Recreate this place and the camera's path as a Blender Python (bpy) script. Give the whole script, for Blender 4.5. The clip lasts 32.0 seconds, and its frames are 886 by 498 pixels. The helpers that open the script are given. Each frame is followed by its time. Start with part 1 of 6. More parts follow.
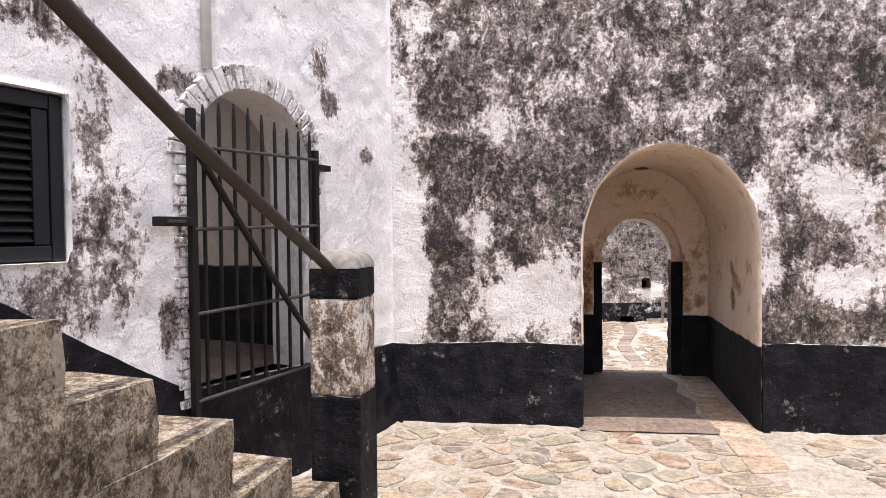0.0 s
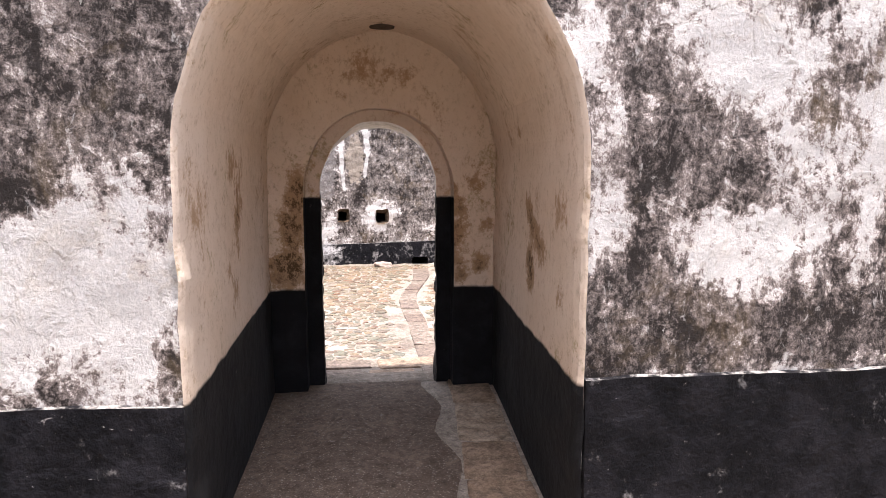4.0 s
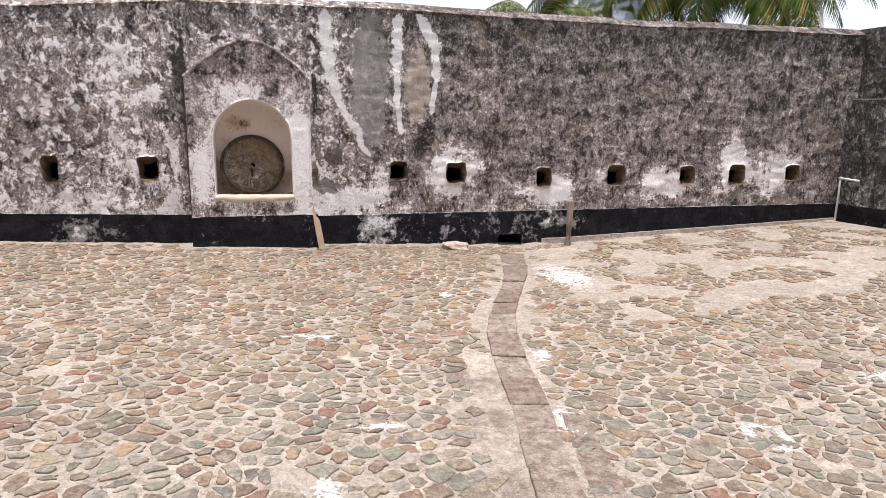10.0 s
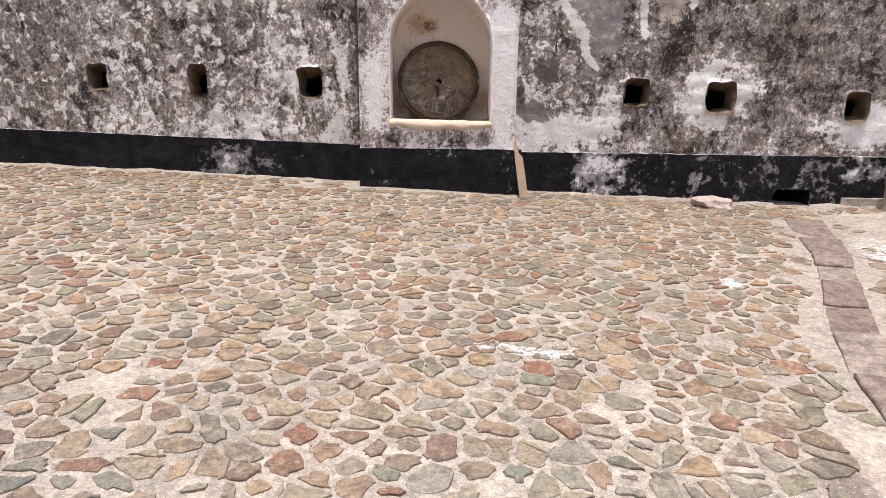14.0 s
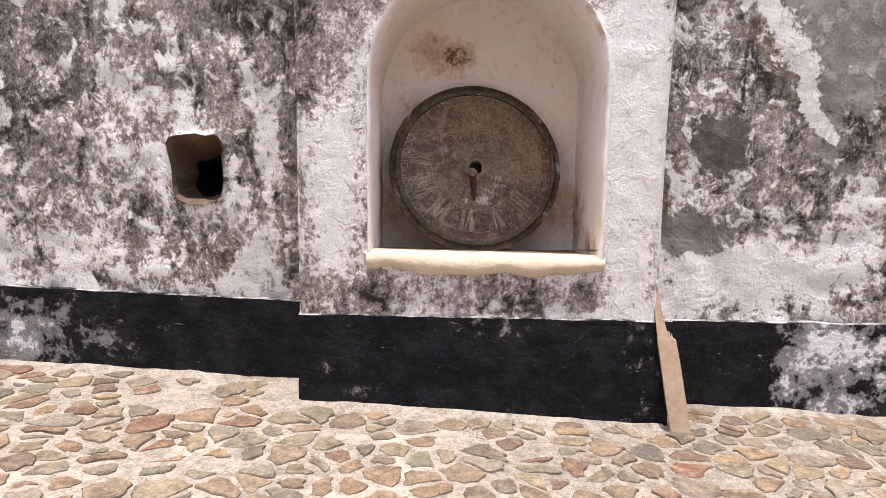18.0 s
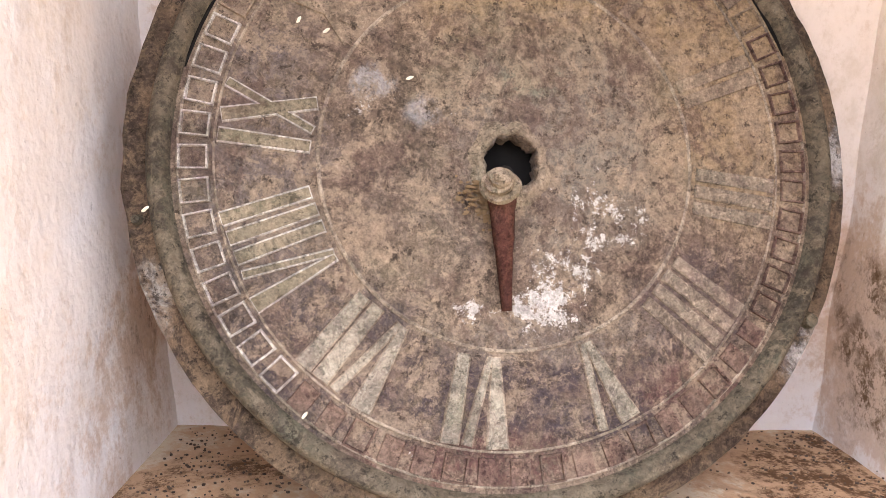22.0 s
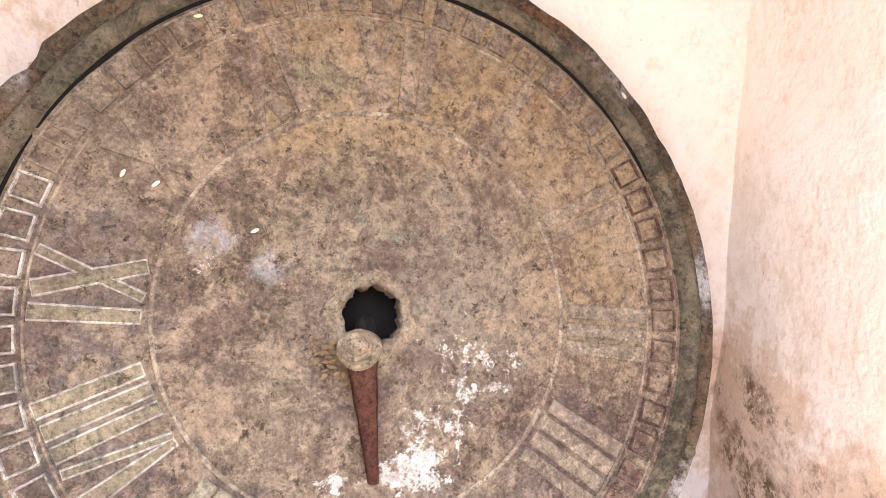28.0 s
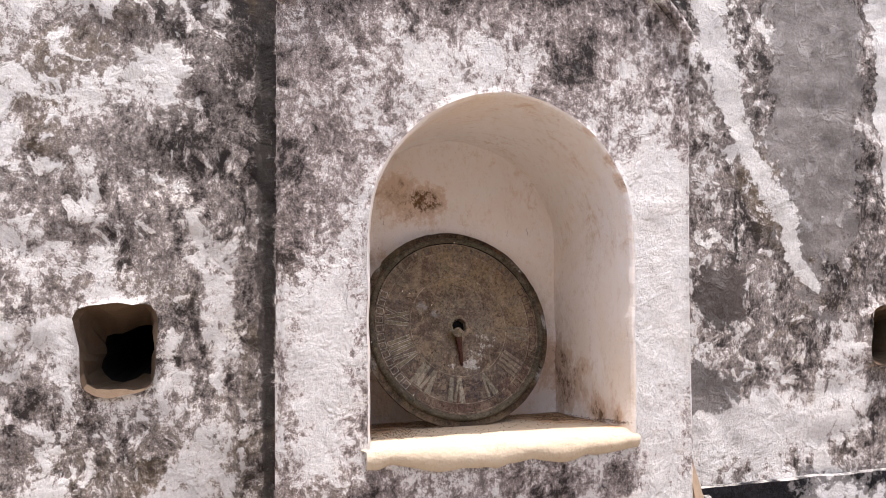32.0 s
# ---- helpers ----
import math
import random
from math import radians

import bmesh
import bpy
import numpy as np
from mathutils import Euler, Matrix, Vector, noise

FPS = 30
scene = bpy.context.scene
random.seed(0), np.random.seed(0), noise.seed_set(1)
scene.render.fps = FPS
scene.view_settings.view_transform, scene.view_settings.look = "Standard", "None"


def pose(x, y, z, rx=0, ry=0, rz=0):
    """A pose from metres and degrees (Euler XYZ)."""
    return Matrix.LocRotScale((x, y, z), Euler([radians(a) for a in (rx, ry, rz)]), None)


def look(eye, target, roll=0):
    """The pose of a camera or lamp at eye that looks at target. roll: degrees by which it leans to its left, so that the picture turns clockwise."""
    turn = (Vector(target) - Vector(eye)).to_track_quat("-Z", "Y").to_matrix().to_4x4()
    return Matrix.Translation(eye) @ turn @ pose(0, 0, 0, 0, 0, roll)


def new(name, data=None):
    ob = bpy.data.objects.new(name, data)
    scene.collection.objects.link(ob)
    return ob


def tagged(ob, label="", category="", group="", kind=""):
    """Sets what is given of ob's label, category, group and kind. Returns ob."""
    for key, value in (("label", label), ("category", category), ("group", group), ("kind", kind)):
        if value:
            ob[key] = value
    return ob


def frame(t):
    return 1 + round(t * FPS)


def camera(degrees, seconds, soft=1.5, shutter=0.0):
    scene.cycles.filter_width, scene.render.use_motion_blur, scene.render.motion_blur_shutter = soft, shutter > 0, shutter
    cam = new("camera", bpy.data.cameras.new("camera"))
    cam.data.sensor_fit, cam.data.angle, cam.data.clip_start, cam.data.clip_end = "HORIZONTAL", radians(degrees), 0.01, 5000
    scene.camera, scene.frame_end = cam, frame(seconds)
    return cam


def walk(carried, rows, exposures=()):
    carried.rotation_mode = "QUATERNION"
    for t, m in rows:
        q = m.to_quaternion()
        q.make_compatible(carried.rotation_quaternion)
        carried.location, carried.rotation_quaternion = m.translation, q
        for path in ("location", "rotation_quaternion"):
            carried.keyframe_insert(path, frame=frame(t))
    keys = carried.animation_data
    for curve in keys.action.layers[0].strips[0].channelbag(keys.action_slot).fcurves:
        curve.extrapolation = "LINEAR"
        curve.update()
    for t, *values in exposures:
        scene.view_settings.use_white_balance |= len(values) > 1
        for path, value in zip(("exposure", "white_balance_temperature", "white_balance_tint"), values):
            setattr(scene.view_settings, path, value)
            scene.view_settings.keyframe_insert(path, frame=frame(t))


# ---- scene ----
cam = camera(68.2, 32.0, 0.7)
EXPOSURE = [(0, 1.2, 6300, 17), (2.5, 1.25, 6300, 17), (4.5, 1.5, 6300, 17), (6, 2.1, 6300, 17), (7, 1.5, 6300, 17), (8, 1.1, 6300, 17), (9, 0.8, 6300, 17), (13, 0.66, 6300, 17), (16, 0.78, 6300, 17), (18, 0.95, 6300, 17), (19, 1.2, 6300, 17), (20, 1.2, 6300, 17), (21, 1.5, 6300, 17), (22, 2.65, 6300, 17), (24, 3.0, 6300, 17), (26, 3.15, 6300, 17), (28.5, 2.85, 6300, 17), (29, 2.45, 6300, 17), (29.6, 2.05, 6300, 17), (30, 1.5, 6300, 17), (31, 1.1, 6300, 17), (32, 1.05, 6300, 17)]
PATH = [
    (0, (-1.825, -6.512, 1.887), (-1.934, -4.516, 1.832), -0.6),
    (0.5, (-1.694, -6.146, 1.851), (-1.476, -4.16, 1.769), -0.4),
    (1, (-1.542, -5.73, 1.848), (-1.114, -3.779, 1.759), -0.1),
    (1.5, (-1.281, -5.258, 1.798), (-0.774, -3.325, 1.703), -0.3),
    (2, (-1.111, -4.813, 1.762), (-0.609, -2.887, 1.569), -0.0),
    (2.5, (-0.93, -4.288, 1.758), (-0.433, -2.368, 1.501), -0.1),
    (4.5, (-0.266, -2.208, 1.731), (0.134, -0.267, 1.461), 0.2),
    (5, (-0.225, -1.643, 1.722), (0.139, 0.306, 1.456), 0.2),
    (5.5, (-0.158, -1.108, 1.69), (0.183, 0.844, 1.416), 0.3),
    (6, (-0.109, -0.555, 1.672), (0.2, 1.398, 1.368), 0.2),
    (6.5, (-0.096, -0.014, 1.63), (0.199, 1.934, 1.286), 0.4),
    (7, (-0.026, 0.498, 1.602), (0.265, 2.437, 1.204), 0.4),
    (7.5, (0.036, 1.001, 1.596), (0.326, 2.935, 1.178), 0.5),
    (8, (0.076, 1.478, 1.551), (0.366, 3.41, 1.126), 0.7),
    (8.5, (0.184, 1.947, 1.487), (0.472, 3.88, 1.063), 0.6),
    (9, (0.232, 2.361, 1.432), (0.519, 4.294, 1.003), 0.6),
    (9.5, (0.252, 2.704, 1.4), (0.538, 4.636, 0.97), 0.7),
    (10, (0.257, 3.043, 1.409), (0.491, 4.983, 0.982), 0.7),
    (10.5, (0.258, 3.32, 1.366), (0.316, 5.27, 0.927), 0.5),
    (11, (0.194, 3.618, 1.334), (0.163, 5.559, 0.852), 0.6),
    (11.5, (0.123, 3.93, 1.319), (0.038, 5.862, 0.808), 0.5),
    (12, (0.079, 4.209, 1.245), (-0.084, 6.132, 0.722), 0.5),
    (12.5, (-0.033, 4.492, 1.109), (-0.226, 6.398, 0.534), 0.4),
    (13, (-0.12, 4.854, 0.928), (-0.348, 6.754, 0.349), 0.5),
    (13.5, (-0.201, 5.392, 0.856), (-0.479, 7.281, 0.262), 0.4),
    (15.5, (-0.731, 7.779, 0.56), (-1.013, 9.69, 0.041), 0.6),
    (16, (-0.887, 8.367, 0.529), (-1.174, 10.283, 0.03), 0.6),
    (16.5, (-1.003, 8.946, 0.54), (-1.286, 10.865, 0.053), 0.7),
    (17, (-1.073, 9.545, 0.566), (-1.362, 11.478, 0.144), 0.6),
    (17.5, (-1.174, 10.122, 0.524), (-1.471, 12.066, 0.16), 0.6),
    (18, (-1.244, 10.65, 0.532), (-1.543, 12.601, 0.205), 0.6),
    (18.5, (-1.317, 11.132, 0.554), (-1.625, 13.091, 0.294), 0.6),
    (19, (-1.405, 11.589, 0.588), (-1.712, 13.556, 0.397), 0.6),
    (19.5, (-1.447, 12.04, 0.582), (-1.729, 14.016, 0.456), 0.7),
    (20, (-1.544, 12.478, 0.563), (-1.806, 14.458, 0.45), 0.9),
    (20.5, (-1.595, 12.93, 0.605), (-1.823, 14.911, 0.456), 0.8),
    (21, (-1.631, 13.326, 0.55), (-1.815, 15.311, 0.388), 0.9),
    (21.5, (-1.655, 13.599, 0.505), (-1.837, 15.563, 0.174), 0.7),
    (22, (-1.671, 13.794, 0.48), (-1.867, 15.722, -0.014), 0.8),
    (22.5, (-1.67, 13.936, 0.473), (-1.885, 15.837, -0.113), 0.9),
    (23, (-1.699, 14.034, 0.488), (-2.053, 15.899, -0.143), 0.7),
    (23.5, (-1.742, 14.102, 0.535), (-2.226, 15.941, -0.083), 0.7),
    (24, (-1.779, 14.159, 0.592), (-2.315, 15.985, -0.023), 0.8),
    (24.5, (-1.772, 14.207, 0.649), (-2.326, 16.035, 0.054), 0.8),
    (25, (-1.748, 14.232, 0.687), (-2.307, 16.077, 0.154), 0.8),
    (25.5, (-1.709, 14.227, 0.718), (-2.271, 16.096, 0.283), 0.8),
    (26, (-1.634, 14.22, 0.716), (-2.142, 16.121, 0.359), 0.8),
    (26.5, (-1.538, 14.2, 0.696), (-1.856, 16.146, 0.365), 0.1),
    (28.5, (-1.657, 13.652, 0.643), (-1.566, 15.598, 0.191), 0.1),
    (29, (-1.746, 13.298, 0.644), (-1.648, 15.258, 0.257), 0.2),
    (29.5, (-1.861, 12.936, 0.66), (-1.79, 14.905, 0.318), 0.1),
    (30, (-1.908, 12.6, 0.65), (-1.797, 14.578, 0.373), -0.2),
    (30.5, (-1.997, 12.258, 0.679), (-1.836, 14.242, 0.49), 0.5),
    (31, (-2.09, 11.926, 0.703), (-1.904, 13.916, 0.634), 0.1),
    (31.5, (-2.163, 11.565, 0.783), (-1.934, 13.552, 0.745), -0.1),
    (32, (-2.183, 11.234, 0.745), (-1.942, 13.219, 0.769), -0.4),
]
walk(cam, [(t, look(eye, target, roll)) for t, eye, target, roll in PATH], EXPOSURE)

# ---- sky and sun ----
world = bpy.data.worlds.new("sky")
scene.world = world
world.use_nodes = True
wn, wl = world.node_tree.nodes, world.node_tree.links
sky = wn.new("ShaderNodeTexSky")
sky.sky_type, sky.sun_disc = "NISHITA", False
sky.sun_elevation, sky.sun_rotation = radians(83), radians(187)
sky.dust_density, sky.ozone_density = 5.0, 1.0
wn["Background"].inputs["Strength"].default_value = 0.15
haze = wn.new("ShaderNodeMix")
haze.data_type = "RGBA"
cloud = wn.new("ShaderNodeTexNoise")
cloud.inputs["Scale"].default_value, cloud.inputs["Detail"].default_value = 2.2, 6.0
veil = wn.new("ShaderNodeMapRange")
veil.inputs["From Min"].default_value, veil.inputs["From Max"].default_value = 0.35, 0.65
veil.inputs["To Min"].default_value, veil.inputs["To Max"].default_value = 0.35, 0.75
wl.new(cloud.outputs["Fac"], veil.inputs["Value"])
wl.new(veil.outputs["Result"], haze.inputs["Factor"])
wl.new(sky.outputs["Color"], haze.inputs[6])
haze.inputs[7].default_value = (6.6, 6.9, 7.3, 1.0)
wl.new(haze.outputs[2], wn["Background"].inputs["Color"])
sun = new("sun", bpy.data.lights.new("sun", "SUN"))
sun.data.energy, sun.data.angle, sun.data.color = 3.1, radians(0.6), (1.0, 0.955, 0.88)
sun.matrix_world = look((0.0, 0.0, 30.0), (-0.4, 3.7, 0.0))
tagged(sun, kind="structure")

# ---- materials ----
class Mat:
    """A node material with a principled shader and short helpers to wire procedural textures."""

    def __init__(self, name, rough=0.85, metal=0.0):
        self.m = bpy.data.materials.new(name)
        self.m.use_nodes = True
        self.n, self.l = self.m.node_tree.nodes, self.m.node_tree.links
        self.bsdf = self.n["Principled BSDF"]
        self.bsdf.inputs["Roughness"].default_value = rough
        self.bsdf.inputs["Metallic"].default_value = metal
        self.bsdf.inputs["Specular IOR Level"].default_value = 0.3
        self.co = self.n.new("ShaderNodeNewGeometry").outputs["Position"]

    def put(self, value, socket):
        if isinstance(value, (int, float)):
            socket.default_value = value
        elif isinstance(value, tuple):
            socket.default_value = (*value, 1.0)[: len(socket.default_value)]
        else:
            self.l.new(value, socket)

    def shift(self, offset=(0, 0, 0), scale=(1, 1, 1), turn=0.0, co=None):
        k = self.n.new("ShaderNodeMapping")
        self.l.new(co or self.co, k.inputs["Vector"])
        k.inputs["Location"].default_value, k.inputs["Scale"].default_value = offset, scale
        k.inputs["Rotation"].default_value[2] = turn
        return k.outputs["Vector"]

    def noise(self, scale, detail=4.0, rough=0.55, co=None, warp=0.0):
        k = self.n.new("ShaderNodeTexNoise")
        self.l.new(co or self.co, k.inputs["Vector"])
        for key, v in (("Scale", scale), ("Detail", detail), ("Roughness", rough), ("Distortion", warp)):
            k.inputs[key].default_value = v
        return k.outputs["Fac"]

    def cells(self, scale, feature="F1", co=None, out="Distance"):
        k = self.n.new("ShaderNodeTexVoronoi")
        k.feature = feature
        self.l.new(co or self.co, k.inputs["Vector"])
        k.inputs["Scale"].default_value = scale
        return k.outputs[out]

    def step(self, value, lo, hi, a=0.0, b=1.0):
        k = self.n.new("ShaderNodeMapRange")
        k.interpolation_type = "SMOOTHSTEP"
        self.l.new(value, k.inputs["Value"])
        for key, v in (("From Min", lo), ("From Max", hi), ("To Min", a), ("To Max", b)):
            k.inputs[key].default_value = v
        return k.outputs["Result"]

    def math(self, op, a, b=0.0):
        k = self.n.new("ShaderNodeMath")
        k.operation = op
        self.put(a, k.inputs[0])
        self.put(b, k.inputs[1])
        return k.outputs[0]

    def sum(self, *terms):
        """terms: (value, weight)"""
        total = 0.0
        for v, w in terms:
            v = self.math("MULTIPLY", v, w)
            total = v if isinstance(total, float) else self.math("ADD", total, v)
        return total

    def axis(self, which, co=None):
        k = self.n.new("ShaderNodeSeparateXYZ")
        self.l.new(co or self.co, k.inputs[0])
        return k.outputs[which]

    def mix(self, fac, a, b, blend="MIX"):
        k = self.n.new("ShaderNodeMix")
        k.data_type, k.blend_type = "RGBA", blend
        self.put(fac, k.inputs["Factor"])
        self.put(a, k.inputs[6])
        self.put(b, k.inputs[7])
        return k.outputs[2]

    def ramp(self, fac, *stops):
        k = self.n.new("ShaderNodeValToRGB")
        e = k.color_ramp.elements
        while len(e) < len(stops):
            e.new(0.5)
        for el, (at, c) in zip(e, stops):
            el.position, el.color = at, (*c, 1.0)
        self.l.new(fac, k.inputs["Fac"])
        return k.outputs["Color"]

    def grain(self, c, amount, coarse=32.0, fine=130.0):
        """Breaks a colour up by grit of two sizes."""
        f = self.sum((self.noise(coarse, 9, 0.78, warp=0.3), 0.55), (self.noise(fine, 6, 0.85), 0.45))
        return self.mix(1.0, c, self.step(f, 0.36, 0.64, 1.0 - 0.8 * amount, 1.0 + 0.9 * amount), "MULTIPLY")

    def info(self, which="Random"):
        return self.n.new("ShaderNodeObjectInfo").outputs[which]

    def island(self):
        return self.n.new("ShaderNodeNewGeometry").outputs["Random Per Island"]

    def done(self, colour, bump=None, strength=0.4, depth=0.01, rough=None):
        self.put(colour, self.bsdf.inputs["Base Color"])
        if rough is not None:
            self.put(rough, self.bsdf.inputs["Roughness"])
        if bump is not None:
            k = self.n.new("ShaderNodeBump")
            k.inputs["Strength"].default_value, k.inputs["Distance"].default_value = strength, depth
            self.put(bump, k.inputs["Height"])
            self.l.new(k.outputs["Normal"], self.bsdf.inputs["Normal"])
        return self.m


def plain(name, colour, rough=0.8, metal=0.0, scale=14.0, vary=0.35, bump=0.25):
    k = Mat(name, rough, metal)
    a, b = k.noise(scale, 6), k.noise(scale * 0.13, 3)
    f = k.sum((a, 0.6), (b, 0.4))
    lo = tuple(c * (1 - vary) for c in colour)
    hi = tuple(min(1, c * (1 + vary)) for c in colour)
    return k.done(k.ramp(f, (0.3, lo), (0.7, hi)), a, bump, 0.006)


def spread(k, m, spots, wob_scale=2.6, wob_size=1.6, edge=(1.6, 0.35)):
    """Adds blotches with a shape of their own to a mask: (x, z, rx, rz, weight), in the place's own coordinates."""
    wob = k.math("MULTIPLY", k.math("SUBTRACT", k.noise(wob_scale, 6, 0.68), 0.5), wob_size)
    for sx, sz, rx, rz, weight in spots:
        v = k.n.new("ShaderNodeVectorMath")
        v.operation = "MULTIPLY_ADD"
        k.l.new(k.co, v.inputs[0])
        v.inputs[1].default_value, v.inputs[2].default_value = (1 / rx, 0, 1 / rz), (-sx / rx, 0, -sz / rz)
        d = k.n.new("ShaderNodeVectorMath")
        d.operation = "LENGTH"
        k.l.new(v.outputs[0], d.inputs[0])
        m = k.math("ADD", m, k.step(k.math("ADD", d.outputs["Value"], wob), *edge, 0.0, weight))
    return m


def daub(k, m, places, wob_scale=4.0, wob_size=3.0):
    """Adds round stains to a mask: (x, y, z, radius, weight)."""
    wob = k.math("MULTIPLY", k.math("SUBTRACT", k.noise(wob_scale, 8, 0.75), 0.5), wob_size)
    for x, y, z, r, weight in places:
        v = k.n.new("ShaderNodeVectorMath")
        v.operation = "DISTANCE"
        k.l.new(k.co, v.inputs[0])
        v.inputs[1].default_value = (x, y, z)
        d = k.math("ADD", k.math("MULTIPLY", v.outputs["Value"], 1 / r), wob)
        m = k.math("ADD", m, k.step(d, 1.5, 0.2, 0.0, weight))
    return m


def runs(k, lines):
    """A mask of runs of thick limewash down a wall: (x, z) at the top, (x, z) at the foot, half width."""
    x, z = k.axis(0), k.axis(2)
    wob = k.math("MULTIPLY", k.math("SUBTRACT", k.sum((k.noise(8, 9, 0.72), 0.65), (k.noise(34, 8, 0.76), 0.35)), 0.5), 5.0)
    m = None
    for x0, z0, x1, z1, w in lines:
        lean = (x1 - x0) / (z1 - z0)
        mid = k.math("ADD", k.math("MULTIPLY", z, lean), x0 - lean * z0)
        d = k.math("MULTIPLY", k.math("ABSOLUTE", k.math("SUBTRACT", x, mid)), 1 / w)
        past = k.math("MAXIMUM", k.math("SUBTRACT", z, z0), k.math("SUBTRACT", z1, z))
        d = k.math("ADD", d, k.math("MULTIPLY", k.math("MAXIMUM", past, 0.0), 1 / w))
        q = k.step(k.math("ADD", d, wob), 1.12, 0.95)
        m = q if m is None else k.math("MAXIMUM", m, q)
    return m


def weathered(name, bias, grain=1.0, spots=(), white=(0.77, 0.735, 0.70), grey=(0.215, 0.178, 0.163), dark=(0.026, 0.020, 0.018), fades=(), tan=0.35, soft=0.20, lines=0.0, deep=1.0, crust=(), bare=(), fleck=0.5, cap=0.70, lump=0.5, east=0.0, streaks=()):
    """Lime-washed masonry overgrown by black mould: one slow cover that deepens by degrees, broken up by grain at every size."""
    k = Mat(name, 0.92)
    wet, brush = k.shift((3.1, 0, 0), (1.0, 1.0, 0.6)), k.shift((0, 0, 0), (1.0, 1.0, 0.2))
    big = k.noise(0.8, 3, 0.5, warp=0.3)
    mid = k.noise(2.6 * grain, 8, 0.62, wet, 0.6)
    blot, clot = k.noise(6.5 * grain, 9, 0.68, wet, 0.8), k.noise(19.0 * grain, 9, 0.70, warp=0.5)
    m = k.sum((big, 0.36), (mid, 0.60), (blot, 0.76), (clot, 0.38))
    for which, lo, hi, w in fades:
        m = k.math("ADD", m, k.step(k.axis(which), lo, hi, 0.0, w))
    m = spread(k, m, spots)
    if crust:
        scab = spread(k, 0.0, crust, 8.0, 1.7, (1.2, 0.7))
        m = k.math("ADD", m, scab)
    if lines:
        lined = k.step(k.axis(0), -0.3, 0.8, 0.15, 1.0)
        course = k.math("SUBTRACT", k.noise(9, 7, 0.7, k.shift((0, 0, 0), (0.26, 0.26, 1.0)), 0.4), 0.5)
        m = k.math("ADD", m, k.math("MULTIPLY", lined, k.math("MULTIPLY", course, lines)))
    fine = k.math("SUBTRACT", k.noise(44.0 * grain, 9, 0.76, k.shift((0, 0, 0), (1.0, 1.0, 0.8)), 0.4), 0.5)
    tiny = k.math("SUBTRACT", k.noise(150.0, 5, 0.8), 0.5)
    streak = k.math("SUBTRACT", k.noise(16.0, 7, 0.7, brush, 0.3), 0.5)
    # 0 clean lime, 1 black crust
    t = k.math("ADD", k.math("MULTIPLY", k.math("SUBTRACT", m, 1.125 - bias), 0.5 / soft), 0.5)
    t = k.math("MAXIMUM", k.math("MINIMUM", t, k.math("ADD", k.math("MULTIPLY", t, 0.25), 0.75 * cap)), 0.02)
    lime = k.step(k.noise(8.0 * grain, 7, 0.62, k.shift((4, 1, 7), (1.0, 1.0, 0.9)), 0.5), 0.52, 0.60)
    if east:
        lime = k.math("MULTIPLY", lime, k.step(k.axis(0), 0.2, 1.4, 1.0, 1.0 - east))
    pit = k.step(k.noise(5.0 * grain, 9, 0.70, k.shift((9, 4, 2), (1.0, 1.0, 0.8)), 0.7), 0.50, 0.66)
    t = k.sum((t, 1.0), (lime, -0.55 * lump), (k.math("MULTIPLY", pit, k.step(t, 0.2, 0.7)), 0.45), (k.noise(3.3, 8, 0.66, k.shift((1, 1, 5)), 0.5), 0.9))
    t = k.math("SUBTRACT", t, 0.48)
    t = k.sum((t, 1.0), (fine, 1.7), (tiny, 1.15), (streak, 0.55), (k.math("SUBTRACT", clot, 0.5), 0.9))
    film = k.ramp(t, (0.30, tuple(2.5 * g for g in grey)), (0.52, tuple(1.45 * g for g in grey)), (0.74, tuple(0.70 * g * deep ** -0.5 for g in grey)), (1.0, dark))
    tone = k.mix(k.step(k.noise(1.7, 6, 0.68), 0.38, 0.62), white, tuple(c * f for c, f in zip(white, (0.88, 0.88, 0.89))))
    tone = k.mix(k.step(k.noise(0.9, 7, 0.78, warp=1.0), 0.52, 0.68, 0.0, tan), tone, (0.52, 0.42, 0.30))
    tone = k.mix(k.step(k.noise(38, 8, 0.8), 0.56, 0.68, 0.0, 0.55), tone, tuple(1.9 * g for g in grey))
    film = k.mix(k.step(k.noise(1.4, 7, 0.74, k.shift((5, 2, 8)), 0.6), 0.52, 0.68, 0.0, 0.8 * tan), film, (0.19, 0.135, 0.075))
    c = k.mix(k.step(t, 0.22, 0.50), tone, film)
    # lime that still clings in flecks
    chipped = k.math("MULTIPLY", k.step(k.noise(24.0 * grain, 8, 0.72, wet, 0.6), 0.585, 0.64), k.step(k.noise(3.1, 5, 0.6), 0.40, 0.62))
    c = k.mix(k.math("MULTIPLY", chipped, fleck), c, tuple(0.88 * w for w in white))
    for x, z, rx, rz, tint, amount in bare:
        patch = spread(k, 0.0, ((x, z, rx, rz, 1.0),), 9.0, 2.2, (1.12, 0.95))
        shade = k.sum((fine, 0.9), (tiny, 0.7), (k.math("SUBTRACT", mid, 0.5), 0.9))
        c = k.mix(k.math("MULTIPLY", patch, amount), c, k.mix(k.step(shade, -0.22, 0.22), tuple(0.62 * v for v in tint), tuple(1.25 * v for v in tint)))
    if streaks:
        c = k.mix(k.math("MULTIPLY", runs(k, streaks), 0.93), c, k.mix(k.step(fine, -0.2, 0.2), tuple(0.80 * w for w in white), white))
    c = k.mix(k.step(k.noise(75, 7, 0.82), 0.635, 0.68, 0.0, 0.85), c, dark)
    c = k.grain(c, 0.22, 70.0, 220.0)
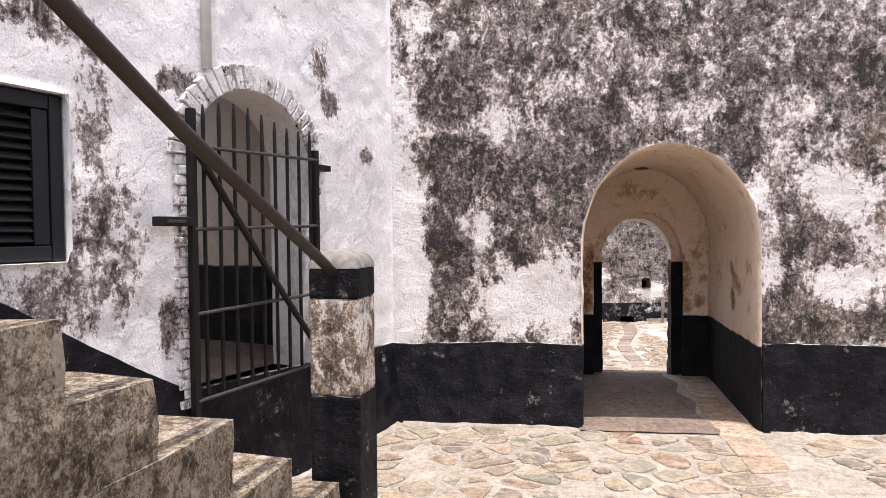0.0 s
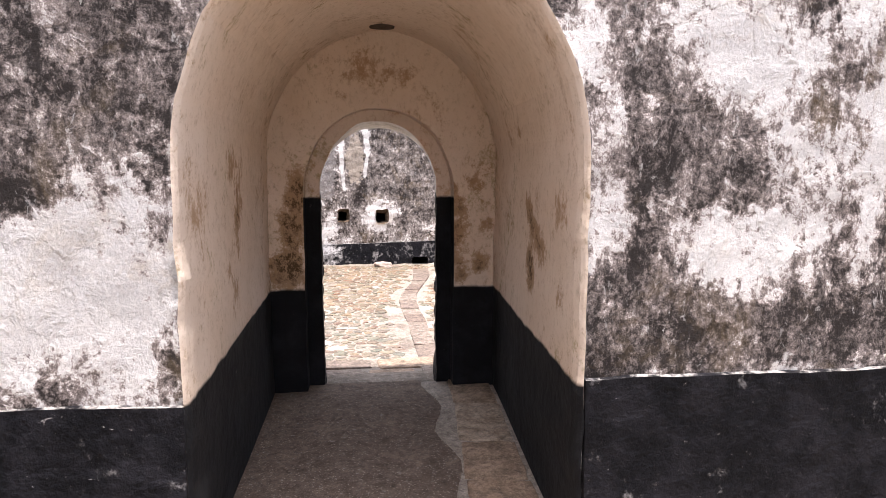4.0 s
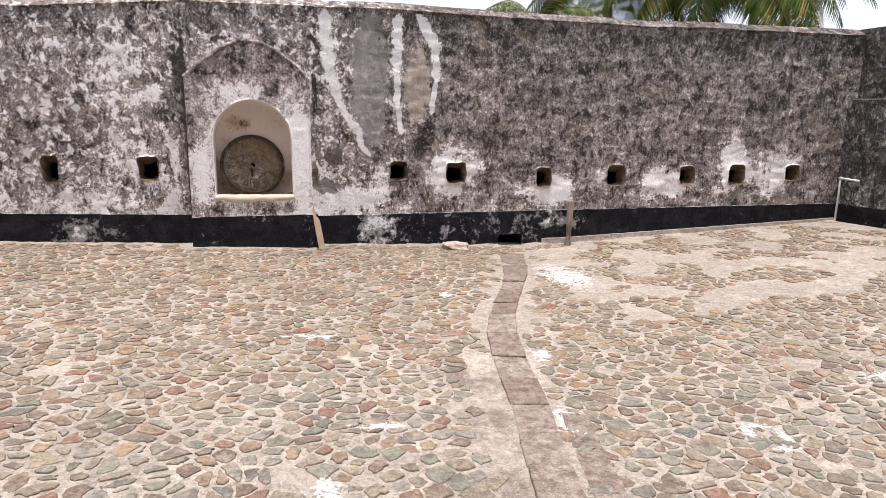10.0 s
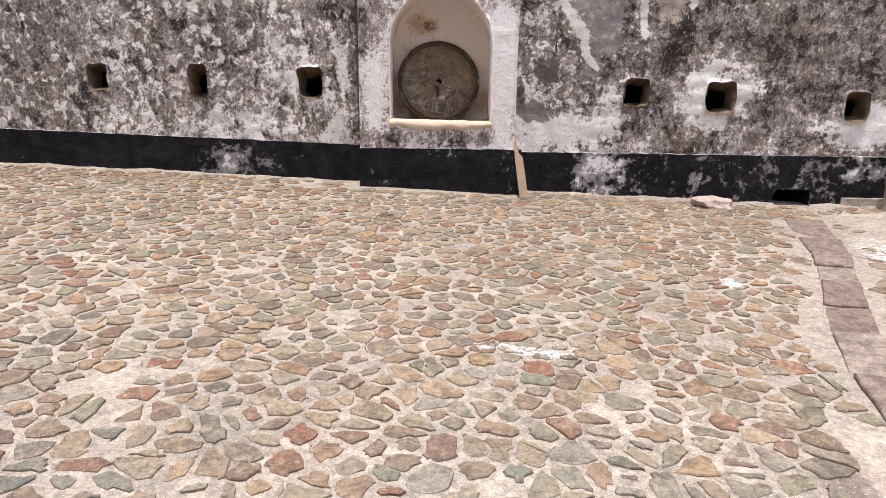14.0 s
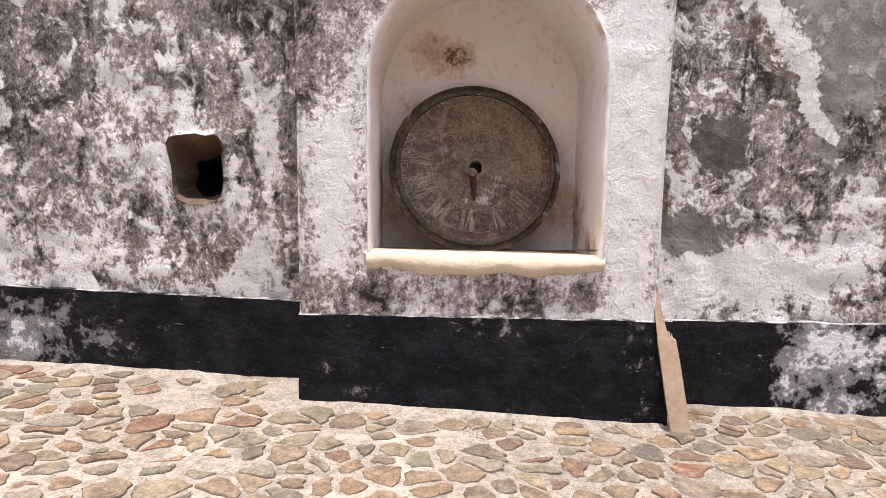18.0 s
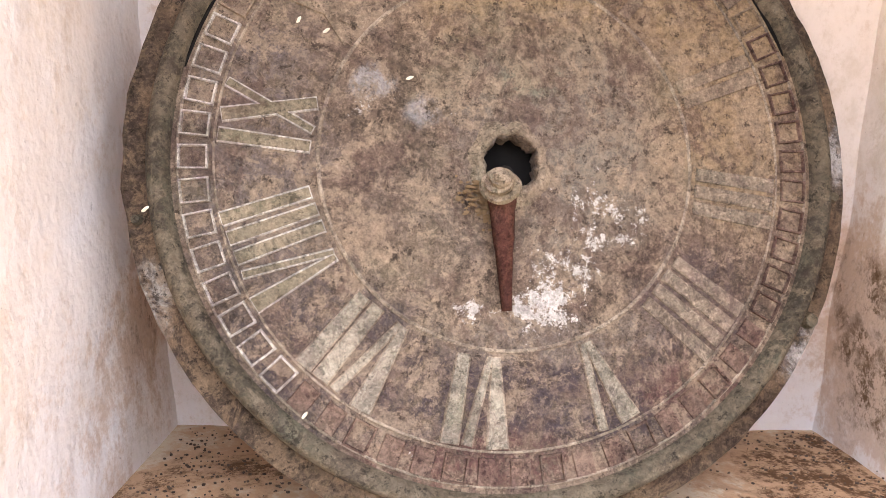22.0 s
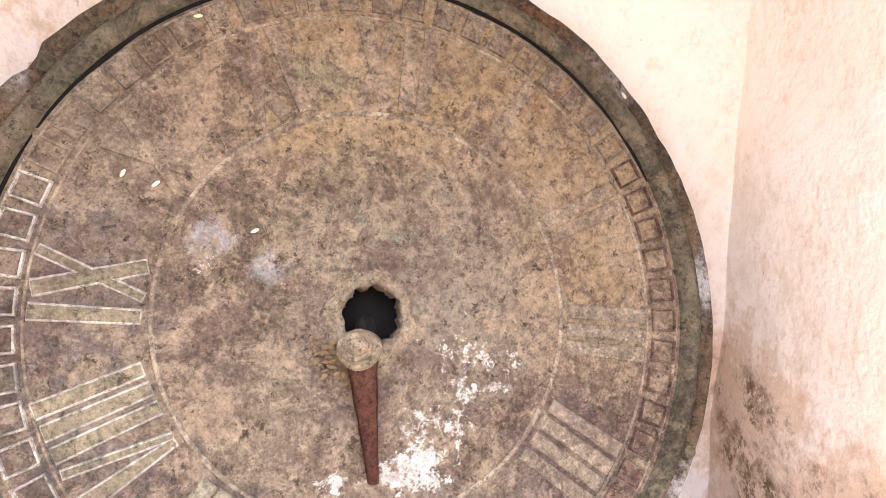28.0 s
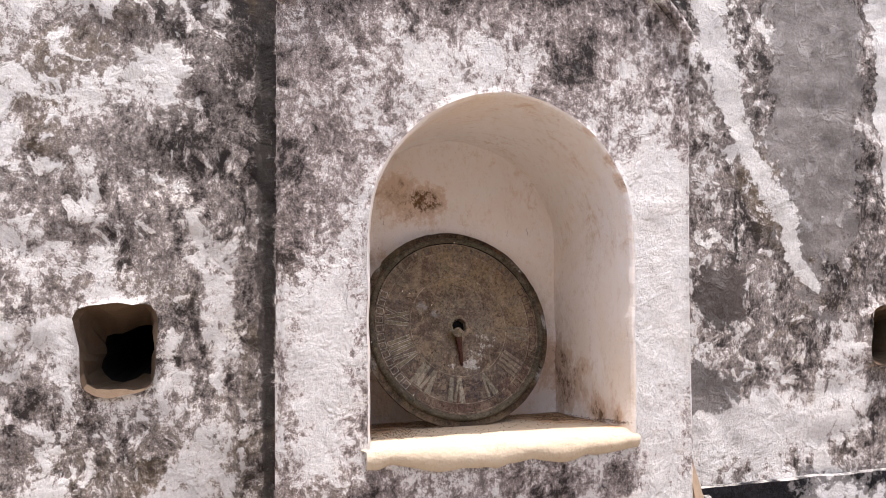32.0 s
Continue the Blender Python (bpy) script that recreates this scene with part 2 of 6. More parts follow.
    h = k.sum((k.noise(13, 7, 0.62), 0.40), (lime, 0.10), (fine, 0.22), (tiny, 0.05), (k.step(t, 0.1, 0.8), -0.07), (k.noise(40, 5, 0.6), 0.12))
    return k.done(c, h, 1.0, 0.05)


def dado(k, colour, height, top, edge=0.012, paint=(0.010, 0.010, 0.012), stone=0.0):
    """Black paint below a height on plaster, with a hand-painted edge, scuffs and chips."""
    line = k.math("ADD", k.axis(2), k.math("MULTIPLY", k.math("SUBTRACT", k.noise(5, 5), 0.5), 0.05))
    low = k.step(line, top + edge, top - edge)
    chip = k.step(k.noise(9, 8, 0.75), 0.66, 0.72)
    scuff = k.mix(k.step(k.noise(3, 6, 0.7), 0.45, 0.75), paint, tuple(3.2 * p for p in paint))
    scuff = k.mix(k.math("MULTIPLY", chip, 0.55), scuff, (0.30, 0.27, 0.24))
    if stone:
        bare = k.step(k.sum((k.noise(4, 8, 0.7, warp=0.6), 0.6), (k.noise(22, 8, 0.78), 0.4)), 0.40, 0.60, 0.0, stone)
        scuff = k.mix(bare, scuff, k.ramp(k.noise(16, 7, 0.75), (0.32, (0.018, 0.014, 0.011)), (0.52, (0.075, 0.058, 0.042)), (0.70, (0.20, 0.16, 0.115))))
    return k.mix(low, colour, scuff), low


def plaster(name, base, stain, olive, top=None, places=(), amount=0.5, gloss=0.9, paint=(0.010, 0.010, 0.012), stone=0.0, clean=(1.08, 1.12, 1.17)):
    k = Mat(name, gloss)
    wash = k.mix(k.step(k.noise(1.1, 6, 0.65, warp=0.5), 0.3, 0.7), base, tuple(min(0.9, b * f) for b, f in zip(base, clean)))
    drip = k.shift((0, 0, 0), (1, 1, 0.7))
    s = daub(k, k.sum((k.noise(1.8, 7, 0.7, drip, 1.2), 0.7), (k.noise(7, 8, 0.75, warp=0.6), 0.45)), places)
    speck = k.step(k.sum((k.noise(26, 8, 0.78, drip), 0.65), (k.noise(90, 6, 0.8), 0.35)), 0.37, 0.63)
    fill = lambda v, lo, hi: k.step(k.math("SUBTRACT", k.math("SUBTRACT", k.math("MULTIPLY", k.step(v, lo, hi), 1.2), 0.12), k.math("MULTIPLY", speck, 0.75)), -0.45, 0.45, 0.0, amount)
    o = k.sum((k.noise(1.3, 6, 0.7, k.shift((7, 3, 1), (1, 1, 0.7)), 1.2), 0.7), (k.noise(9, 7, 0.72, warp=0.8), 0.4))
    c = k.mix(fill(o, 0.55, 0.78), wash, olive)
    c = k.mix(fill(s, 0.55, 0.90), c, stain)
    c = k.mix(k.math("MULTIPLY", k.step(s, 0.76, 0.95), k.step(speck, 0.2, 0.7)), c, tuple(v * 0.28 for v in stain))
    c = k.mix(k.step(k.noise(28, 7, 0.8), 0.65, 0.71, 0.0, 0.8), c, (0.12, 0.085, 0.06))
    c = k.mix(k.step(k.noise(11, 8, 0.78, k.shift((4, 4, 4), (1, 1, 0.35)), 0.5), 0.58, 0.70, 0.0, 0.25), c, tuple(0.75 * v for v in olive))
    c = k.mix(k.step(k.noise(19, 8, 0.72, k.shift((1, 6, 2), (1, 1, 0.5))), 0.655, 0.70, 0.0, 0.45), c, (0.16, 0.10, 0.06))
    h = k.sum((k.noise(3.0, 5, 0.6), 0.8), (k.noise(14, 5, 0.6), 0.13), (k.noise(90, 3), 0.05))
    if top is not None:
        c, low = dado(k, c, h, top, paint=paint, stone=stone)
    return k.done(c, h, 0.9, 0.045)


def black_paint(name, worn=0.60, spots=()):
    """Tar-black paint on a rough base course; where worn, the grey render and white lime show."""
    k = Mat(name, 0.6)
    m = k.sum((k.noise(2.2, 7, 0.7, warp=0.5), 0.6), (k.noise(11, 8, 0.75), 0.45))
    m = spread(k, m, spots, 6.0, 3.6)
    c = k.mix(k.step(k.noise(5, 7, 0.7), 0.40, 0.62), (0.004, 0.004, 0.0055), (0.014, 0.013, 0.016))
    k.bsdf.inputs['Specular IOR Level'].default_value = 0.12
    c = k.mix(k.step(m, worn, worn + 0.07), c, k.mix(k.noise(12, 5), (0.10, 0.095, 0.095), (0.30, 0.28, 0.27)))
    c = k.mix(k.step(m, worn + 0.10, worn + 0.15), c, (0.62, 0.60, 0.59))
    # upward faces painted pale: worn lime plus the sunlit line along plinth tops
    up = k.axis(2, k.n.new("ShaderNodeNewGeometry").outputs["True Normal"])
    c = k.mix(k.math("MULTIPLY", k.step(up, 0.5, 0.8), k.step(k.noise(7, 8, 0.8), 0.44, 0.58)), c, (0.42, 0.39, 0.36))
    c = k.mix(k.step(k.noise(42, 7, 0.8), 0.64, 0.70, 0.0, 0.7), c, (0.34, 0.31, 0.29))
    c = k.mix(k.step(k.noise(17, 8, 0.75, k.shift((5, 2, 1), (0.5, 0.5, 1.0)), 1.2), 0.655, 0.685, 0.0, 0.8), c, (0.40, 0.37, 0.35))
    c = k.mix(k.step(k.noise(55, 8, 0.8), 0.56, 0.68, 0.0, 0.6), c, (0.055, 0.05, 0.05))
    h = k.sum((k.noise(6, 6, 0.6), 0.7), (k.noise(30, 6, 0.65), 0.22))
    return k.done(c, h, 1.0, 0.05)


SPLASHES = ((0.0, 6.73, 0.11, 0.16), (1.85, 7.65, 0.14, 0.24), (3.29, 12.45, 0.42, 0.75), (5.46, 8.23, 0.7, 0.22), (0.14, 6.42, 0.2, 0.14), (0.38, 7.58, 0.25, 0.07), (2.01, 9.08, 0.12, 0.2), (3.2, 7.4, 0.07, 0.14), (3.45, 7.33, 0.06, 0.12), (3.33, 7.15, 0.14, 0.05), (3.32, 7.52, 0.12, 0.05), (-0.3, 9.6, 0.3, 0.07), (1.3, 11.3, 0.09, 0.16))


def splashed(k, c, amount=0.75):
    """Spilt whitewash on the paving."""
    x, y = k.axis(0), k.axis(1)
    wob = k.math("MULTIPLY", k.math("SUBTRACT", k.noise(9, 8, 0.8), 0.5), 4.2)
    m = None
    for sx, sy, rx, ry in SPLASHES:
        dx, dy = k.math("MULTIPLY", k.math("SUBTRACT", x, sx), 1 / rx), k.math("MULTIPLY", k.math("SUBTRACT", y, sy), 1 / ry)
        d = k.step(k.math("ADD", k.math("SQRT", k.math("ADD", k.math("MULTIPLY", dx, dx), k.math("MULTIPLY", dy, dy))), wob), 1.2, 0.2)
        m = d if m is None else k.math("MAXIMUM", m, d)
    m = k.step(k.math("SUBTRACT", k.math("MULTIPLY", m, 0.95), k.step(k.noise(26, 8, 0.78), 0.34, 0.66)), -0.15, 0.25)
    return k.mix(k.math("MULTIPLY", m, amount), c, (0.70, 0.68, 0.66))


def stone_material(name, worn=0.0):
    k = Mat(name, 0.75)
    r = k.math("FRACT", k.math("ADD", k.info(), k.island()))
    c = k.ramp(r, (0.0, (0.135, 0.14, 0.118)), (0.14, (0.20, 0.195, 0.165)), (0.28, (0.215, 0.145, 0.10)), (0.40, (0.105, 0.115, 0.11)), (0.50, (0.185, 0.088, 0.06)), (0.58, (0.135, 0.155, 0.13)), (0.68, (0.245, 0.21, 0.155)), (0.78, (0.12, 0.085, 0.072)), (0.86, (0.21, 0.21, 0.195)), (0.96, (0.27, 0.20, 0.13)))
    g = k.noise(16, 7, 0.7)
    c = k.mix(k.step(g, 0.45, 0.66, 0.0, 0.5), c, (0.33, 0.27, 0.20))
    c = k.mix(k.step(k.noise(7, 7, 0.7, k.shift((3, 1, 0))), 0.50, 0.62, 0.0, 0.6), c, (0.075, 0.055, 0.04))
    c = k.mix(k.step(k.noise(45, 7, 0.8), 0.5, 0.62, 0.0, 0.6), c, (0.055, 0.042, 0.033))
    c = k.mix(k.step(k.noise(90, 6, 0.8), 0.53, 0.64, 0.0, 0.5), c, (0.42, 0.36, 0.29))
    smear = k.sum((k.noise(3.2, 6, 0.7, k.shift((8, 2, 0)), 0.8), 0.6), (k.noise(30, 7, 0.8), 0.4))
    c = k.mix(k.step(smear, 0.53 - 0.10 * worn, 0.61 - 0.08 * worn, 0.0, 0.5 + 0.4 * worn), c, (0.38, 0.315, 0.25))
    c = k.mix(1.0, c, (0.82, 0.80, 0.75), "MULTIPLY")
    warm = k.step(k.sum((k.axis(1), 1.0), (k.noise(0.7, 4, 0.6), 5.0)), 9.0, 13.0)
    c = k.mix(warm, c, k.mix(1.0, c, (1.09, 1.0, 0.90), "MULTIPLY"))
    c = k.grain(c, 0.55, 26.0, 110.0)
    return k.done(splashed(k, c, 0.55), k.sum((g, 0.7), (k.noise(60, 5, 0.7), 0.25)), 0.6, 0.012)


def mortar_material(name, base, dark, grime=0.5, patches=()):
    k = Mat(name, 0.92)
    c = k.mix(k.step(k.noise(5, 7, 0.7), 0.3, 0.7), base, tuple(b * 0.82 for b in base))
    c = k.mix(k.step(k.noise(0.55, 5, 0.6, k.shift((2, 5, 0))), 0.45, 0.68, 0.0, grime), c, dark)
    if patches:
        c = k.mix(k.step(daub(k, k.noise(20, 6), [(*q, 1.0) for q in patches]), 0.6, 1.35, 0.0, 0.9), c, (0.135, 0.10, 0.08))
    c = k.mix(k.step(k.noise(24, 8, 0.8, warp=0.5), 0.52, 0.62, 0.0, 0.6), c, tuple(d * 0.75 for d in dark))
    c = k.mix(k.step(k.noise(70, 6, 0.8), 0.53, 0.64, 0.0, 0.6), c, (0.17, 0.135, 0.105))
    c = k.mix(k.step(k.cells(55), 0.30, 0.10, 0.0, 0.5), c, (0.55, 0.49, 0.41))
    c = k.mix(k.step(k.noise(11, 9, 0.78, k.shift((3, 9, 0)), 0.6), 0.50, 0.60, 0.0, 0.55), c, tuple(0.6 * d for d in dark))
    c = k.mix(k.step(k.noise(2.3, 7, 0.7, k.shift((6, 1, 0)), 0.5), 0.50, 0.66, 0.0, 0.5), c, tuple(min(1.0, 1.3 * b) for b in base))
    c = k.grain(c, 0.55, 20.0, 90.0)
    return k.done(splashed(k, c), k.sum((k.noise(9, 6, 0.7), 0.6), (k.noise(70, 5, 0.7), 0.3)), 0.8, 0.015)


def slab_material(name, a, b):
    k = Mat(name, 0.9)
    c = k.mix(k.info(), a, b)
    c = k.mix(k.step(k.noise(7, 7, 0.7), 0.35, 0.7, 0.0, 0.8), c, tuple(v * 0.55 for v in a))
    c = k.mix(k.step(k.noise(50, 6, 0.8), 0.58, 0.7, 0.0, 0.8), c, (0.42, 0.37, 0.31))
    c = k.grain(c, 0.7, 18.0, 80.0)
    return k.done(c, k.sum((k.noise(10, 7, 0.7), 0.7), (k.noise(70, 5, 0.7), 0.3)), 0.7, 0.015)


STAINS_WEST = (
    (-0.75, 0.93, 1.7, 0.12, 0.25), (-0.75, 0.79, 1.76, 0.07, 0.22), (-0.74, 1.16, 1.62, 0.12, 0.25), (-0.73, 1.13, 1.46, 0.13, 0.2), (-0.74, 1.02, 1.37, 0.11, 0.2),
    (-0.74, 1.09, 1.24, 0.12, 0.2), (-0.75, 0.87, 1.25, 0.08, 0.2), (-0.75, 0.78, 1.16, 0.09, 0.2), (-0.75, 0.92, 1.02, 0.13, 0.22), (-0.70, 1.75, 1.51, 0.13, 0.13), (-0.756, 0.18, 1.58, 0.2, 0.12))
STAINS_EAST = (
    (0.93, 1.05, 1.9, 0.10, 0.15), (0.95, 1.39, 1.89, 0.08, 0.13), (0.94, 0.77, 1.4, 0.10, 0.26), (0.94, 0.86, 1.46, 0.09, 0.24), (0.94, 0.84, 1.13, 0.10, 0.25),
    (0.93, 0.77, 1.06, 0.09, 0.3), (0.92, 0.58, 1.29, 0.12, 0.24), (0.93, 0.63, 1.52, 0.11, 0.14), (0.96, 1.73, 1.04, 0.09, 0.15), (0.94, 0.74, 1.3, 0.13, 0.16), (0.90, 0.12, 1.50, 0.12, 0.22), (0.906, 0.14, 1.1, 0.1, 0.26))
STAINS_END = (
    (-0.44, 2.21, 0.9, 0.16, 0.34), (-0.42, 2.21, 1.04, 0.10, 0.28), (-0.39, 2.21, 1.22, 0.13, 0.22), (-0.37, 2.21, 1.35, 0.11, 0.24), (-0.39, 2.21, 1.47, 0.09, 0.22),
    (-0.33, 2.2, 1.61, 0.09, 0.18), (0.85, 2.11, 1.35, 0.10, 0.27), (0.84, 2.11, 1.2, 0.09, 0.25), (0.81, 2.11, 1.0, 0.11, 0.2), (0.87, 2.11, 0.85, 0.08, 0.28),
    (0.97, 2.1, 1.56, 0.07, 0.25), (1.06, 2.09, 1.23, 0.07, 0.28), (1.01, 2.09, 0.93, 0.08, 0.24), (1.01, 2.09, 1.69, 0.11, 0.16), (0.8, 2.11, 1.51, 0.06, 0.28), (0.18, 2.16, 2.37, 0.15, 0.16), (0.46, 2.14, 2.35, 0.12, 0.16))
PASSAGE_STAINS = STAINS_WEST + STAINS_EAST + STAINS_END
NICHE_STAINS = ((-1.98, 14.95, 1.10, 0.13, 0.26), (-1.80, 14.98, 1.08, 0.09, 0.24), (-1.85, 14.96, 0.98, 0.12, 0.16), (-0.99, 14.16, 1.08, 0.05, 0.3), (-1.03, 14.15, 1.2, 0.045, 0.3), (-1.14, 14.12, 1.33, 0.045, 0.26), (-1.05, 14.95, 0.05, 0.2, 0.10), (-2.2, 14.9, 0.15, 0.2, 0.16), (-2.2, 14.75, 0.0, 0.20, 0.18), (-1.05, 14.95, 0.0, 0.22, 0.18), (-0.98, 14.5, -0.05, 0.08, 0.28), (-0.97, 14.3, -0.04, 0.06, 0.3), (-2.2, 14.9, 0.5, 0.2, 0.10), (-1.67, 15.02, 0.98, 0.035, 0.35), (-1.0, 14.7, 0.1, 0.12, 0.14), (-2.15, 14.98, 0.75, 0.12, 0.10))
MOULD_A = (
    (-2.81, 2.47, 0.13, 0.14, 0.25), (-2.14, 2.63, 0.32, 0.19, 0.28), (-2.16, 1.75, 0.22, 0.65, 0.28), (-2.2, 1.07, 0.2, 0.26, 0.24), (-1.27, 2.26, 0.47, 0.43, 0.16),
    (-0.58, 2.93, 0.4, 0.26, 0.14), (-1.41, 1.61, 0.17, 0.11, 0.15), (-0.58, 2.49, 0.27, 0.18, 0.15), (0.61, 2.55, 0.22, 0.22, 0.26), (1.14, 1.82, 0.25, 0.42, 0.08), (1.14, 1.06, 0.3, 0.24, 0.24),
    (2.12, 0.98, 1.1, 0.15, 0.16), (3.05, 3.29, 1.43, 0.39, 0.2), (3.74, 2.97, 0.7, 0.55, 0.2), (3.78, 1.24, 0.59, 0.31, 0.15), (2.81, 1.51, 0.22, 0.09, 0.24), (-2.1, 3.17, 0.24, 0.25, 0.15), (1.94, 3.01, 0.21, 0.42, 0.12))
LIME_A = (
    (-2.66, 1.34, 0.40, 0.62, -0.34), (-1.29, 1.22, 0.47, 0.35, -0.3), (-1.78, 1.88, 0.09, 0.17, -0.28), (-2.64, 2.08, 0.2, 0.49, -0.28), (1.54, 2.2, 0.36, 0.19, -0.25),
    (1.55, 1.34, 0.31, 0.17, -0.25), (2.75, 1.91, 0.73, 0.27, -0.26), (2.37, 2.5, 0.27, 0.29, -0.2), (0.93, 1.59, 0.1, 0.37, -0.2), (-2.8, 2.9, 0.3, 0.4, -0.18),
    (0.14, 2.95, 0.28, 0.18, -0.12), (-1.67, 2.94, 0.2, 0.17, -0.12), (-0.92, 3.22, 0.26, 0.21, -0.12), (3.76, 2.06, 0.59, 0.2, -0.15))
wall_a_mat = weathered("wall_a_lime", 0.13, soft=0.19, tan=0.6, cap=0.80, fades=((0, -2.25, -2.5, -0.10), (2, 2.0, 3.6, 0.06)), spots=MOULD_A + LIME_A)
RUNS_B = (
    (-0.36, 2.85, -0.34, 2.05, 0.10), (-0.34, 2.05, -0.19, 1.55, 0.085), (-0.19, 1.55, -0.06, 1.25, 0.07), (-0.06, 1.25, 0.16, 0.95, 0.085), (0.16, 0.95, 0.20, 0.72, 0.05), (0.20, 0.72, 0.31, 0.58, 0.05), (0.36, 0.0, 0.36, -0.45, 0.045),
    (0.86, 2.85, 0.82, 2.1, 0.085), (0.82, 2.1, 0.83, 1.5, 0.055), (0.83, 1.5, 0.90, 0.95, 0.045), (1.25, 2.85, 1.5, 2.4, 0.10), (1.5, 2.4, 1.52, 1.9, 0.075), (1.52, 1.9, 1.44, 1.3, 0.045))
# dark strips beside the pier: mould, plus the shaded groove painted in
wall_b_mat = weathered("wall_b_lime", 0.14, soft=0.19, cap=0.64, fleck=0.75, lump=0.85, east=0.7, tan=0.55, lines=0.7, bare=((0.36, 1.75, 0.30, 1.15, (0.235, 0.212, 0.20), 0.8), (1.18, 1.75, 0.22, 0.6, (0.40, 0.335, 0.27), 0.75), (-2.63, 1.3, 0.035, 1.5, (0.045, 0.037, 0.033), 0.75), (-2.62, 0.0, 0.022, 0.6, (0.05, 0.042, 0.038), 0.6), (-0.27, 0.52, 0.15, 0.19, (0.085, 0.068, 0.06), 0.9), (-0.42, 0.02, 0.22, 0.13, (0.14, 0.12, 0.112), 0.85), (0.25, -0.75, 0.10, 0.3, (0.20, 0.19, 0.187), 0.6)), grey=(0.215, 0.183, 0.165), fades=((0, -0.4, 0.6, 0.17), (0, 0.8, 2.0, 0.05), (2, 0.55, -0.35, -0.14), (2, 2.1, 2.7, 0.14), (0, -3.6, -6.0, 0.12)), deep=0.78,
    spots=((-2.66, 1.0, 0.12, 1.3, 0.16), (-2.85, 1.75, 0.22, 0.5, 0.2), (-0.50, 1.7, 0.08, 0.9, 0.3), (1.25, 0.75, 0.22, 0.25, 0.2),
        (-4.3, 0.95, 0.35, 0.25, 0.22), (-3.3, 1.68, 0.1, 0.16, 0.25), (-3.05, 1.8, 0.22, 0.07, 0.28), (-3.05, 1.3, 0.2, 0.14, 0.2), (-2.8, 1.16, 0.18, 0.16, 0.16), (-3.4, 0.87, 0.1, 0.07, 0.25),
        (-3.02, 1.5, 0.06, 0.16, -0.3), (-3.25, 1.5, 0.2, 0.16, -0.2), (-3.5, 0.6, 0.3, 0.3, -0.14), (-2.82, 0.45, 0.1, 0.3, -0.22),
        (1.85, 0.32, 0.5, 0.42, -0.42), (0.1, -0.2, 0.5, 0.16, -0.2), (0.5, 0.1, 0.2, 0.25, -0.2), (7.65, 0.35, 0.35, 0.5, -0.5), (8.5, 0.2, 0.6, 0.4, -0.42), (6.2, 0.0, 0.6, 0.3, -0.42), (3.7, -0.1, 0.5, 0.3, -0.36), (4.8, 0.2, 0.25, 0.3, -0.2), (9.4, 0.5, 0.3, 0.4, -0.2), (-3.0, 2.2, 0.7, 0.5, -0.06)),
    # upright strips at the pier's edges carry mould and the groove's painted shade
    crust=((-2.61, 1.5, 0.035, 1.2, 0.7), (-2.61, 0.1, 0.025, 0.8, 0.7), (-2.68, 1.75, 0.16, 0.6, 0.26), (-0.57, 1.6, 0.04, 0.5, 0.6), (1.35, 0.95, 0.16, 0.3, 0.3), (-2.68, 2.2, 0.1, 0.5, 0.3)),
    streaks=RUNS_B)
wall_c_mat = weathered("wall_c_lime", 0.32, cap=0.88, deep=0.8, grey=(0.18, 0.168, 0.16), fades=((2, 0.4, -0.4, -0.12),))
pier_mat = weathered("pier_lime", 0.03, soft=0.26, cap=0.60, lump=0.25, deep=0.85, fleck=0.25, tan=0.2, fades=((2, 0.8, 1.9, 0.20), (0, -1.2, -0.7, -0.12)), spots=((-1.75, 1.6, 0.3, 0.22, -0.3), (-0.82, 0.6, 0.16, 0.7, -0.22), (-2.4, 0.2, 0.14, 0.5, -0.2), (-2.4, 0.9, 0.16, 0.4, 0.14), (-2.5, 0.1, 0.1, 0.5, 0.16), (-1.3, -0.28, 0.9, 0.10, 0.09), (-2.0, -0.25, 0.5, 0.1, 0.06), (-2.35, 2.0, 0.3, 0.2, 0.16)))
MOULD_G = ((-3.74, 2.86, 0.09, 0.13, 0.45), (-3.16, 3.3, 0.07, 0.22, 0.34), (-3.1, 3.0, 0.05, 0.13, 0.38), (-2.88, 2.6, 0.05, 0.1, 0.36), (-4.0, 2.6, 0.05, 0.35, 0.32), (-3.97, 1.95, 0.10, 0.35, 0.22), (-4.15, 1.45, 0.3, 0.22, 0.30), (-4.16, 3.05, 0.2, 0.14, 0.32), (-3.8, 1.3, 0.035, 0.2, 0.42), (-3.6, 3.6, 0.3, 0.2, 0.1))
grate_wall_mat = weathered("grate_wall_lime", -0.18, white=(0.83, 0.80, 0.775), tan=0.4, lump=0.3, soft=0.16, spots=MOULD_G)
plaster_mat = plaster("passage_plaster", (0.70, 0.565, 0.445), (0.34, 0.195, 0.085), (0.36, 0.28, 0.14), 0.765, places=PASSAGE_STAINS, amount=0.8, paint=(0.005, 0.005, 0.006))
niche_mat = plaster("niche_plaster", (0.79, 0.68, 0.575), (0.50, 0.28, 0.12), (0.62, 0.52, 0.40), None, places=NICHE_STAINS, amount=0.5, clean=(1.05, 1.17, 1.36))
sill_mat = plaster("sill_plaster", (0.55, 0.44, 0.31), (0.44, 0.22, 0.09), (0.42, 0.33, 0.23), None, places=((-1.08, 14.75, -0.13, 0.25, 0.3), (-1.2, 14.95, -0.15, 0.3, 0.25), (-2.2, 14.55, -0.12, 0.2, 0.25), (-2.1, 14.8, -0.15, 0.25, 0.25), (-0.97, 14.3, -0.06, 0.08, 0.3)), amount=0.55)
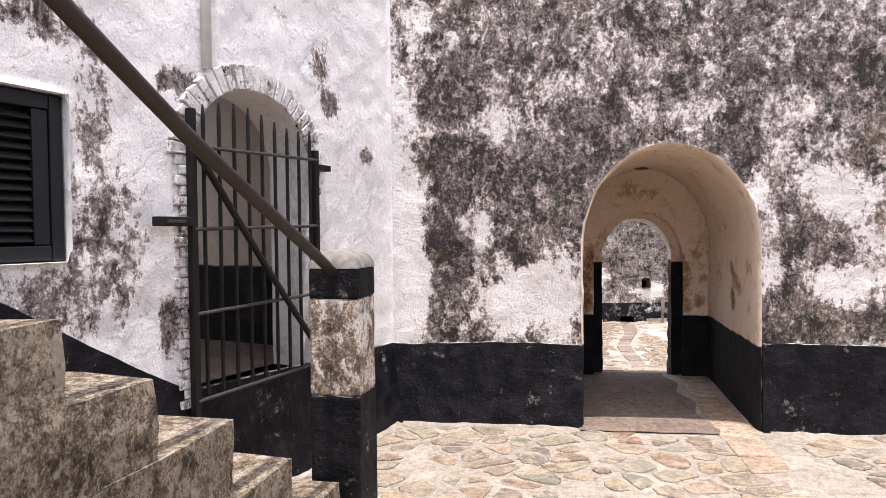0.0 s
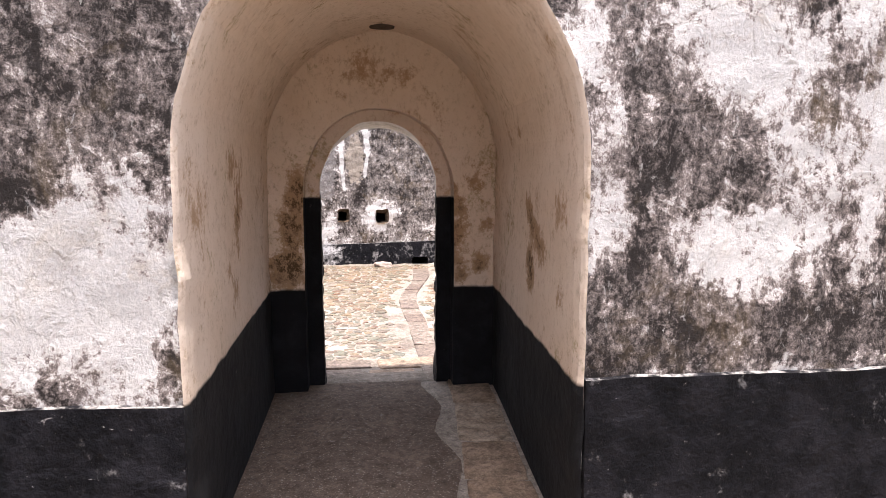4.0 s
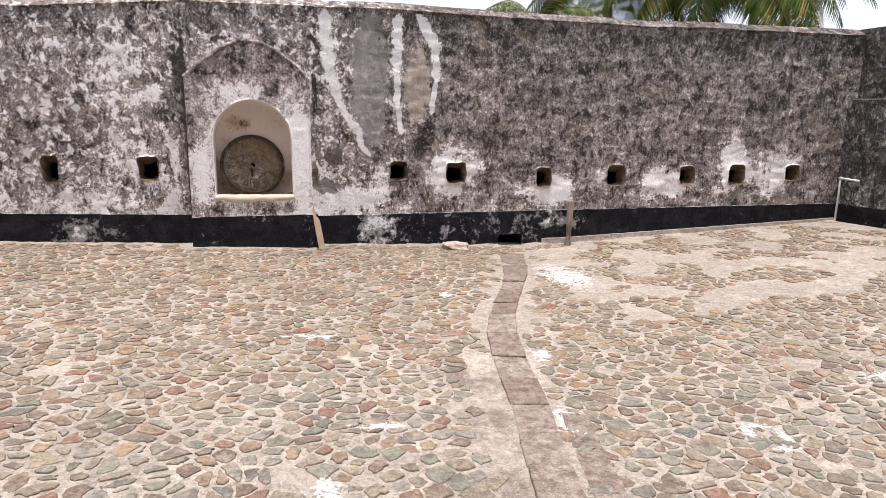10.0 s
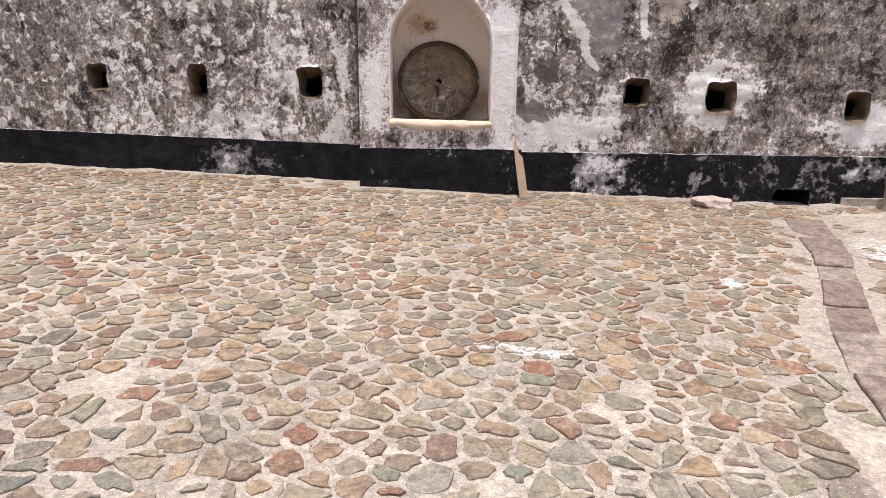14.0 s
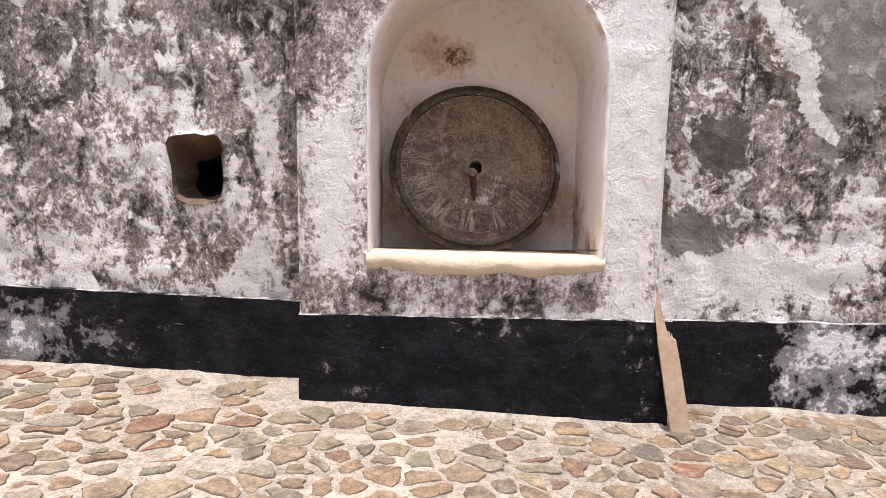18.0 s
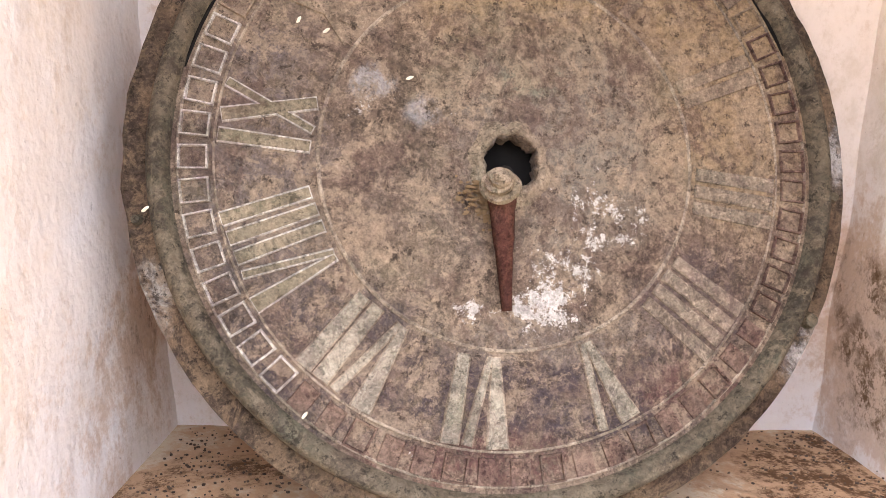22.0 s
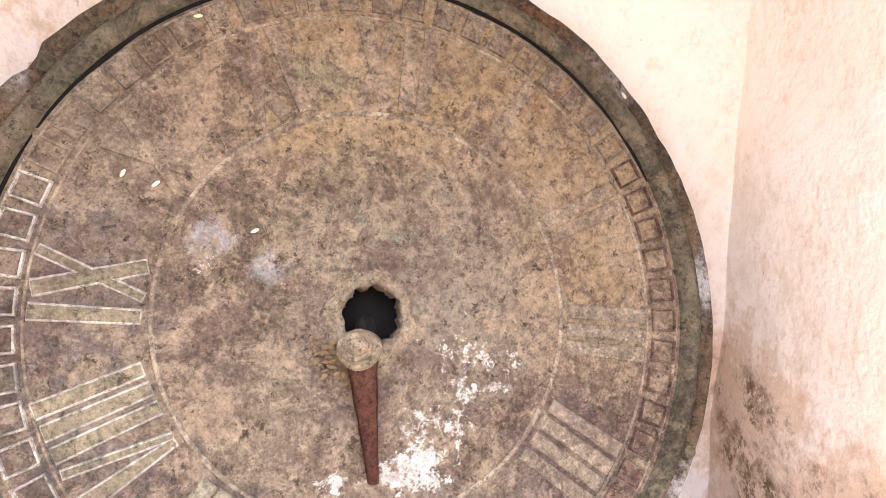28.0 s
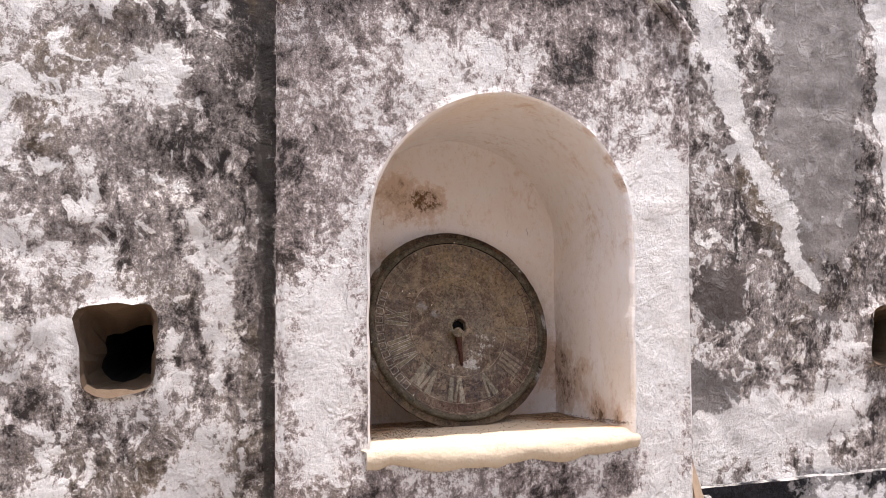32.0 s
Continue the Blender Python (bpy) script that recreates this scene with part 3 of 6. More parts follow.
rebate_mat = plaster("rebate_plaster", (0.66, 0.53, 0.42), (0.40, 0.22, 0.10), (0.36, 0.28, 0.15), 1.455, amount=0.9, paint=(0.005, 0.005, 0.006))
reveal_mat = plaster("reveal_plaster", (0.78, 0.74, 0.70), (0.30, 0.24, 0.17), (0.42, 0.38, 0.33), 1.47, amount=0.6, paint=(0.012, 0.011, 0.011), stone=0.85)
trim_mat = plaster("trim_plaster", (0.74, 0.72, 0.69), (0.32, 0.26, 0.2), (0.3, 0.27, 0.23), None)
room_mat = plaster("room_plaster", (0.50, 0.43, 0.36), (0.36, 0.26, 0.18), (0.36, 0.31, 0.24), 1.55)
# brown lintel stone, darkened further for the unlit insides of the holes
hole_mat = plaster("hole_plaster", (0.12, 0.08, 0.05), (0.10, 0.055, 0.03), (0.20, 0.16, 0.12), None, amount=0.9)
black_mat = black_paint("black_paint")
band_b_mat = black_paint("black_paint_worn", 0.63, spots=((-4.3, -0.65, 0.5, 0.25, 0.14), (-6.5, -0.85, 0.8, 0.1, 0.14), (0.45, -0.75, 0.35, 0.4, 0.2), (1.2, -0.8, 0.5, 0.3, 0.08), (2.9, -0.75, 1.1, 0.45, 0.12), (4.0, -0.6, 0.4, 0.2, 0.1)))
mortar_mat = mortar_material("mortar_south", (0.29, 0.25, 0.205), (0.205, 0.178, 0.145))
# dark of the open joints, with the stones' gap shadows painted in
joint_mat = plain("joint_dark", (0.085, 0.066, 0.052), 0.95, 0.0, 30, 0.5)
mortar_b_mat = mortar_material("mortar_north", (0.32, 0.275, 0.222), (0.215, 0.185, 0.15), 0.7, ((1.15, 7.6, -1.0, 0.35), (1.05, 6.6, -1.0, 0.35), (1.2, 8.5, -1.0, 0.3), (-4.2, 6.6, -1.0, 0.5), (-3.2, 6.3, -1.0, 0.35)))
stone_mat = stone_material("paving_stone")
flag_mat = stone_material("worn_flagstone", 0.6)
concrete_mat = mortar_material("concrete", (0.36, 0.31, 0.26), (0.2, 0.17, 0.14))
screed_mat = mortar_material("screed", (0.155, 0.115, 0.088), (0.09, 0.066, 0.05), 0.7)
landing_mat = mortar_material("landing_stone", (0.24, 0.20, 0.16), (0.14, 0.115, 0.09), 0.7)
slab_mat = slab_material("slab_stone", (0.165, 0.12, 0.095), (0.25, 0.205, 0.165))
slab_a_mat = slab_material("slab_buff", (0.30, 0.21, 0.145), (0.36, 0.29, 0.22))
soil_mat = plain("soil", (0.16, 0.14, 0.09))
step_mat = weathered("step_stone", 0.12, soft=0.3, white=(0.40, 0.34, 0.265), grey=(0.15, 0.115, 0.08), dark=(0.035, 0.027, 0.02), grain=3.0, tan=0.6)
newel_mat = weathered("newel_lime", 0.10, white=(0.72, 0.68, 0.64), grey=(0.26, 0.20, 0.15), dark=(0.10, 0.07, 0.05), grain=2.0)
brick_mat = weathered("brick_lime", 0.05, white=(0.78, 0.76, 0.74), grey=(0.30, 0.27, 0.24), grain=2.0)
cap_mat = plain("cap_render", (0.16, 0.145, 0.13), 0.85, 0, 20, 0.7)
pipe_mat = plain("rail_paint", (0.030, 0.022, 0.019), 0.5, 0.1, 40, 0.25)
iron_mat = plain("gate_iron", (0.012, 0.010, 0.010), 0.55, 0.3, 40, 0.5)
rail_mat = plain("gate_rail", (0.05, 0.045, 0.042), 0.55, 0.3, 40, 0.4)
shutter_mat = plain("shutter_paint", (0.008, 0.008, 0.009), 0.55, 0.0, 30, 0.4)
stripe_mat = plain("stripe_pale", (0.62, 0.60, 0.59), 0.9, 0.0, 12, 0.12)
wood_mat = plain("split_wood", (0.38, 0.275, 0.185), 0.85, 0.0, 30, 0.25)
post_mat = plain("post_timber", (0.21, 0.165, 0.125), 0.9, 0.0, 18, 0.4)
rock_mat = plain("broken_rock", (0.36, 0.29, 0.24), 0.9, 0.0, 14, 0.45, 0.6)
pvc_mat = plain("pvc", (0.66, 0.65, 0.62), 0.5, 0.0, 20, 0.08)
trunk_mat = plain("palm_trunk", (0.17, 0.13, 0.10), 0.95, 0.0, 10, 0.35)
flake_mat = plain("flakes", (0.10, 0.07, 0.05), 0.9, 0.0, 60, 0.7)
# near-black that stands in for unlit depth in holes, spindle hole and rim crease
hollow_black_mat = plain("hollow_black", (0.006, 0.005, 0.004), 1.0, 0.0, 30, 0.4)
ochre_mat = plain("ochre_rust", (0.17, 0.115, 0.06), 0.95, 0.0, 60, 0.6)
seed_mat = plain("seed_husk", (0.72, 0.66, 0.52), 0.7, 0.0, 50, 0.12)


def leaf_material():
    k = Mat("palm_leaf", 0.7)
    k.bsdf.inputs["Specular IOR Level"].default_value = 0.12
    c = k.ramp(k.math("FRACT", k.math("ADD", k.island(), k.info())), (0.0, (0.022, 0.042, 0.006)), (0.6, (0.05, 0.075, 0.010)), (0.85, (0.11, 0.11, 0.02)), (1.0, (0.18, 0.14, 0.04)))
    k.bsdf.inputs["Transmission Weight"].default_value = 0.0
    return k.done(c, k.noise(30), 0.2, 0.005)


frond_mat = leaf_material()


def dial_material(name, base, green, dust, pale=0.5, spots=(), metal=0.0, rough=0.75, zones=(), coarse=0.6):
    """Old bronze: brown patina, verdigris, dust, grey bloom and limewash spatter."""
    k = Mat(name, rough, metal)
    k.bsdf.inputs["Specular IOR Level"].default_value = 0.10
    c = k.mix(k.step(k.noise(7, 8, 0.75, warp=0.6), 0.42, 0.58), base, tuple(b * 0.55 for b in base))
    c = k.mix(k.step(k.noise(4.2, 6, 0.65, k.shift((4, 1, 2))), 0.48, 0.68, 0.0, 0.75), c, green)
    c = k.mix(k.step(k.noise(3.1, 5, 0.6, k.shift((9, 0, 5))), 0.46, 0.70, 0.0, 0.8), c, dust)
    c = k.mix(k.step(k.noise(24, 8, 0.82, warp=0.4), 0.50, 0.60, 0.0, pale), c, tuple(min(1, d * 1.45) for d in dust))
    c = k.mix(k.step(k.noise(48, 7, 0.82), 0.54, 0.62, 0.0, 0.75), c, tuple(b * 0.3 for b in base))
    c = k.mix(k.step(k.noise(5.5, 7, 0.75, k.shift((1, 8, 3))), 0.60, 0.70, 0.0, 0.5), c, (0.085, 0.055, 0.06))
    at = k.n.new("ShaderNodeTexCoord").outputs["Object"]
    if zones:
        wob = k.math("MULTIPLY", k.math("SUBTRACT", k.sum((k.noise(7, 7, 0.72), 0.6), (k.noise(32, 7, 0.8), 0.4)), 0.5), 3.4)
        patchy = k.step(k.sum((k.noise(20, 8, 0.78, warp=0.5), 0.6), (k.noise(70, 7, 0.8), 0.4)), 0.40, 0.53, 0.05, 1.0)
        for x, y, rx, ry, tint, amount in zones:
            v, d = k.n.new("ShaderNodeVectorMath"), k.n.new("ShaderNodeVectorMath")
            v.operation, d.operation = "MULTIPLY_ADD", "LENGTH"
            k.l.new(at, v.inputs[0])
            v.inputs[1].default_value, v.inputs[2].default_value = (1 / rx, 1 / ry, 0), (-x / rx, -y / ry, 0)
            k.l.new(v.outputs[0], d.inputs[0])
            c = k.mix(k.math("MULTIPLY", k.step(k.math("ADD", d.outputs["Value"], wob), 1.25, 0.55, 0.0, amount), patchy), c, tuple(0.70 * v for v in tint))
    c = k.mix(k.step(k.noise(13, 9, 0.76, k.shift((6, 3, 2)), 0.5), 0.515, 0.56, 0.0, 0.55), c, tuple(d * 1.2 for d in dust))
    c = k.mix(k.step(k.noise(10, 9, 0.78, k.shift((2, 7, 5)), 0.5), 0.535, 0.575, 0.0, 0.6), c, (base[0] * 0.50, base[1] * 0.44, base[2] * 0.50))
    grit = k.step(k.sum((k.noise(55, 8, 0.8), 0.6), (k.noise(140, 5, 0.8), 0.4)), 0.47, 0.58)
    c = k.mix(k.math("MULTIPLY", grit, 0.34), c, tuple(d * 1.15 for d in dust))
    c = k.mix(k.step(k.noise(60, 7, 0.8), 0.555, 0.62, 0.0, 0.85), c, tuple(b * 0.28 for b in base))
    if spots:
        z = k.math("MULTIPLY", k.noise(30, 7, 0.8), 0.0)
        m = spread(k, k.sum((k.noise(38, 8, 0.85), 1.0), (z, 0.0)), spots, 14.0, 2.0)
        c = k.mix(k.step(m, 0.66, 0.69), c, (0.46, 0.43, 0.385))
    c = k.grain(c, coarse, 70.0, 260.0)
    mauve = k.step(k.noise(9, 9, 0.74, k.shift((3, 2, 9)), 0.8), 0.50, 0.60, 0.0, 0.28)
    c = k.mix(mauve, c, tuple(v * f for v, f in zip(base, (0.72, 0.60, 0.68))))
    crackle = k.step(k.cells(38, "DISTANCE_TO_EDGE", k.shift((0, 0, 0), (1, 1, 1), 0.4)), 0.05, 0.0, 0.0, 0.18)
    c = k.mix(k.math("MULTIPLY", crackle, k.step(k.noise(8, 6, 0.7), 0.48, 0.6)), c, tuple(min(1.0, 1.5 * d) for d in dust))
    h = k.sum((k.noise(18, 8, 0.75), 0.6), (k.noise(70, 6, 0.75), 0.35))
    return k.done(c, h, 0.8, 0.010, k.step(k.noise(9, 5), 0.3, 0.7, rough - 0.08, rough + 0.2))


dial_mat = dial_material("dial_bronze", (0.145, 0.106, 0.076), (0.14, 0.122, 0.080), (0.235, 0.178, 0.122), 0.6, ((-1.51, 0.28, 0.06, 0.04, 0.13), (-1.585, 0.21, 0.075, 0.055, 0.12), (-1.625, 0.165, 0.05, 0.03, 0.17), (-1.72, 0.165, 0.03, 0.02, 0.14), (-1.56, 0.33, 0.04, 0.03, 0.10), (-1.87, 0.43, 0.045, 0.045, 0.08)),
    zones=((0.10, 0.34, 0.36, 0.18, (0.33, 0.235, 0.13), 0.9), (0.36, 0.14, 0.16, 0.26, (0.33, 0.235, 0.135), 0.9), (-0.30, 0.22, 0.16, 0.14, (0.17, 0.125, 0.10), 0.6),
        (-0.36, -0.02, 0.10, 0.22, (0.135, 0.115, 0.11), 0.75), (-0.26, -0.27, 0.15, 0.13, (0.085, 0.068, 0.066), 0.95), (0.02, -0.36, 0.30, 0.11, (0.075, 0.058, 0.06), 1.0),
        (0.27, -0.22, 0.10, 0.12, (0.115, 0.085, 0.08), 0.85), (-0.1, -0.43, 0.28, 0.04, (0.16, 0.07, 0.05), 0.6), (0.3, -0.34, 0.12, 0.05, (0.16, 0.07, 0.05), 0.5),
        (0.08, 0.08, 0.16, 0.12, (0.235, 0.205, 0.165), 0.65), (0.12, -0.09, 0.12, 0.10, (0.20, 0.18, 0.145), 0.5), (-0.12, -0.06, 0.14, 0.12, (0.17, 0.13, 0.105), 0.6), (0.05, -0.26, 0.16, 0.04, (0.24, 0.20, 0.155), 0.6),
        (-0.20, 0.115, 0.035, 0.028, (0.36, 0.355, 0.35), 0.8), (-0.13, 0.07, 0.03, 0.025, (0.38, 0.38, 0.39), 0.6), (0.04, 0.12, 0.05, 0.03, (0.20, 0.215, 0.14), 0.6), (-0.05, 0.33, 0.06, 0.03, (0.155, 0.19, 0.125), 0.5), (0.29, 0.30, 0.05, 0.03, (0.20, 0.10, 0.05), 0.5)))
rim_mat = dial_material("rim_bronze", (0.085, 0.072, 0.050), (0.115, 0.115, 0.078), (0.155, 0.125, 0.085), 0.2, coarse=0.4)
flange_mat = dial_material("flange_bronze", (0.066, 0.047, 0.034), (0.095, 0.075, 0.045), (0.15, 0.105, 0.065), 0.3, zones=((0.53, 0.0, 0.02, 0.05, (0.62, 0.60, 0.58), 0.9), (0.45, -0.29, 0.06, 0.06, (0.62, 0.60, 0.58), 0.75), (-0.50, -0.20, 0.03, 0.06, (0.55, 0.53, 0.48), 0.7), (-0.42, 0.33, 0.02, 0.03, (0.6, 0.57, 0.52), 0.7), (0.3, 0.45, 0.1, 0.05, (0.17, 0.07, 0.035), 0.7), (0.4, 0.34, 0.05, 0.06, (0.6, 0.57, 0.52), 0.4)))
relief_mat = dial_material("relief_pale", (0.50, 0.46, 0.40), (0.33, 0.30, 0.23), (0.56, 0.52, 0.45), 0.6, (), 0.0, zones=((0, 0, 2.0, 2.0, (0.15, 0.12, 0.095), 0.6),))
worn_relief_mat = dial_material("relief_worn", (0.32, 0.265, 0.195), (0.28, 0.25, 0.17), (0.38, 0.31, 0.225), 0.5, zones=((0, 0, 2.0, 2.0, (0.15, 0.115, 0.085), 0.8),))
spindle_mat = dial_material("spindle_brass", (0.21, 0.165, 0.11), (0.16, 0.15, 0.10), (0.28, 0.22, 0.155), 0.4)
purple_mat = dial_material("pad_purple", (0.115, 0.068, 0.055), (0.13, 0.11, 0.08), (0.18, 0.125, 0.09), 0.4)
faint_mat = dial_material("relief_faint", (0.22, 0.17, 0.12), (0.19, 0.175, 0.115), (0.28, 0.215, 0.15), 0.5, zones=((0, 0, 2.0, 2.0, (0.19, 0.14, 0.10), 0.6),))
band_mat = dial_material("relief_band", (0.19, 0.165, 0.105), (0.20, 0.185, 0.115), (0.25, 0.205, 0.14), 0.4, zones=((0, 0, 2.0, 2.0, (0.20, 0.17, 0.12), 0.5),))
fill_mat = dial_material("relief_filled", (0.30, 0.275, 0.20), (0.27, 0.26, 0.175), (0.35, 0.31, 0.235), 0.5, (), 0.0, zones=((0, 0, 2.0, 2.0, (0.15, 0.125, 0.10), 0.7),))
rust_mat = dial_material("hand_rust", (0.075, 0.030, 0.021), (0.05, 0.024, 0.018), (0.115, 0.055, 0.036), 0.2, (), 0.0, 0.85)

# ---- helpers for meshes ----
def mesh_of(bm, name):
    me = bpy.data.meshes.new(name)
    bm.to_mesh(me)
    bm.free()
    return me


def part(name, bm, material, parent=None, label="", smooth=False):
    ob = new(name, mesh_of(bm, name) if isinstance(bm, bmesh.types.BMesh) else bm)
    for mt in material if isinstance(material, (list, tuple)) else (material,):
        if mt.name not in ob.data.materials:
            ob.data.materials.append(mt)
    if parent is not None:
        ob.parent = parent
    if label:
        ob["label"] = label
    if smooth:
        ob.data.shade_smooth()
    return ob


def thing(name, m, label, category, group="", kind=""):
    ob = new(name)
    ob.matrix_world = m
    return tagged(ob, label, category, group, kind)


def placed(ob, m, kind="structure"):
    ob.matrix_world = m
    return tagged(ob, kind=kind)


def box(x0, x1, y0, y1, z0, z1, bevel=0.0, bm=None, rough=0.0, seed=0):
    bm = bm or bmesh.new()
    r = bmesh.ops.create_cube(bm, size=1.0, matrix=Matrix.LocRotScale(((x0 + x1) / 2, (y0 + y1) / 2, (z0 + z1) / 2), None, (x1 - x0, y1 - y0, z1 - z0)))
    vs = r["verts"]
    if rough:
        bmesh.ops.subdivide_edges(bm, edges=bm.edges[:], cuts=5, use_grid_fill=True)
        for v in bm.verts:
            v.co += noise.noise_vector(v.co * 7 + Vector((seed, 0, 0))) * rough
    if bevel:
        es = [e for e in (bm.edges if rough else {e for v in vs for e in v.link_edges}) if len(e.link_faces) == 2 and e.calc_face_angle(0) > 0.8]
        bmesh.ops.bevel(bm, geom=es, offset=bevel, segments=2, affect="EDGES", profile=0.6)
    return bm


def tube(points, radius, sides=10, bm=None, taper=None):
    """A round bar along points."""
    bm = bm or bmesh.new()
    rings = []
    pts = [Vector(p) for p in points]
    for i, p in enumerate(pts):
        d = (pts[min(i + 1, len(pts) - 1)] - pts[max(i - 1, 0)]).normalized()
        q = d.to_track_quat("Z", "Y").to_matrix()
        r = radius if taper is None else radius * taper[i]
        rings.append([bm.verts.new(p + q @ Vector((r * math.cos(a), r * math.sin(a), 0))) for a in [2 * math.pi * k / sides for k in range(sides)]])
    for a, b in zip(rings, rings[1:]):
        for k in range(sides):
            bm.faces.new((a[k], a[(k + 1) % sides], b[(k + 1) % sides], b[k]))
    bm.faces.new(rings[0][::-1])
    bm.faces.new(rings[-1])
    return bm


def arch(u0, u1, base, spring, crown, wob=0.0, seed=0.0, nside=9, n=26, spring2=None):
    """An arched outline from the one foot over the crown to the other foot, with an uneven edge."""
    c, r = (u0 + u1) / 2, (u1 - u0) / 2
    pts = [(u0, base + (spring - base) * i / nside) for i in range(nside)]
    for i in range(n + 1):
        a = math.pi * (1 - i / n)
        pts.append((c + r * math.cos(a), spring + (crown - spring) * math.sin(a)))
    pts += [(u1, spring + (base - spring) * i / nside) for i in range(1, nside + 1)]
    if wob:
        pts = [(u + wob * noise.noise((u * 6, z * 6, seed)), z + (wob * noise.noise((u * 6, z * 6, seed + 9)) if 0 < i < len(pts) - 1 else 0)) for i, (u, z) in enumerate(pts)]
    return pts


def rough_hole(u, z, w, h, seed, wob=0.03, n=6):
    """A worn square hole with uneven sides and softened corners."""
    pts = []
    for (a, b) in (((0, 0), (1, 0)), ((1, 0), (1, 1)), ((1, 1), (0, 1)), ((0, 1), (0, 0))):
        for i in range(n):
            f = i / n
            x, y = a[0] + (b[0] - a[0]) * f, a[1] + (b[1] - a[1]) * f
            pull = 0.10 if i == 0 else 0.0
            x, y = x + (0.5 - x) * pull, y + (0.5 - y) * pull
            px, pz = u + w * x, z + h * y
            pts.append((px + wob * noise.noise((px * 9, pz * 9, seed)), pz + wob * noise.noise((px * 9, pz * 9, seed + 5))))
    return pts


def loft(bm, sections, mat=0, close=False):
    """Faces between outlines: (v, points)."""
    rings = [[bm.verts.new((p[0], v, p[1])) for p in pts] for v, pts in sections]
    for a, b in zip(rings, rings[1:]):
        m = len(a)
        for i in range(m if close else m - 1):
            j = (i + 1) % m
            bm.faces.new((a[i], b[i], b[j], a[j])).material_index = mat
    return rings


def sheet_with_holes(bm, outer, holes, v, mat=0):
    """A flat sheet at depth v with outlines left open."""
    es = []
    for pts in [outer] + holes:
        vs = [bm.verts.new((p[0], v, p[1])) for p in pts]
        es += [bm.edges.new((a, b)) for a, b in zip(vs, vs[1:] + vs[:1])]
    for f in bmesh.ops.triangle_fill(bm, use_beauty=True, edges=es)["geom"]:
        if isinstance(f, bmesh.types.BMFace):
            f.material_index = mat
            if f.normal.y > 0:
                f.normal_flip()


TABLE = np.random.RandomState(3).uniform(0, 1, (256, 256))


def lumps(u, z, freq, seed, octaves=3):
    """Smooth random field between 0 and 1 over arrays of places."""
    total, amp, norm = 0.0, 1.0, 0.0
    for o in range(octaves):
        x, y = u * freq + seed * 17.3 + o * 5.1, z * freq + seed * 9.7
        i, j = np.floor(x).astype(int), np.floor(y).astype(int)
        f, g = x - i, y - j
        f, g = f * f * (3 - 2 * f), g * g * (3 - 2 * g)
        a, b, c, d = TABLE[i % 256, j % 256], TABLE[(i + 1) % 256, j % 256], TABLE[i % 256, (j + 1) % 256], TABLE[(i + 1) % 256, (j + 1) % 256]
        total = total + amp * ((a * (1 - f) + b * f) * (1 - g) + (c * (1 - f) + d * f) * g)
        norm, amp, freq = norm + amp, amp * 0.5, freq * 2.03
    return total / norm


def within(u, z, outline):
    pts = np.array(outline)
    hit = np.zeros(u.shape, bool)
    near = (u > pts[:, 0].min()) & (u < pts[:, 0].max()) & (z > pts[:, 1].min()) & (z < pts[:, 1].max())
    x, y = u[near], z[near]
    odd = np.zeros(x.shape, bool)
    for (x0, y0), (x1, y1) in zip(pts, np.roll(pts, -1, 0)):
        if y0 != y1:
            odd ^= ((y0 > y) != (y1 > y)) & (x < x0 + (y - y0) * (x1 - x0) / (y1 - y0))
    hit[near] = odd
    return hit


def onto(p, outline):
    """The nearest place on an outline."""
    a = np.array(outline)
    d = np.roll(a, -1, 0) - a
    f = np.clip(((p - a) * d).sum(1) / np.maximum((d * d).sum(1), 1e-12), 0, 1)
    q = a + d * f[:, None]
    return q[((q - p) ** 2).sum(1).argmin()]


def rough_face(u0, u1, z0, top, holes, v, step, relief, outer=None):
    """The hand-plastered face of a wall: a fine sheet with lumps and hollows; the outlines of openings stay sharp. Returns points and faces."""
    nu, nz = int((u1 - u0) / step) + 1, int((top((u0 + u1) / 2) - z0) / step) + 1
    u = np.repeat(np.linspace(u0, u1, nu + 1)[:, None], nz + 1, 1)
    tops = np.array([top(x) for x in u[:, 0]])
    z = z0 + (tops - z0)[:, None] * np.linspace(0, 1, nz + 1)[None, :]
    void, owner = np.zeros(u.shape, bool), np.full(u.shape, -1)
    for i, h in enumerate(holes):
        w = within(u, z, h)
        void, owner = void | w, np.where(w, i, owner)
    if outer is not None:
        w = ~within(u, z, outer)
        void, owner = void | w, np.where(w, len(holes), owner)
    keep = ~(void[:-1, :-1] & void[1:, :-1] & void[1:, 1:] & void[:-1, 1:])
    used = np.zeros(u.shape, bool)
    for a in (slice(None, -1), slice(1, None)):
        for b in (slice(None, -1), slice(1, None)):
            used[a, b] |= keep
    deep = v + relief(u, z)
    deep[:, -1] = v
    if outer is None:
        deep[0, :], deep[-1, :] = v, v
    for i, j in zip(*np.nonzero(used & void)):
        k = owner[i, j]
        u[i, j], z[i, j] = onto(np.array((u[i, j], z[i, j])), outer if k == len(holes) else holes[k])
        deep[i, j] = v
    ids = np.arange(u.size).reshape(u.shape)
    quads = np.stack((ids[:-1, :-1], ids[1:, :-1], ids[1:, 1:], ids[:-1, 1:]), -1)[keep]
    remap = np.cumsum(used.ravel()) - 1
    return np.stack((u, deep, z), -1).reshape(-1, 3)[used.ravel()].tolist(), remap[quads].tolist()


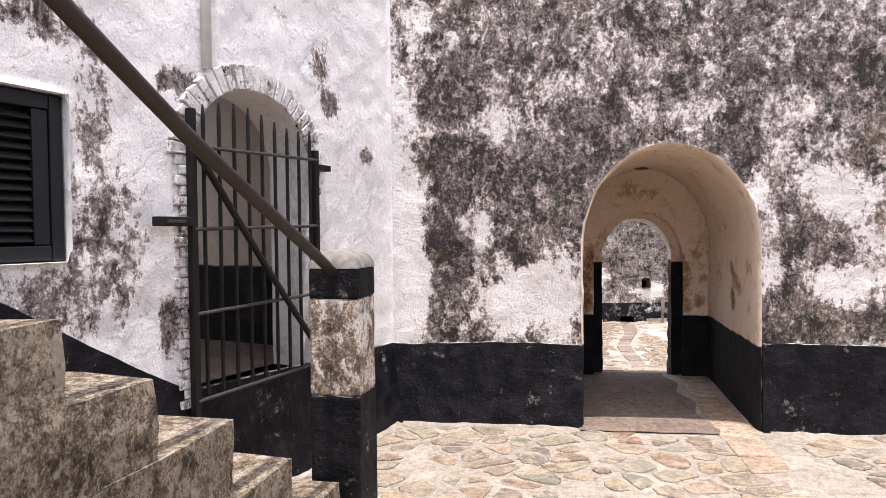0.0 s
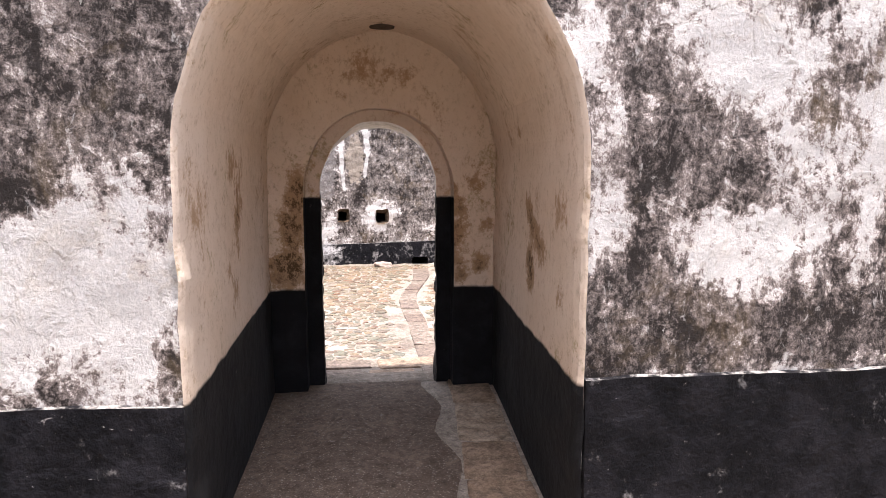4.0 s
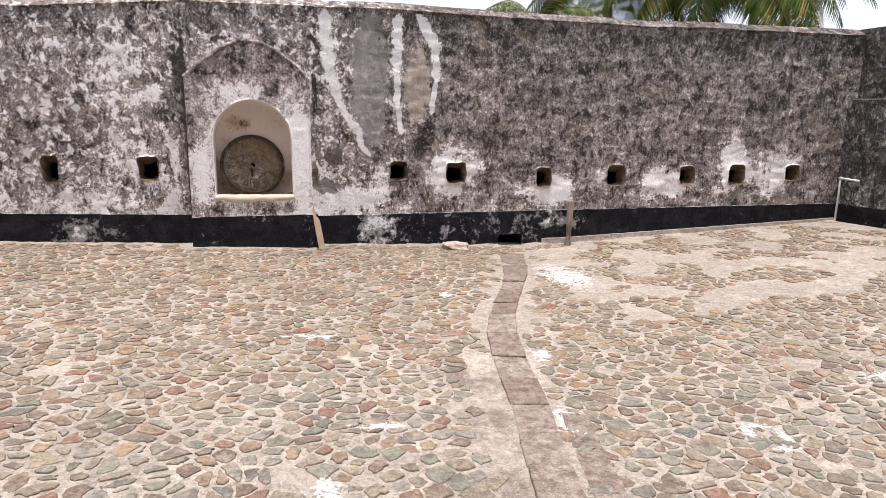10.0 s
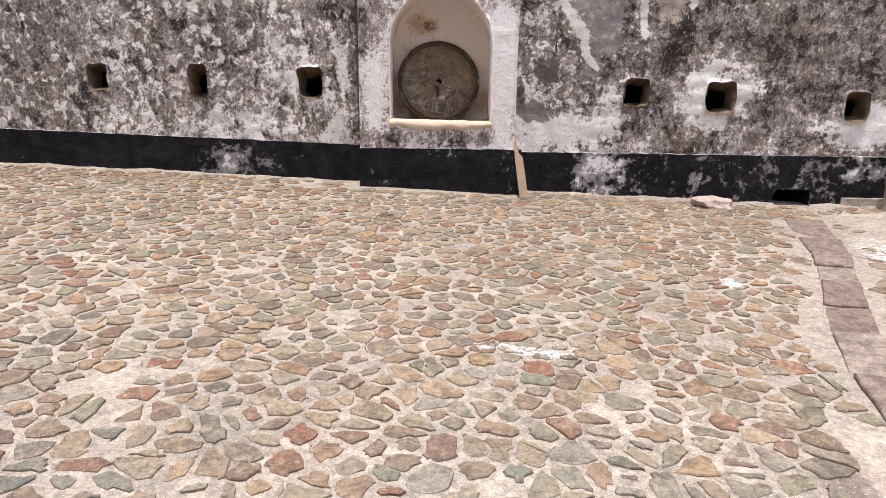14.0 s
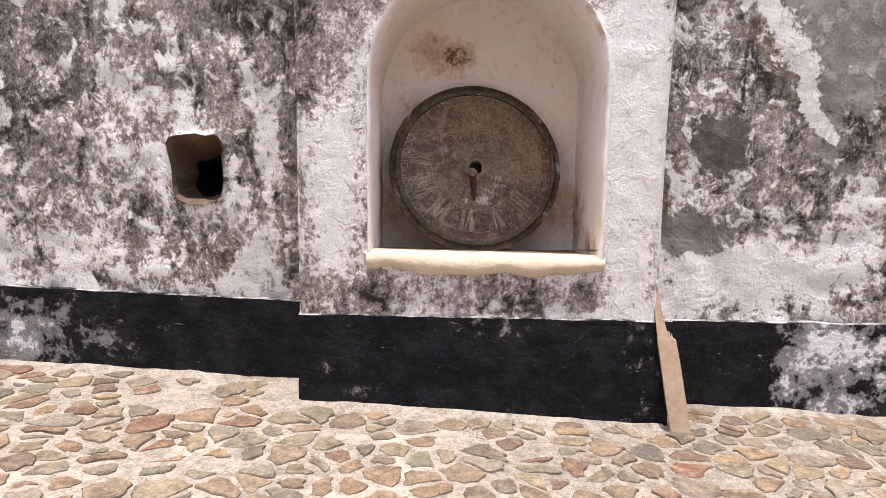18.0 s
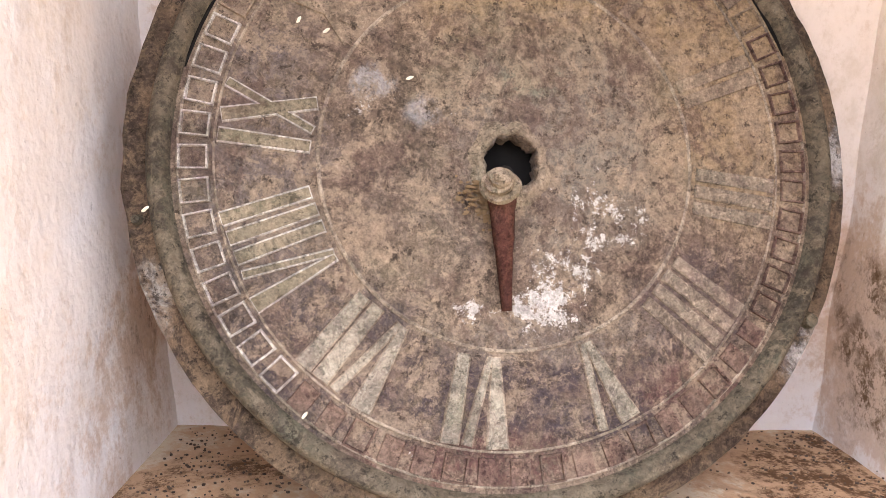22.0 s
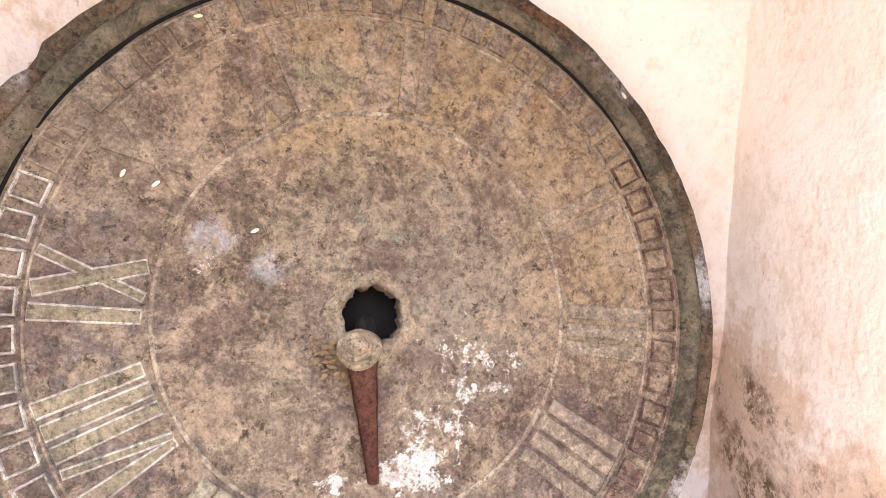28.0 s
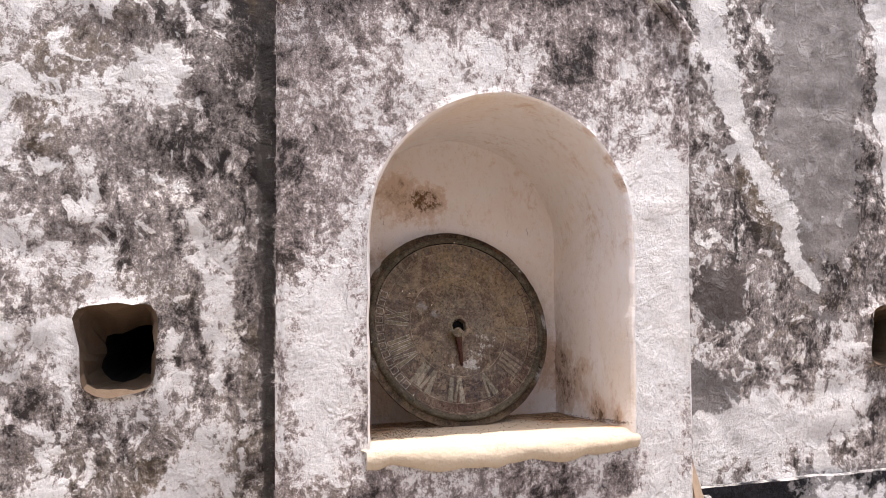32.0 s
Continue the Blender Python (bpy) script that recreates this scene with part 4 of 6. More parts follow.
def with_face(bm, face, name):
    """One mesh from a rough face and the plain rest of its wall."""
    verts, faces = face
    rough = len(faces)
    base = len(verts)
    bm.verts.index_update()
    verts = verts + [tuple(p.co) for p in bm.verts]
    faces = faces + [tuple(base + p.index for p in f.verts) for f in bm.faces]
    bm.free()
    me = bpy.data.meshes.new(name)
    me.from_pydata(verts, [], faces)
    me.polygons.foreach_set("use_smooth", [i < rough for i in range(len(faces))])
    return me


def wall_outline(u0, u1, z0, top, n=30):
    return [(u0, z0), (u1, z0)] + [(u1 + (u0 - u1) * i / n, top(u1 + (u0 - u1) * i / n)) for i in range(n + 1)]


def plinth(u0, u1, z0, top, out, n=60, seed=0.0):
    """A base course that leans out of the wall towards the ground, with a lumpy face. top: a function of u."""
    bm = bmesh.new()
    rows = []
    m = 8
    for i in range(n + 1):
        u = u0 + (u1 - u0) * i / n
        zt = top(u) + 0.010 * noise.noise((u * 5, seed, 0))
        col = [bm.verts.new((u, 0.02, zt + 0.004))]
        for k in range(m + 1):
            f = k / m
            z = zt + (z0 - zt) * f
            d = 0.006 + out * f ** 1.6 + 0.010 * noise.noise((u * 4, z * 4, seed + 3)) + 0.004 * noise.noise((u * 15, z * 15, seed))
            col.append(bm.verts.new((u, -max(d, 0.004), z)))
        rows.append(col)
    for a, b in zip(rows, rows[1:]):
        for k in range(m + 1):
            bm.faces.new((a[k], a[k + 1], b[k + 1], b[k]))
    for row in (rows[0], rows[-1]):
        bm.faces.new(row + [bm.verts.new((row[0].co.x, 0.02, z0))])
    bmesh.ops.recalc_face_normals(bm, faces=bm.faces[:])
    return bm


A = pose(0.0, -0.14, 0.0, 0, 0, -4.7)
B = pose(0.0, 14.57, 0.0, 0, 0, 6.6)
G = pose(-2.69, 0.06, 0.0, 0, 0, 66.5)


def ground_a(x, y):
    return -0.045 + 0.008 * noise.noise((x * 1.3, y * 1.3, 0))


def ground_b(x, y):
    z = -0.93 - 0.04 * min(x, 3.0) - 0.012 * (y - 7) + 0.045 * max(0.0, x - 4.0)
    return z + 0.012 * noise.noise((x * 0.9, y * 0.9, 4))

# ---- the wall with the passage ----
entry = [(0.0, arch(-0.832, 0.838, -0.12, 1.72, 2.705, 0.014, 1, 24)), (0.008, arch(-0.824, 0.830, -0.12, 1.72, 2.698, 0.014, 1, 24)), (0.03, arch(-0.813, 0.819, -0.12, 1.72, 2.688, 0.013, 1, 24)), (0.09, arch(-0.805, 0.812, -0.12, 1.72, 2.68, 0.012, 1, 24))]
inner = [(0.09 + 2.22 * i / 12, arch(-0.805 + 0.045 * i / 12, 0.812 + 0.128 * i / 12, -0.12, 1.72, 2.68 - 0.02 * i / 12, 0.014, 1 + i * 0.12, 24)) for i in range(1, 13)]
bm = bmesh.new()
# unseen back and roof kept low so the wall's shadow ends near the exit
sheet_with_holes(bm, wall_outline(-9.0, 9.0, -1.6, lambda u: 3.05), [arch(-0.425, 0.585, -0.3, 1.5, 2.01, 0.012, 7)], 2.98)
for v0, v1, z0, z1 in ((0.6, 2.98, 3.05, 3.05), (0.6, 0.6, 3.05, 6.2), (0.0, 0.6, 6.2, 6.2)):
    bm.faces.new([bm.verts.new(p) for p in ((-9, v0, z0), (9, v0, z0), (9, v1, z1), (-9, v1, z1))])
for u in (-9.0, 9.0):
    bm.faces.new([bm.verts.new((u, v, z)) for v, z in ((0, -0.3), (2.98, -0.3), (2.98, 3.05), (0.6, 3.05), (0.6, 6.2), (0, 6.2))])
face = rough_face(-2.72, 9.0, -0.3, lambda u: 6.2, [entry[0][1]], 0.0, 0.035, lambda u, z: 0.030 * (1 - lumps(u, z, 2.2, 1, 2)) + 0.014 * (1 - lumps(u, z, 9.0, 2, 3)))
placed(part("wall_south", with_face(bm, face, "wall_south"), wall_a_mat), A)
bm = bmesh.new()
loft(bm, entry + inner)
frame_out = arch(-0.505, 0.625, -0.12, 1.50, 2.12, 0.012, 5)
sheet_with_holes(bm, inner[-1][1], [frame_out], 2.31)
ob = placed(part("passage_vault", bm, plaster_mat, smooth=False), A)
# door rebate, painted black up to the springing
bm = bmesh.new()
loft(bm, [(2.31, frame_out), (2.44, arch(-0.50, 0.62, -0.12, 1.50, 2.115, 0.008, 5))])
reveal0 = arch(-0.385, 0.505, -0.12, 1.50, 2.03, 0.012, 6)
sheet_with_holes(bm, arch(-0.50, 0.62, -0.12, 1.50, 2.115, 0.008, 5), [reveal0], 2.44)
placed(part("door_rebate", bm, rebate_mat), A)
bm = bmesh.new()
secs = []
for i in range(19):
    f = i / 18
    ring = arch(-0.385 - 0.025 * f, 0.505 + 0.065 * f, -0.3, 1.5, 2.03 - 0.03 * f, 0.012, 6, 64, 30)
    u, z = np.array([p[0] for p in ring]), np.array([p[1] for p in ring])
    rough = np.where(z < 1.47, 1.0, 0.3) * min(1.0, 0.3 + 1.6 * f)
    push = rough * (0.045 * (lumps(z, 0 * z + f * 0.5, 9.0, 21, 3) - 0.45) + 0.022 * (lumps(z, u * 0 + f * 0.5 + 3 * (u > 0), 28.0, 22, 2) - 0.5))
    secs.append((2.44 + 0.54 * f, [(a + (d if a < 0.06 else -d), b) for a, b, d in zip(u, z, push)]))
loft(bm, secs)
placed(part("door_reveal", bm, reveal_mat), A)
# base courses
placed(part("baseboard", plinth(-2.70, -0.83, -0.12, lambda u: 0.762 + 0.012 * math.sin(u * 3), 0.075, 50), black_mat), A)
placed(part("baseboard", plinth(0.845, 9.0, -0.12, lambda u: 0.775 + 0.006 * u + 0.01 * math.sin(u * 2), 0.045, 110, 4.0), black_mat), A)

# ---- the wall with the grated door ----
gate_hole = arch(-2.55, -1.34, 0.76, 2.40, 2.93, 0.012, 12)
win_hole = [(-4.35, 1.74), (-3.39, 1.74), (-3.39, 2.65), (-4.35, 2.65)]
bm = bmesh.new()
bm.faces.new([bm.verts.new(p) for p in ((-11, 0, 6.2), (0, 0, 6.2), (0, 0.6, 6.2), (-11, 0.6, 6.2))])
face = rough_face(-11.0, 0.0, -0.3, lambda u: 6.2, [gate_hole, win_hole], 0.0, 0.035, lambda u, z: 0.020 * (1 - lumps(u, z, 2.0, 4, 2)) + 0.016 * (1 - lumps(u, z, 8.0, 5, 3)))
placed(part("wall_west", with_face(bm, face, "wall_west"), grate_wall_mat), G)
bm = bmesh.new()
loft(bm, [(0.0, gate_hole), (0.42, arch(-2.57, -1.32, 0.76, 2.40, 2.95, 0.012, 13))], close=True)
loft(bm, [(0.0, win_hole), (0.16, [(u, z) for u, z in win_hole])], close=True)
placed(part("trim", bm, trim_mat), G)
# the room behind the grate: one plastered shell with a black dado
bm = bmesh.new()
for quad in (((-4.2, 0.42), (-4.2, 4.0)), ((-4.2, 4.0), (-0.6, 4.0)), ((-0.6, 4.0), (-0.6, 0.42))):
    (a, b), (c, d) = quad
    bm.faces.new([bm.verts.new(p) for p in ((a, b, 0.7), (c, d, 0.7), (c, d, 3.6), (a, b, 3.6))])
sheet_with_holes(bm, [(-4.2, 0.7), (-0.6, 0.7), (-0.6, 3.6), (-4.2, 3.6)], [arch(-2.57, -1.32, 0.76, 2.40, 2.95, 0.012, 13)], 0.42)
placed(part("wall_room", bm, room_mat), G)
# ceiling stops short: an added, unseen gap behind it brightens the room
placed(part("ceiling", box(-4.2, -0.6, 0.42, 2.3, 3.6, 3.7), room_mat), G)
placed(part("floor", box(-4.2, -0.6, 0.0, 4.0, 0.55, 0.76), screed_mat), G)
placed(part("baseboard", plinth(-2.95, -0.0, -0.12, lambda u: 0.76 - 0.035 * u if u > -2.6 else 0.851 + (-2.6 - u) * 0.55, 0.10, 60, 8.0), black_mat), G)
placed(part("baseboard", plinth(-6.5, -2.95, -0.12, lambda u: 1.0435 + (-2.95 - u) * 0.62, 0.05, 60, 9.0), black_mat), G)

# ---- the far wall, its gun holes and the wall on the right ----
HOLES = ((-6.13, 0.24, 0.26, 0.33), (-4.82, 0.15, 0.24, 0.44), (-3.41, 0.17, 0.31, 0.38), (0.70, 0.10, 0.33, 0.35), (1.73, 0.03, 0.37, 0.39), (3.46, -0.06, 0.31, 0.37), (4.90, -0.06, 0.38, 0.40), (6.46, -0.05, 0.34, 0.36), (7.57, -0.08, 0.37, 0.41), (8.90, -0.02, 0.34, 0.33))


def top_b(u):
    return 2.79 + 0.19 * max(0, min(1, (u + 5) / 2.4)) - 0.075 * max(0, min(1, (u - 1.2) / 3.3)) + 0.03 * noise.noise((u * 0.8, 0, 3)) + 0.012 * noise.noise((u * 4, 0, 3))


niche_front = arch(-2.218, -0.968, -0.12, 0.84, 1.475, 0.007, 21, 24)
niche_wall = arch(-2.27, -0.96, -0.28, 0.84, 1.48, 0.012, 21)
bm = bmesh.new()
hole_pts = [rough_hole(*h, i * 3.1, 0.03) for i, h in enumerate(HOLES)]
drain_pts = rough_hole(2.74, -1.25, 0.46, 0.33, 40, 0.06)
outer = wall_outline(-10.0, 10.42, -1.6, top_b, 60)
sheet_with_holes(bm, outer, [arch(-1.74, -1.64, 0.36, 0.42, 0.47, 0.01, 3, 2, 8)], 1.3)
n0 = 60
ring = [(outer[2 + i], outer[3 + i]) for i in range(n0)]
for p, q in ring:
    v = [bm.verts.new(c) for c in ((p[0], 0.0, p[1]), (q[0], 0.0, q[1]), (q[0], 0.22, q[1] + 0.13), (p[0], 0.22, p[1] + 0.13))]
    bm.faces.new(v)
    w = [bm.verts.new(c) for c in ((p[0], 0.22, p[1] + 0.13), (q[0], 0.22, q[1] + 0.13), (q[0], 1.3, q[1] + 0.17), (p[0], 1.3, p[1] + 0.17))]
    bm.faces.new(w)


def rubble(u, z):
    """Lumpy render west of the pier, coursed rubble east of it."""
    f = np.clip((u + 0.2) / 1.2, 0, 1)
    west = 0.034 * (1 - lumps(u + 0.4 * z, z, 6.5, 7, 3))
    east = 0.040 * (1 - lumps(u * 0.42, z, 8.5, 8, 3)) + 0.012 * (1 - lumps(u, z, 17.0, 9, 2))
    return 0.02 * (1 - lumps(u, z, 1.6, 6, 2)) + west * (1 - f) + east * f


face = rough_face(-10.0, 10.42, -1.6, top_b, hole_pts + [drain_pts, niche_wall], 0.0, 0.03, rubble)
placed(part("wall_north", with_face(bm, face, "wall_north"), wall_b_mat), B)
bm = bmesh.new()
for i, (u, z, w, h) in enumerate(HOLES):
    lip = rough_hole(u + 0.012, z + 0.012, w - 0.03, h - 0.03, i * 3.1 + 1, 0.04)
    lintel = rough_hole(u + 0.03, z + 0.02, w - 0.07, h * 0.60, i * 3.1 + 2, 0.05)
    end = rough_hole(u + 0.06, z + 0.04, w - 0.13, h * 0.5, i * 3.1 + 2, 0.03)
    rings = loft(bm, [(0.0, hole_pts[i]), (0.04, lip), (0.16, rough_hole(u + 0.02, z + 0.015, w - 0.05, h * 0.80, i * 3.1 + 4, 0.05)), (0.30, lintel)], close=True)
    # back of each hole painted near-black in place of its unlit depth
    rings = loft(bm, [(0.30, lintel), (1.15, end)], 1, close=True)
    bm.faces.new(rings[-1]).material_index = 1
# the drain mouth gets the same painted darkness
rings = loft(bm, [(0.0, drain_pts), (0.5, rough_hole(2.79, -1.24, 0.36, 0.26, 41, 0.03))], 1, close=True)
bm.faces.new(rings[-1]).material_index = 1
placed(part("trim", bm, (hole_mat, hollow_black_mat)), B)
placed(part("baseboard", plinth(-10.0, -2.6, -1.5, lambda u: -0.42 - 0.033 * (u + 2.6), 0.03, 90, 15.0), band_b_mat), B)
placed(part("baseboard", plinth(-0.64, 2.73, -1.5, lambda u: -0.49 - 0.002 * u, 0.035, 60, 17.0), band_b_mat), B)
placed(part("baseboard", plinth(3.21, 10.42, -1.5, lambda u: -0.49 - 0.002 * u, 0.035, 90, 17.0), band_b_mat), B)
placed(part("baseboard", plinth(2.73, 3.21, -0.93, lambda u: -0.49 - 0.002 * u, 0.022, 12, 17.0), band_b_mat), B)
CW = pose(10.34, 15.72, 0.0, 0, 0, -78.0)
bm = bmesh.new()
c_hole = rough_hole(1.35, -0.10, 0.32, 0.36, 55, 0.04)
sheet_with_holes(bm, wall_outline(-0.3, 13.0, -1.6, lambda u: 1.62 + 0.02 * u), [c_hole], -0.16)
bm.faces.new([bm.verts.new(p) for p in ((-0.3, -0.16, 1.62), (13, -0.16, 1.88), (13, 0.06, 1.91), (-0.3, 0.06, 1.65))])
sheet_with_holes(bm, wall_outline(-0.3, 13.0, 1.5, lambda u: 3.03 + 0.02 * u), [], 0.05)
bm.faces.new([bm.verts.new(p) for p in ((-0.3, 0.05, 3.03), (13, 0.05, 3.29), (13, 0.8, 3.29), (-0.3, 0.8, 3.03))])
rings = loft(bm, [(-0.16, c_hole), (0.3, rough_hole(1.38, -0.06, 0.26, 0.28, 56, 0.03))], close=True)
bm.faces.new(rings[-1])
placed(part("wall_east", bm, wall_c_mat), CW)
ob = placed(part("baseboard", plinth(-0.2, 13.0, -1.5, lambda u: -0.50 + 0.01 * u, 0.03, 60, 19.0), black_mat), CW @ pose(0, -0.16, 0))
# walls that close both courts
placed(part("wall_court_west", box(-10.3, -10.0, 2.0, 15.0, -1.6, 3.0), wall_b_mat), Matrix())
placed(part("wall_court_back", box(-9.0, 9.3, -13.3, -13.0, -0.4, 5.0), wall_a_mat), Matrix())
placed(part("wall_court_east", box(9.0, 9.3, -13.0, -0.8, -0.4, 5.0), wall_a_mat), Matrix())

# ---- the clock pier with its niche ----
def gable(n=14):
    pts = [(-2.62, -1.5), (-0.55, -1.5), (-0.655, -0.42), (-0.665, 0.6), (-0.655, 1.75)]
    left, right, ax, az = -2.585, -0.655, -1.63, 2.37
    for i in range(1, n + 1):
        f = i / n
        pts.append((right + (ax - right) * f, 1.76 + (az - 1.76) * math.sin(f * math.pi / 2) ** 0.85))
    for i in range(1, n + 1):
        f = i / n
        pts.append((ax + (left - ax) * f, az + (1.80 - az) * (1 - math.cos(f * math.pi / 2)) ** 0.9))
    pts += [(-2.59, 0.9), (-2.60, -0.41)]
    return [(u + 0.012 * noise.noise((u * 5, z * 5, 31)), z + (0.012 * noise.noise((u * 5, z * 5, 33)) if z > -1.4 else 0)) for u, z in pts]


bm = bmesh.new()
pier_line = gable()
pier_face = [(u + (0.02 if u < -1.6 else -0.02), z - (0.02 if z > 1.7 else 0)) for u, z in pier_line]
loft(bm, [(-0.30, pier_face), (-0.28, pier_line), (0.02, pier_line)], close=True)
face = rough_face(-2.68, -0.50, -1.5, lambda u: 2.5, [niche_front], -0.30, 0.022, lambda u, z: 0.012 * (1 - lumps(u, z, 2.6, 11, 2)) + 0.010 * (1 - lumps(u, z, 11.0, 12, 3)), pier_face)
placed(part("wall_pier", with_face(bm, face, "wall_pier"), pier_mat), B)
# raised hood line over the gable
hood = thing("hood_mould", B, "thin weathered plaster moulding over the gable of the clock pier", "moulding")
crest = [p for p in pier_line if p[1] > 1.74]
part("moulding", tube([(u, -0.30, z + 0.01) for u, z in crest], 0.028, 8), pier_mat, hood)
bm = bmesh.new()
back = arch(-2.26, -0.985, -0.115, 0.80, 1.40, 0.012, 24)
secs = [(-0.30, niche_front), (-0.292, arch(-2.211, -0.976, -0.14, 0.84, 1.467, 0.007, 21.1, 24)), (-0.275, arch(-2.205, -0.982, -0.16, 0.84, 1.462, 0.007, 21.2, 24))]
for i in range(1, 9):
    f = i / 8
    secs.append((-0.275 + 0.875 * f, arch(-2.205 - 0.05 * f, -0.985 + 0.0 * f, -0.16 - 0.08 * f, 0.84 - 0.04 * f, 1.462 - 0.05 * f, 0.007 + 0.006 * f, 21.2 + 2.8 * f, 24)))
rings = loft(bm, secs)
sheet_with_holes(bm, [(u, z) for u, z in secs[-1][1]], [arch(-1.74, -1.64, 0.36, 0.42, 0.47, 0.01, 3, 2, 8)], 0.60)
loft(bm, [(0.60, arch(-1.74, -1.64, 0.36, 0.42, 0.47, 0.01, 3, 2, 8)), (1.31, arch(-1.74, -1.64, 0.36, 0.42, 0.47, 0.01, 3, 2, 8))], close=True)
placed(part("niche_lining", bm, niche_mat), B)
bm = bmesh.new()
rows = []
for j in range(13):
    f = j / 12
    v = -0.316 + 0.94 * f
    rows.append([bm.verts.new(((-2.225 + 1.27 * i / 24) if v < -0.24 else (-2.29 + 1.34 * i / 24), v, -0.042 - 0.15 * f + 0.006 * noise.noise((i * 0.5, j * 0.6, 2)) - (0.03 if j == 0 else 0) - 0.02 * (i / 24) * (1 - f))) for i in range(25)])
low = [bm.verts.new((v.co.x, -0.318 + 0.016 * noise.noise((v.co.x * 6, 0, 8)), -0.118 - 0.035 * math.sin((v.co.x + 2.25) * 2.4) + 0.028 * noise.noise((v.co.x * 5, 0, 5)) + 0.016 * noise.noise((v.co.x * 21, 0, 5)))) for v in rows[0]]
under = [bm.verts.new((v.co.x, -0.295, v.co.z - 0.03)) for v in low]
for a, b in zip([under, low] + rows, [low] + rows):
    for i in range(24):
        bm.faces.new((a[i], a[i + 1], b[i + 1], b[i]))
sill = placed(part("niche_sill", bm, sill_mat, smooth=True), B)
placed(part("baseboard", plinth(-2.60, -0.575, -1.5, lambda u: -0.415, 0.04, 50, 25.0), black_mat), B @ pose(0, -0.30, 0))
placed(part("baseboard", plinth(0.0, 0.27, -1.5, lambda u: -0.415, 0.03, 10, 26.0), black_mat), B @ pose(-2.598, -0.02, 0, 0, 0, -90))
placed(part("baseboard", plinth(0.0, 0.27, -1.5, lambda u: -0.415, 0.03, 10, 27.0), black_mat), B @ pose(-0.60, -0.30, 0, 0, 0, 90))

# a dark low disc that stands in for an unlit hole in the vault's crown
bm = bmesh.new()
top = [bm.verts.new((0.08 + (0.085 + 0.03 * noise.noise((i, 0, 2))) * math.cos(i * 0.524), 2.12 + (0.05 + 0.02 * noise.noise((i, 4, 2))) * math.sin(i * 0.524), 2.645)) for i in range(12)]
rim = [bm.verts.new((0.08 + (v.co.x - 0.08) * 1.1, 2.12 + (v.co.y - 2.12) * 1.1, 2.68)) for v in top]
for i in range(12):
    bm.faces.new((rim[i], rim[(i + 1) % 12], top[(i + 1) % 12], top[i]))
bm.faces.new(top[::-1])
placed(part("trim", bm, joint_mat), A)

# ---- paving ----
def stone_cells(x0, x1, y0, y1, pitch, keep, seed, squash=1.36, tight=1.0):
    """Irregular flat stones: shrunken cells round scattered points, as lists of corners."""
    rng = np.random.RandomState(seed)
    nx, ny = int((x1 - x0) / (pitch * squash)) + 1, int((y1 - y0) / (pitch / squash)) + 1
    sx, sy = (x1 - x0) / nx, (y1 - y0) / ny
    gx, gy = np.meshgrid(np.arange(nx), np.arange(ny))
    px = x0 + (gx + 0.5 + 0.5 * (gy % 2) + rng.uniform(-0.48, 0.48, gx.shape)) * sx
    py = y0 + (gy + 0.5 + rng.uniform(-0.48, 0.48, gx.shape)) * sy
    cells = []
    for j in range(ny):
        for i in range(nx):
            c = np.array([px[j, i], py[j, i]])
            if not keep(*c):
                continue
            poly = [c + np.array(d) * pitch * 1.2 for d in ((-1, -1), (1, -1), (1, 1), (-1, 1))]
            gap = (0.005 + 0.050 * rng.uniform() ** 2.0) * tight * pitch / 0.23
            for dj in (-2, -1, 0, 1, 2):
                for di in (-2, -1, 0, 1, 2):
                    a, b = j + dj, i + di
                    if (di or dj) and 0 <= a < ny and 0 <= b < nx:
                        q = np.array([px[a, b], py[a, b]])
                        n = q - c
                        d = math.hypot(*n)
                        if d > pitch * 2.4 or d < 1e-6:
                            continue
                        n = n / d
                        lim = d / 2 - gap
                        out = []
                        for k in range(len(poly)):
                            p, r = poly[k], poly[(k + 1) % len(poly)]
                            e, f = (p - c) @ n - lim, (r - c) @ n - lim
                            if e <= 0:
                                out.append(p)
                            if e * f < 0:
                                out.append(p + (r - p) * (e / (e - f)))
                        poly = out
                        if len(poly) < 3:
                            break
                if len(poly) < 3:
                    break
            if len(poly) < 3:
                continue
            soft = []
            cut = rng.uniform(0.10, 0.30)
            for k in range(len(poly)):
                p, r = poly[k], poly[(k + 1) % len(poly)]
                if math.hypot(*(r - p)) < 0.02:
                    soft.append((p + r) / 2)
                else:
                    soft += [p + (r - p) * cut, p + (r - p) * rng.uniform(0.4, 0.6), p + (r - p) * (1 - cut)] if math.hypot(*(r - p)) > 0.07 else [p + (r - p) * cut, p + (r - p) * (1 - cut)]
            soft = [p + rng.uniform(-0.014, 0.014, 2) for p in soft]
            shrink = 1.0 - 0.34 * rng.uniform() ** 2.4
            soft = [c + (p - c) * shrink for p in soft]
            if rng.uniform() > 0.035 and math.hypot(*(np.max(soft, 0) - np.min(soft, 0))) > 0.06:
                cells.append((c, soft, rng.uniform(0.003, 0.014), rng.uniform(-0.025, 0.025, 2)))
    return cells


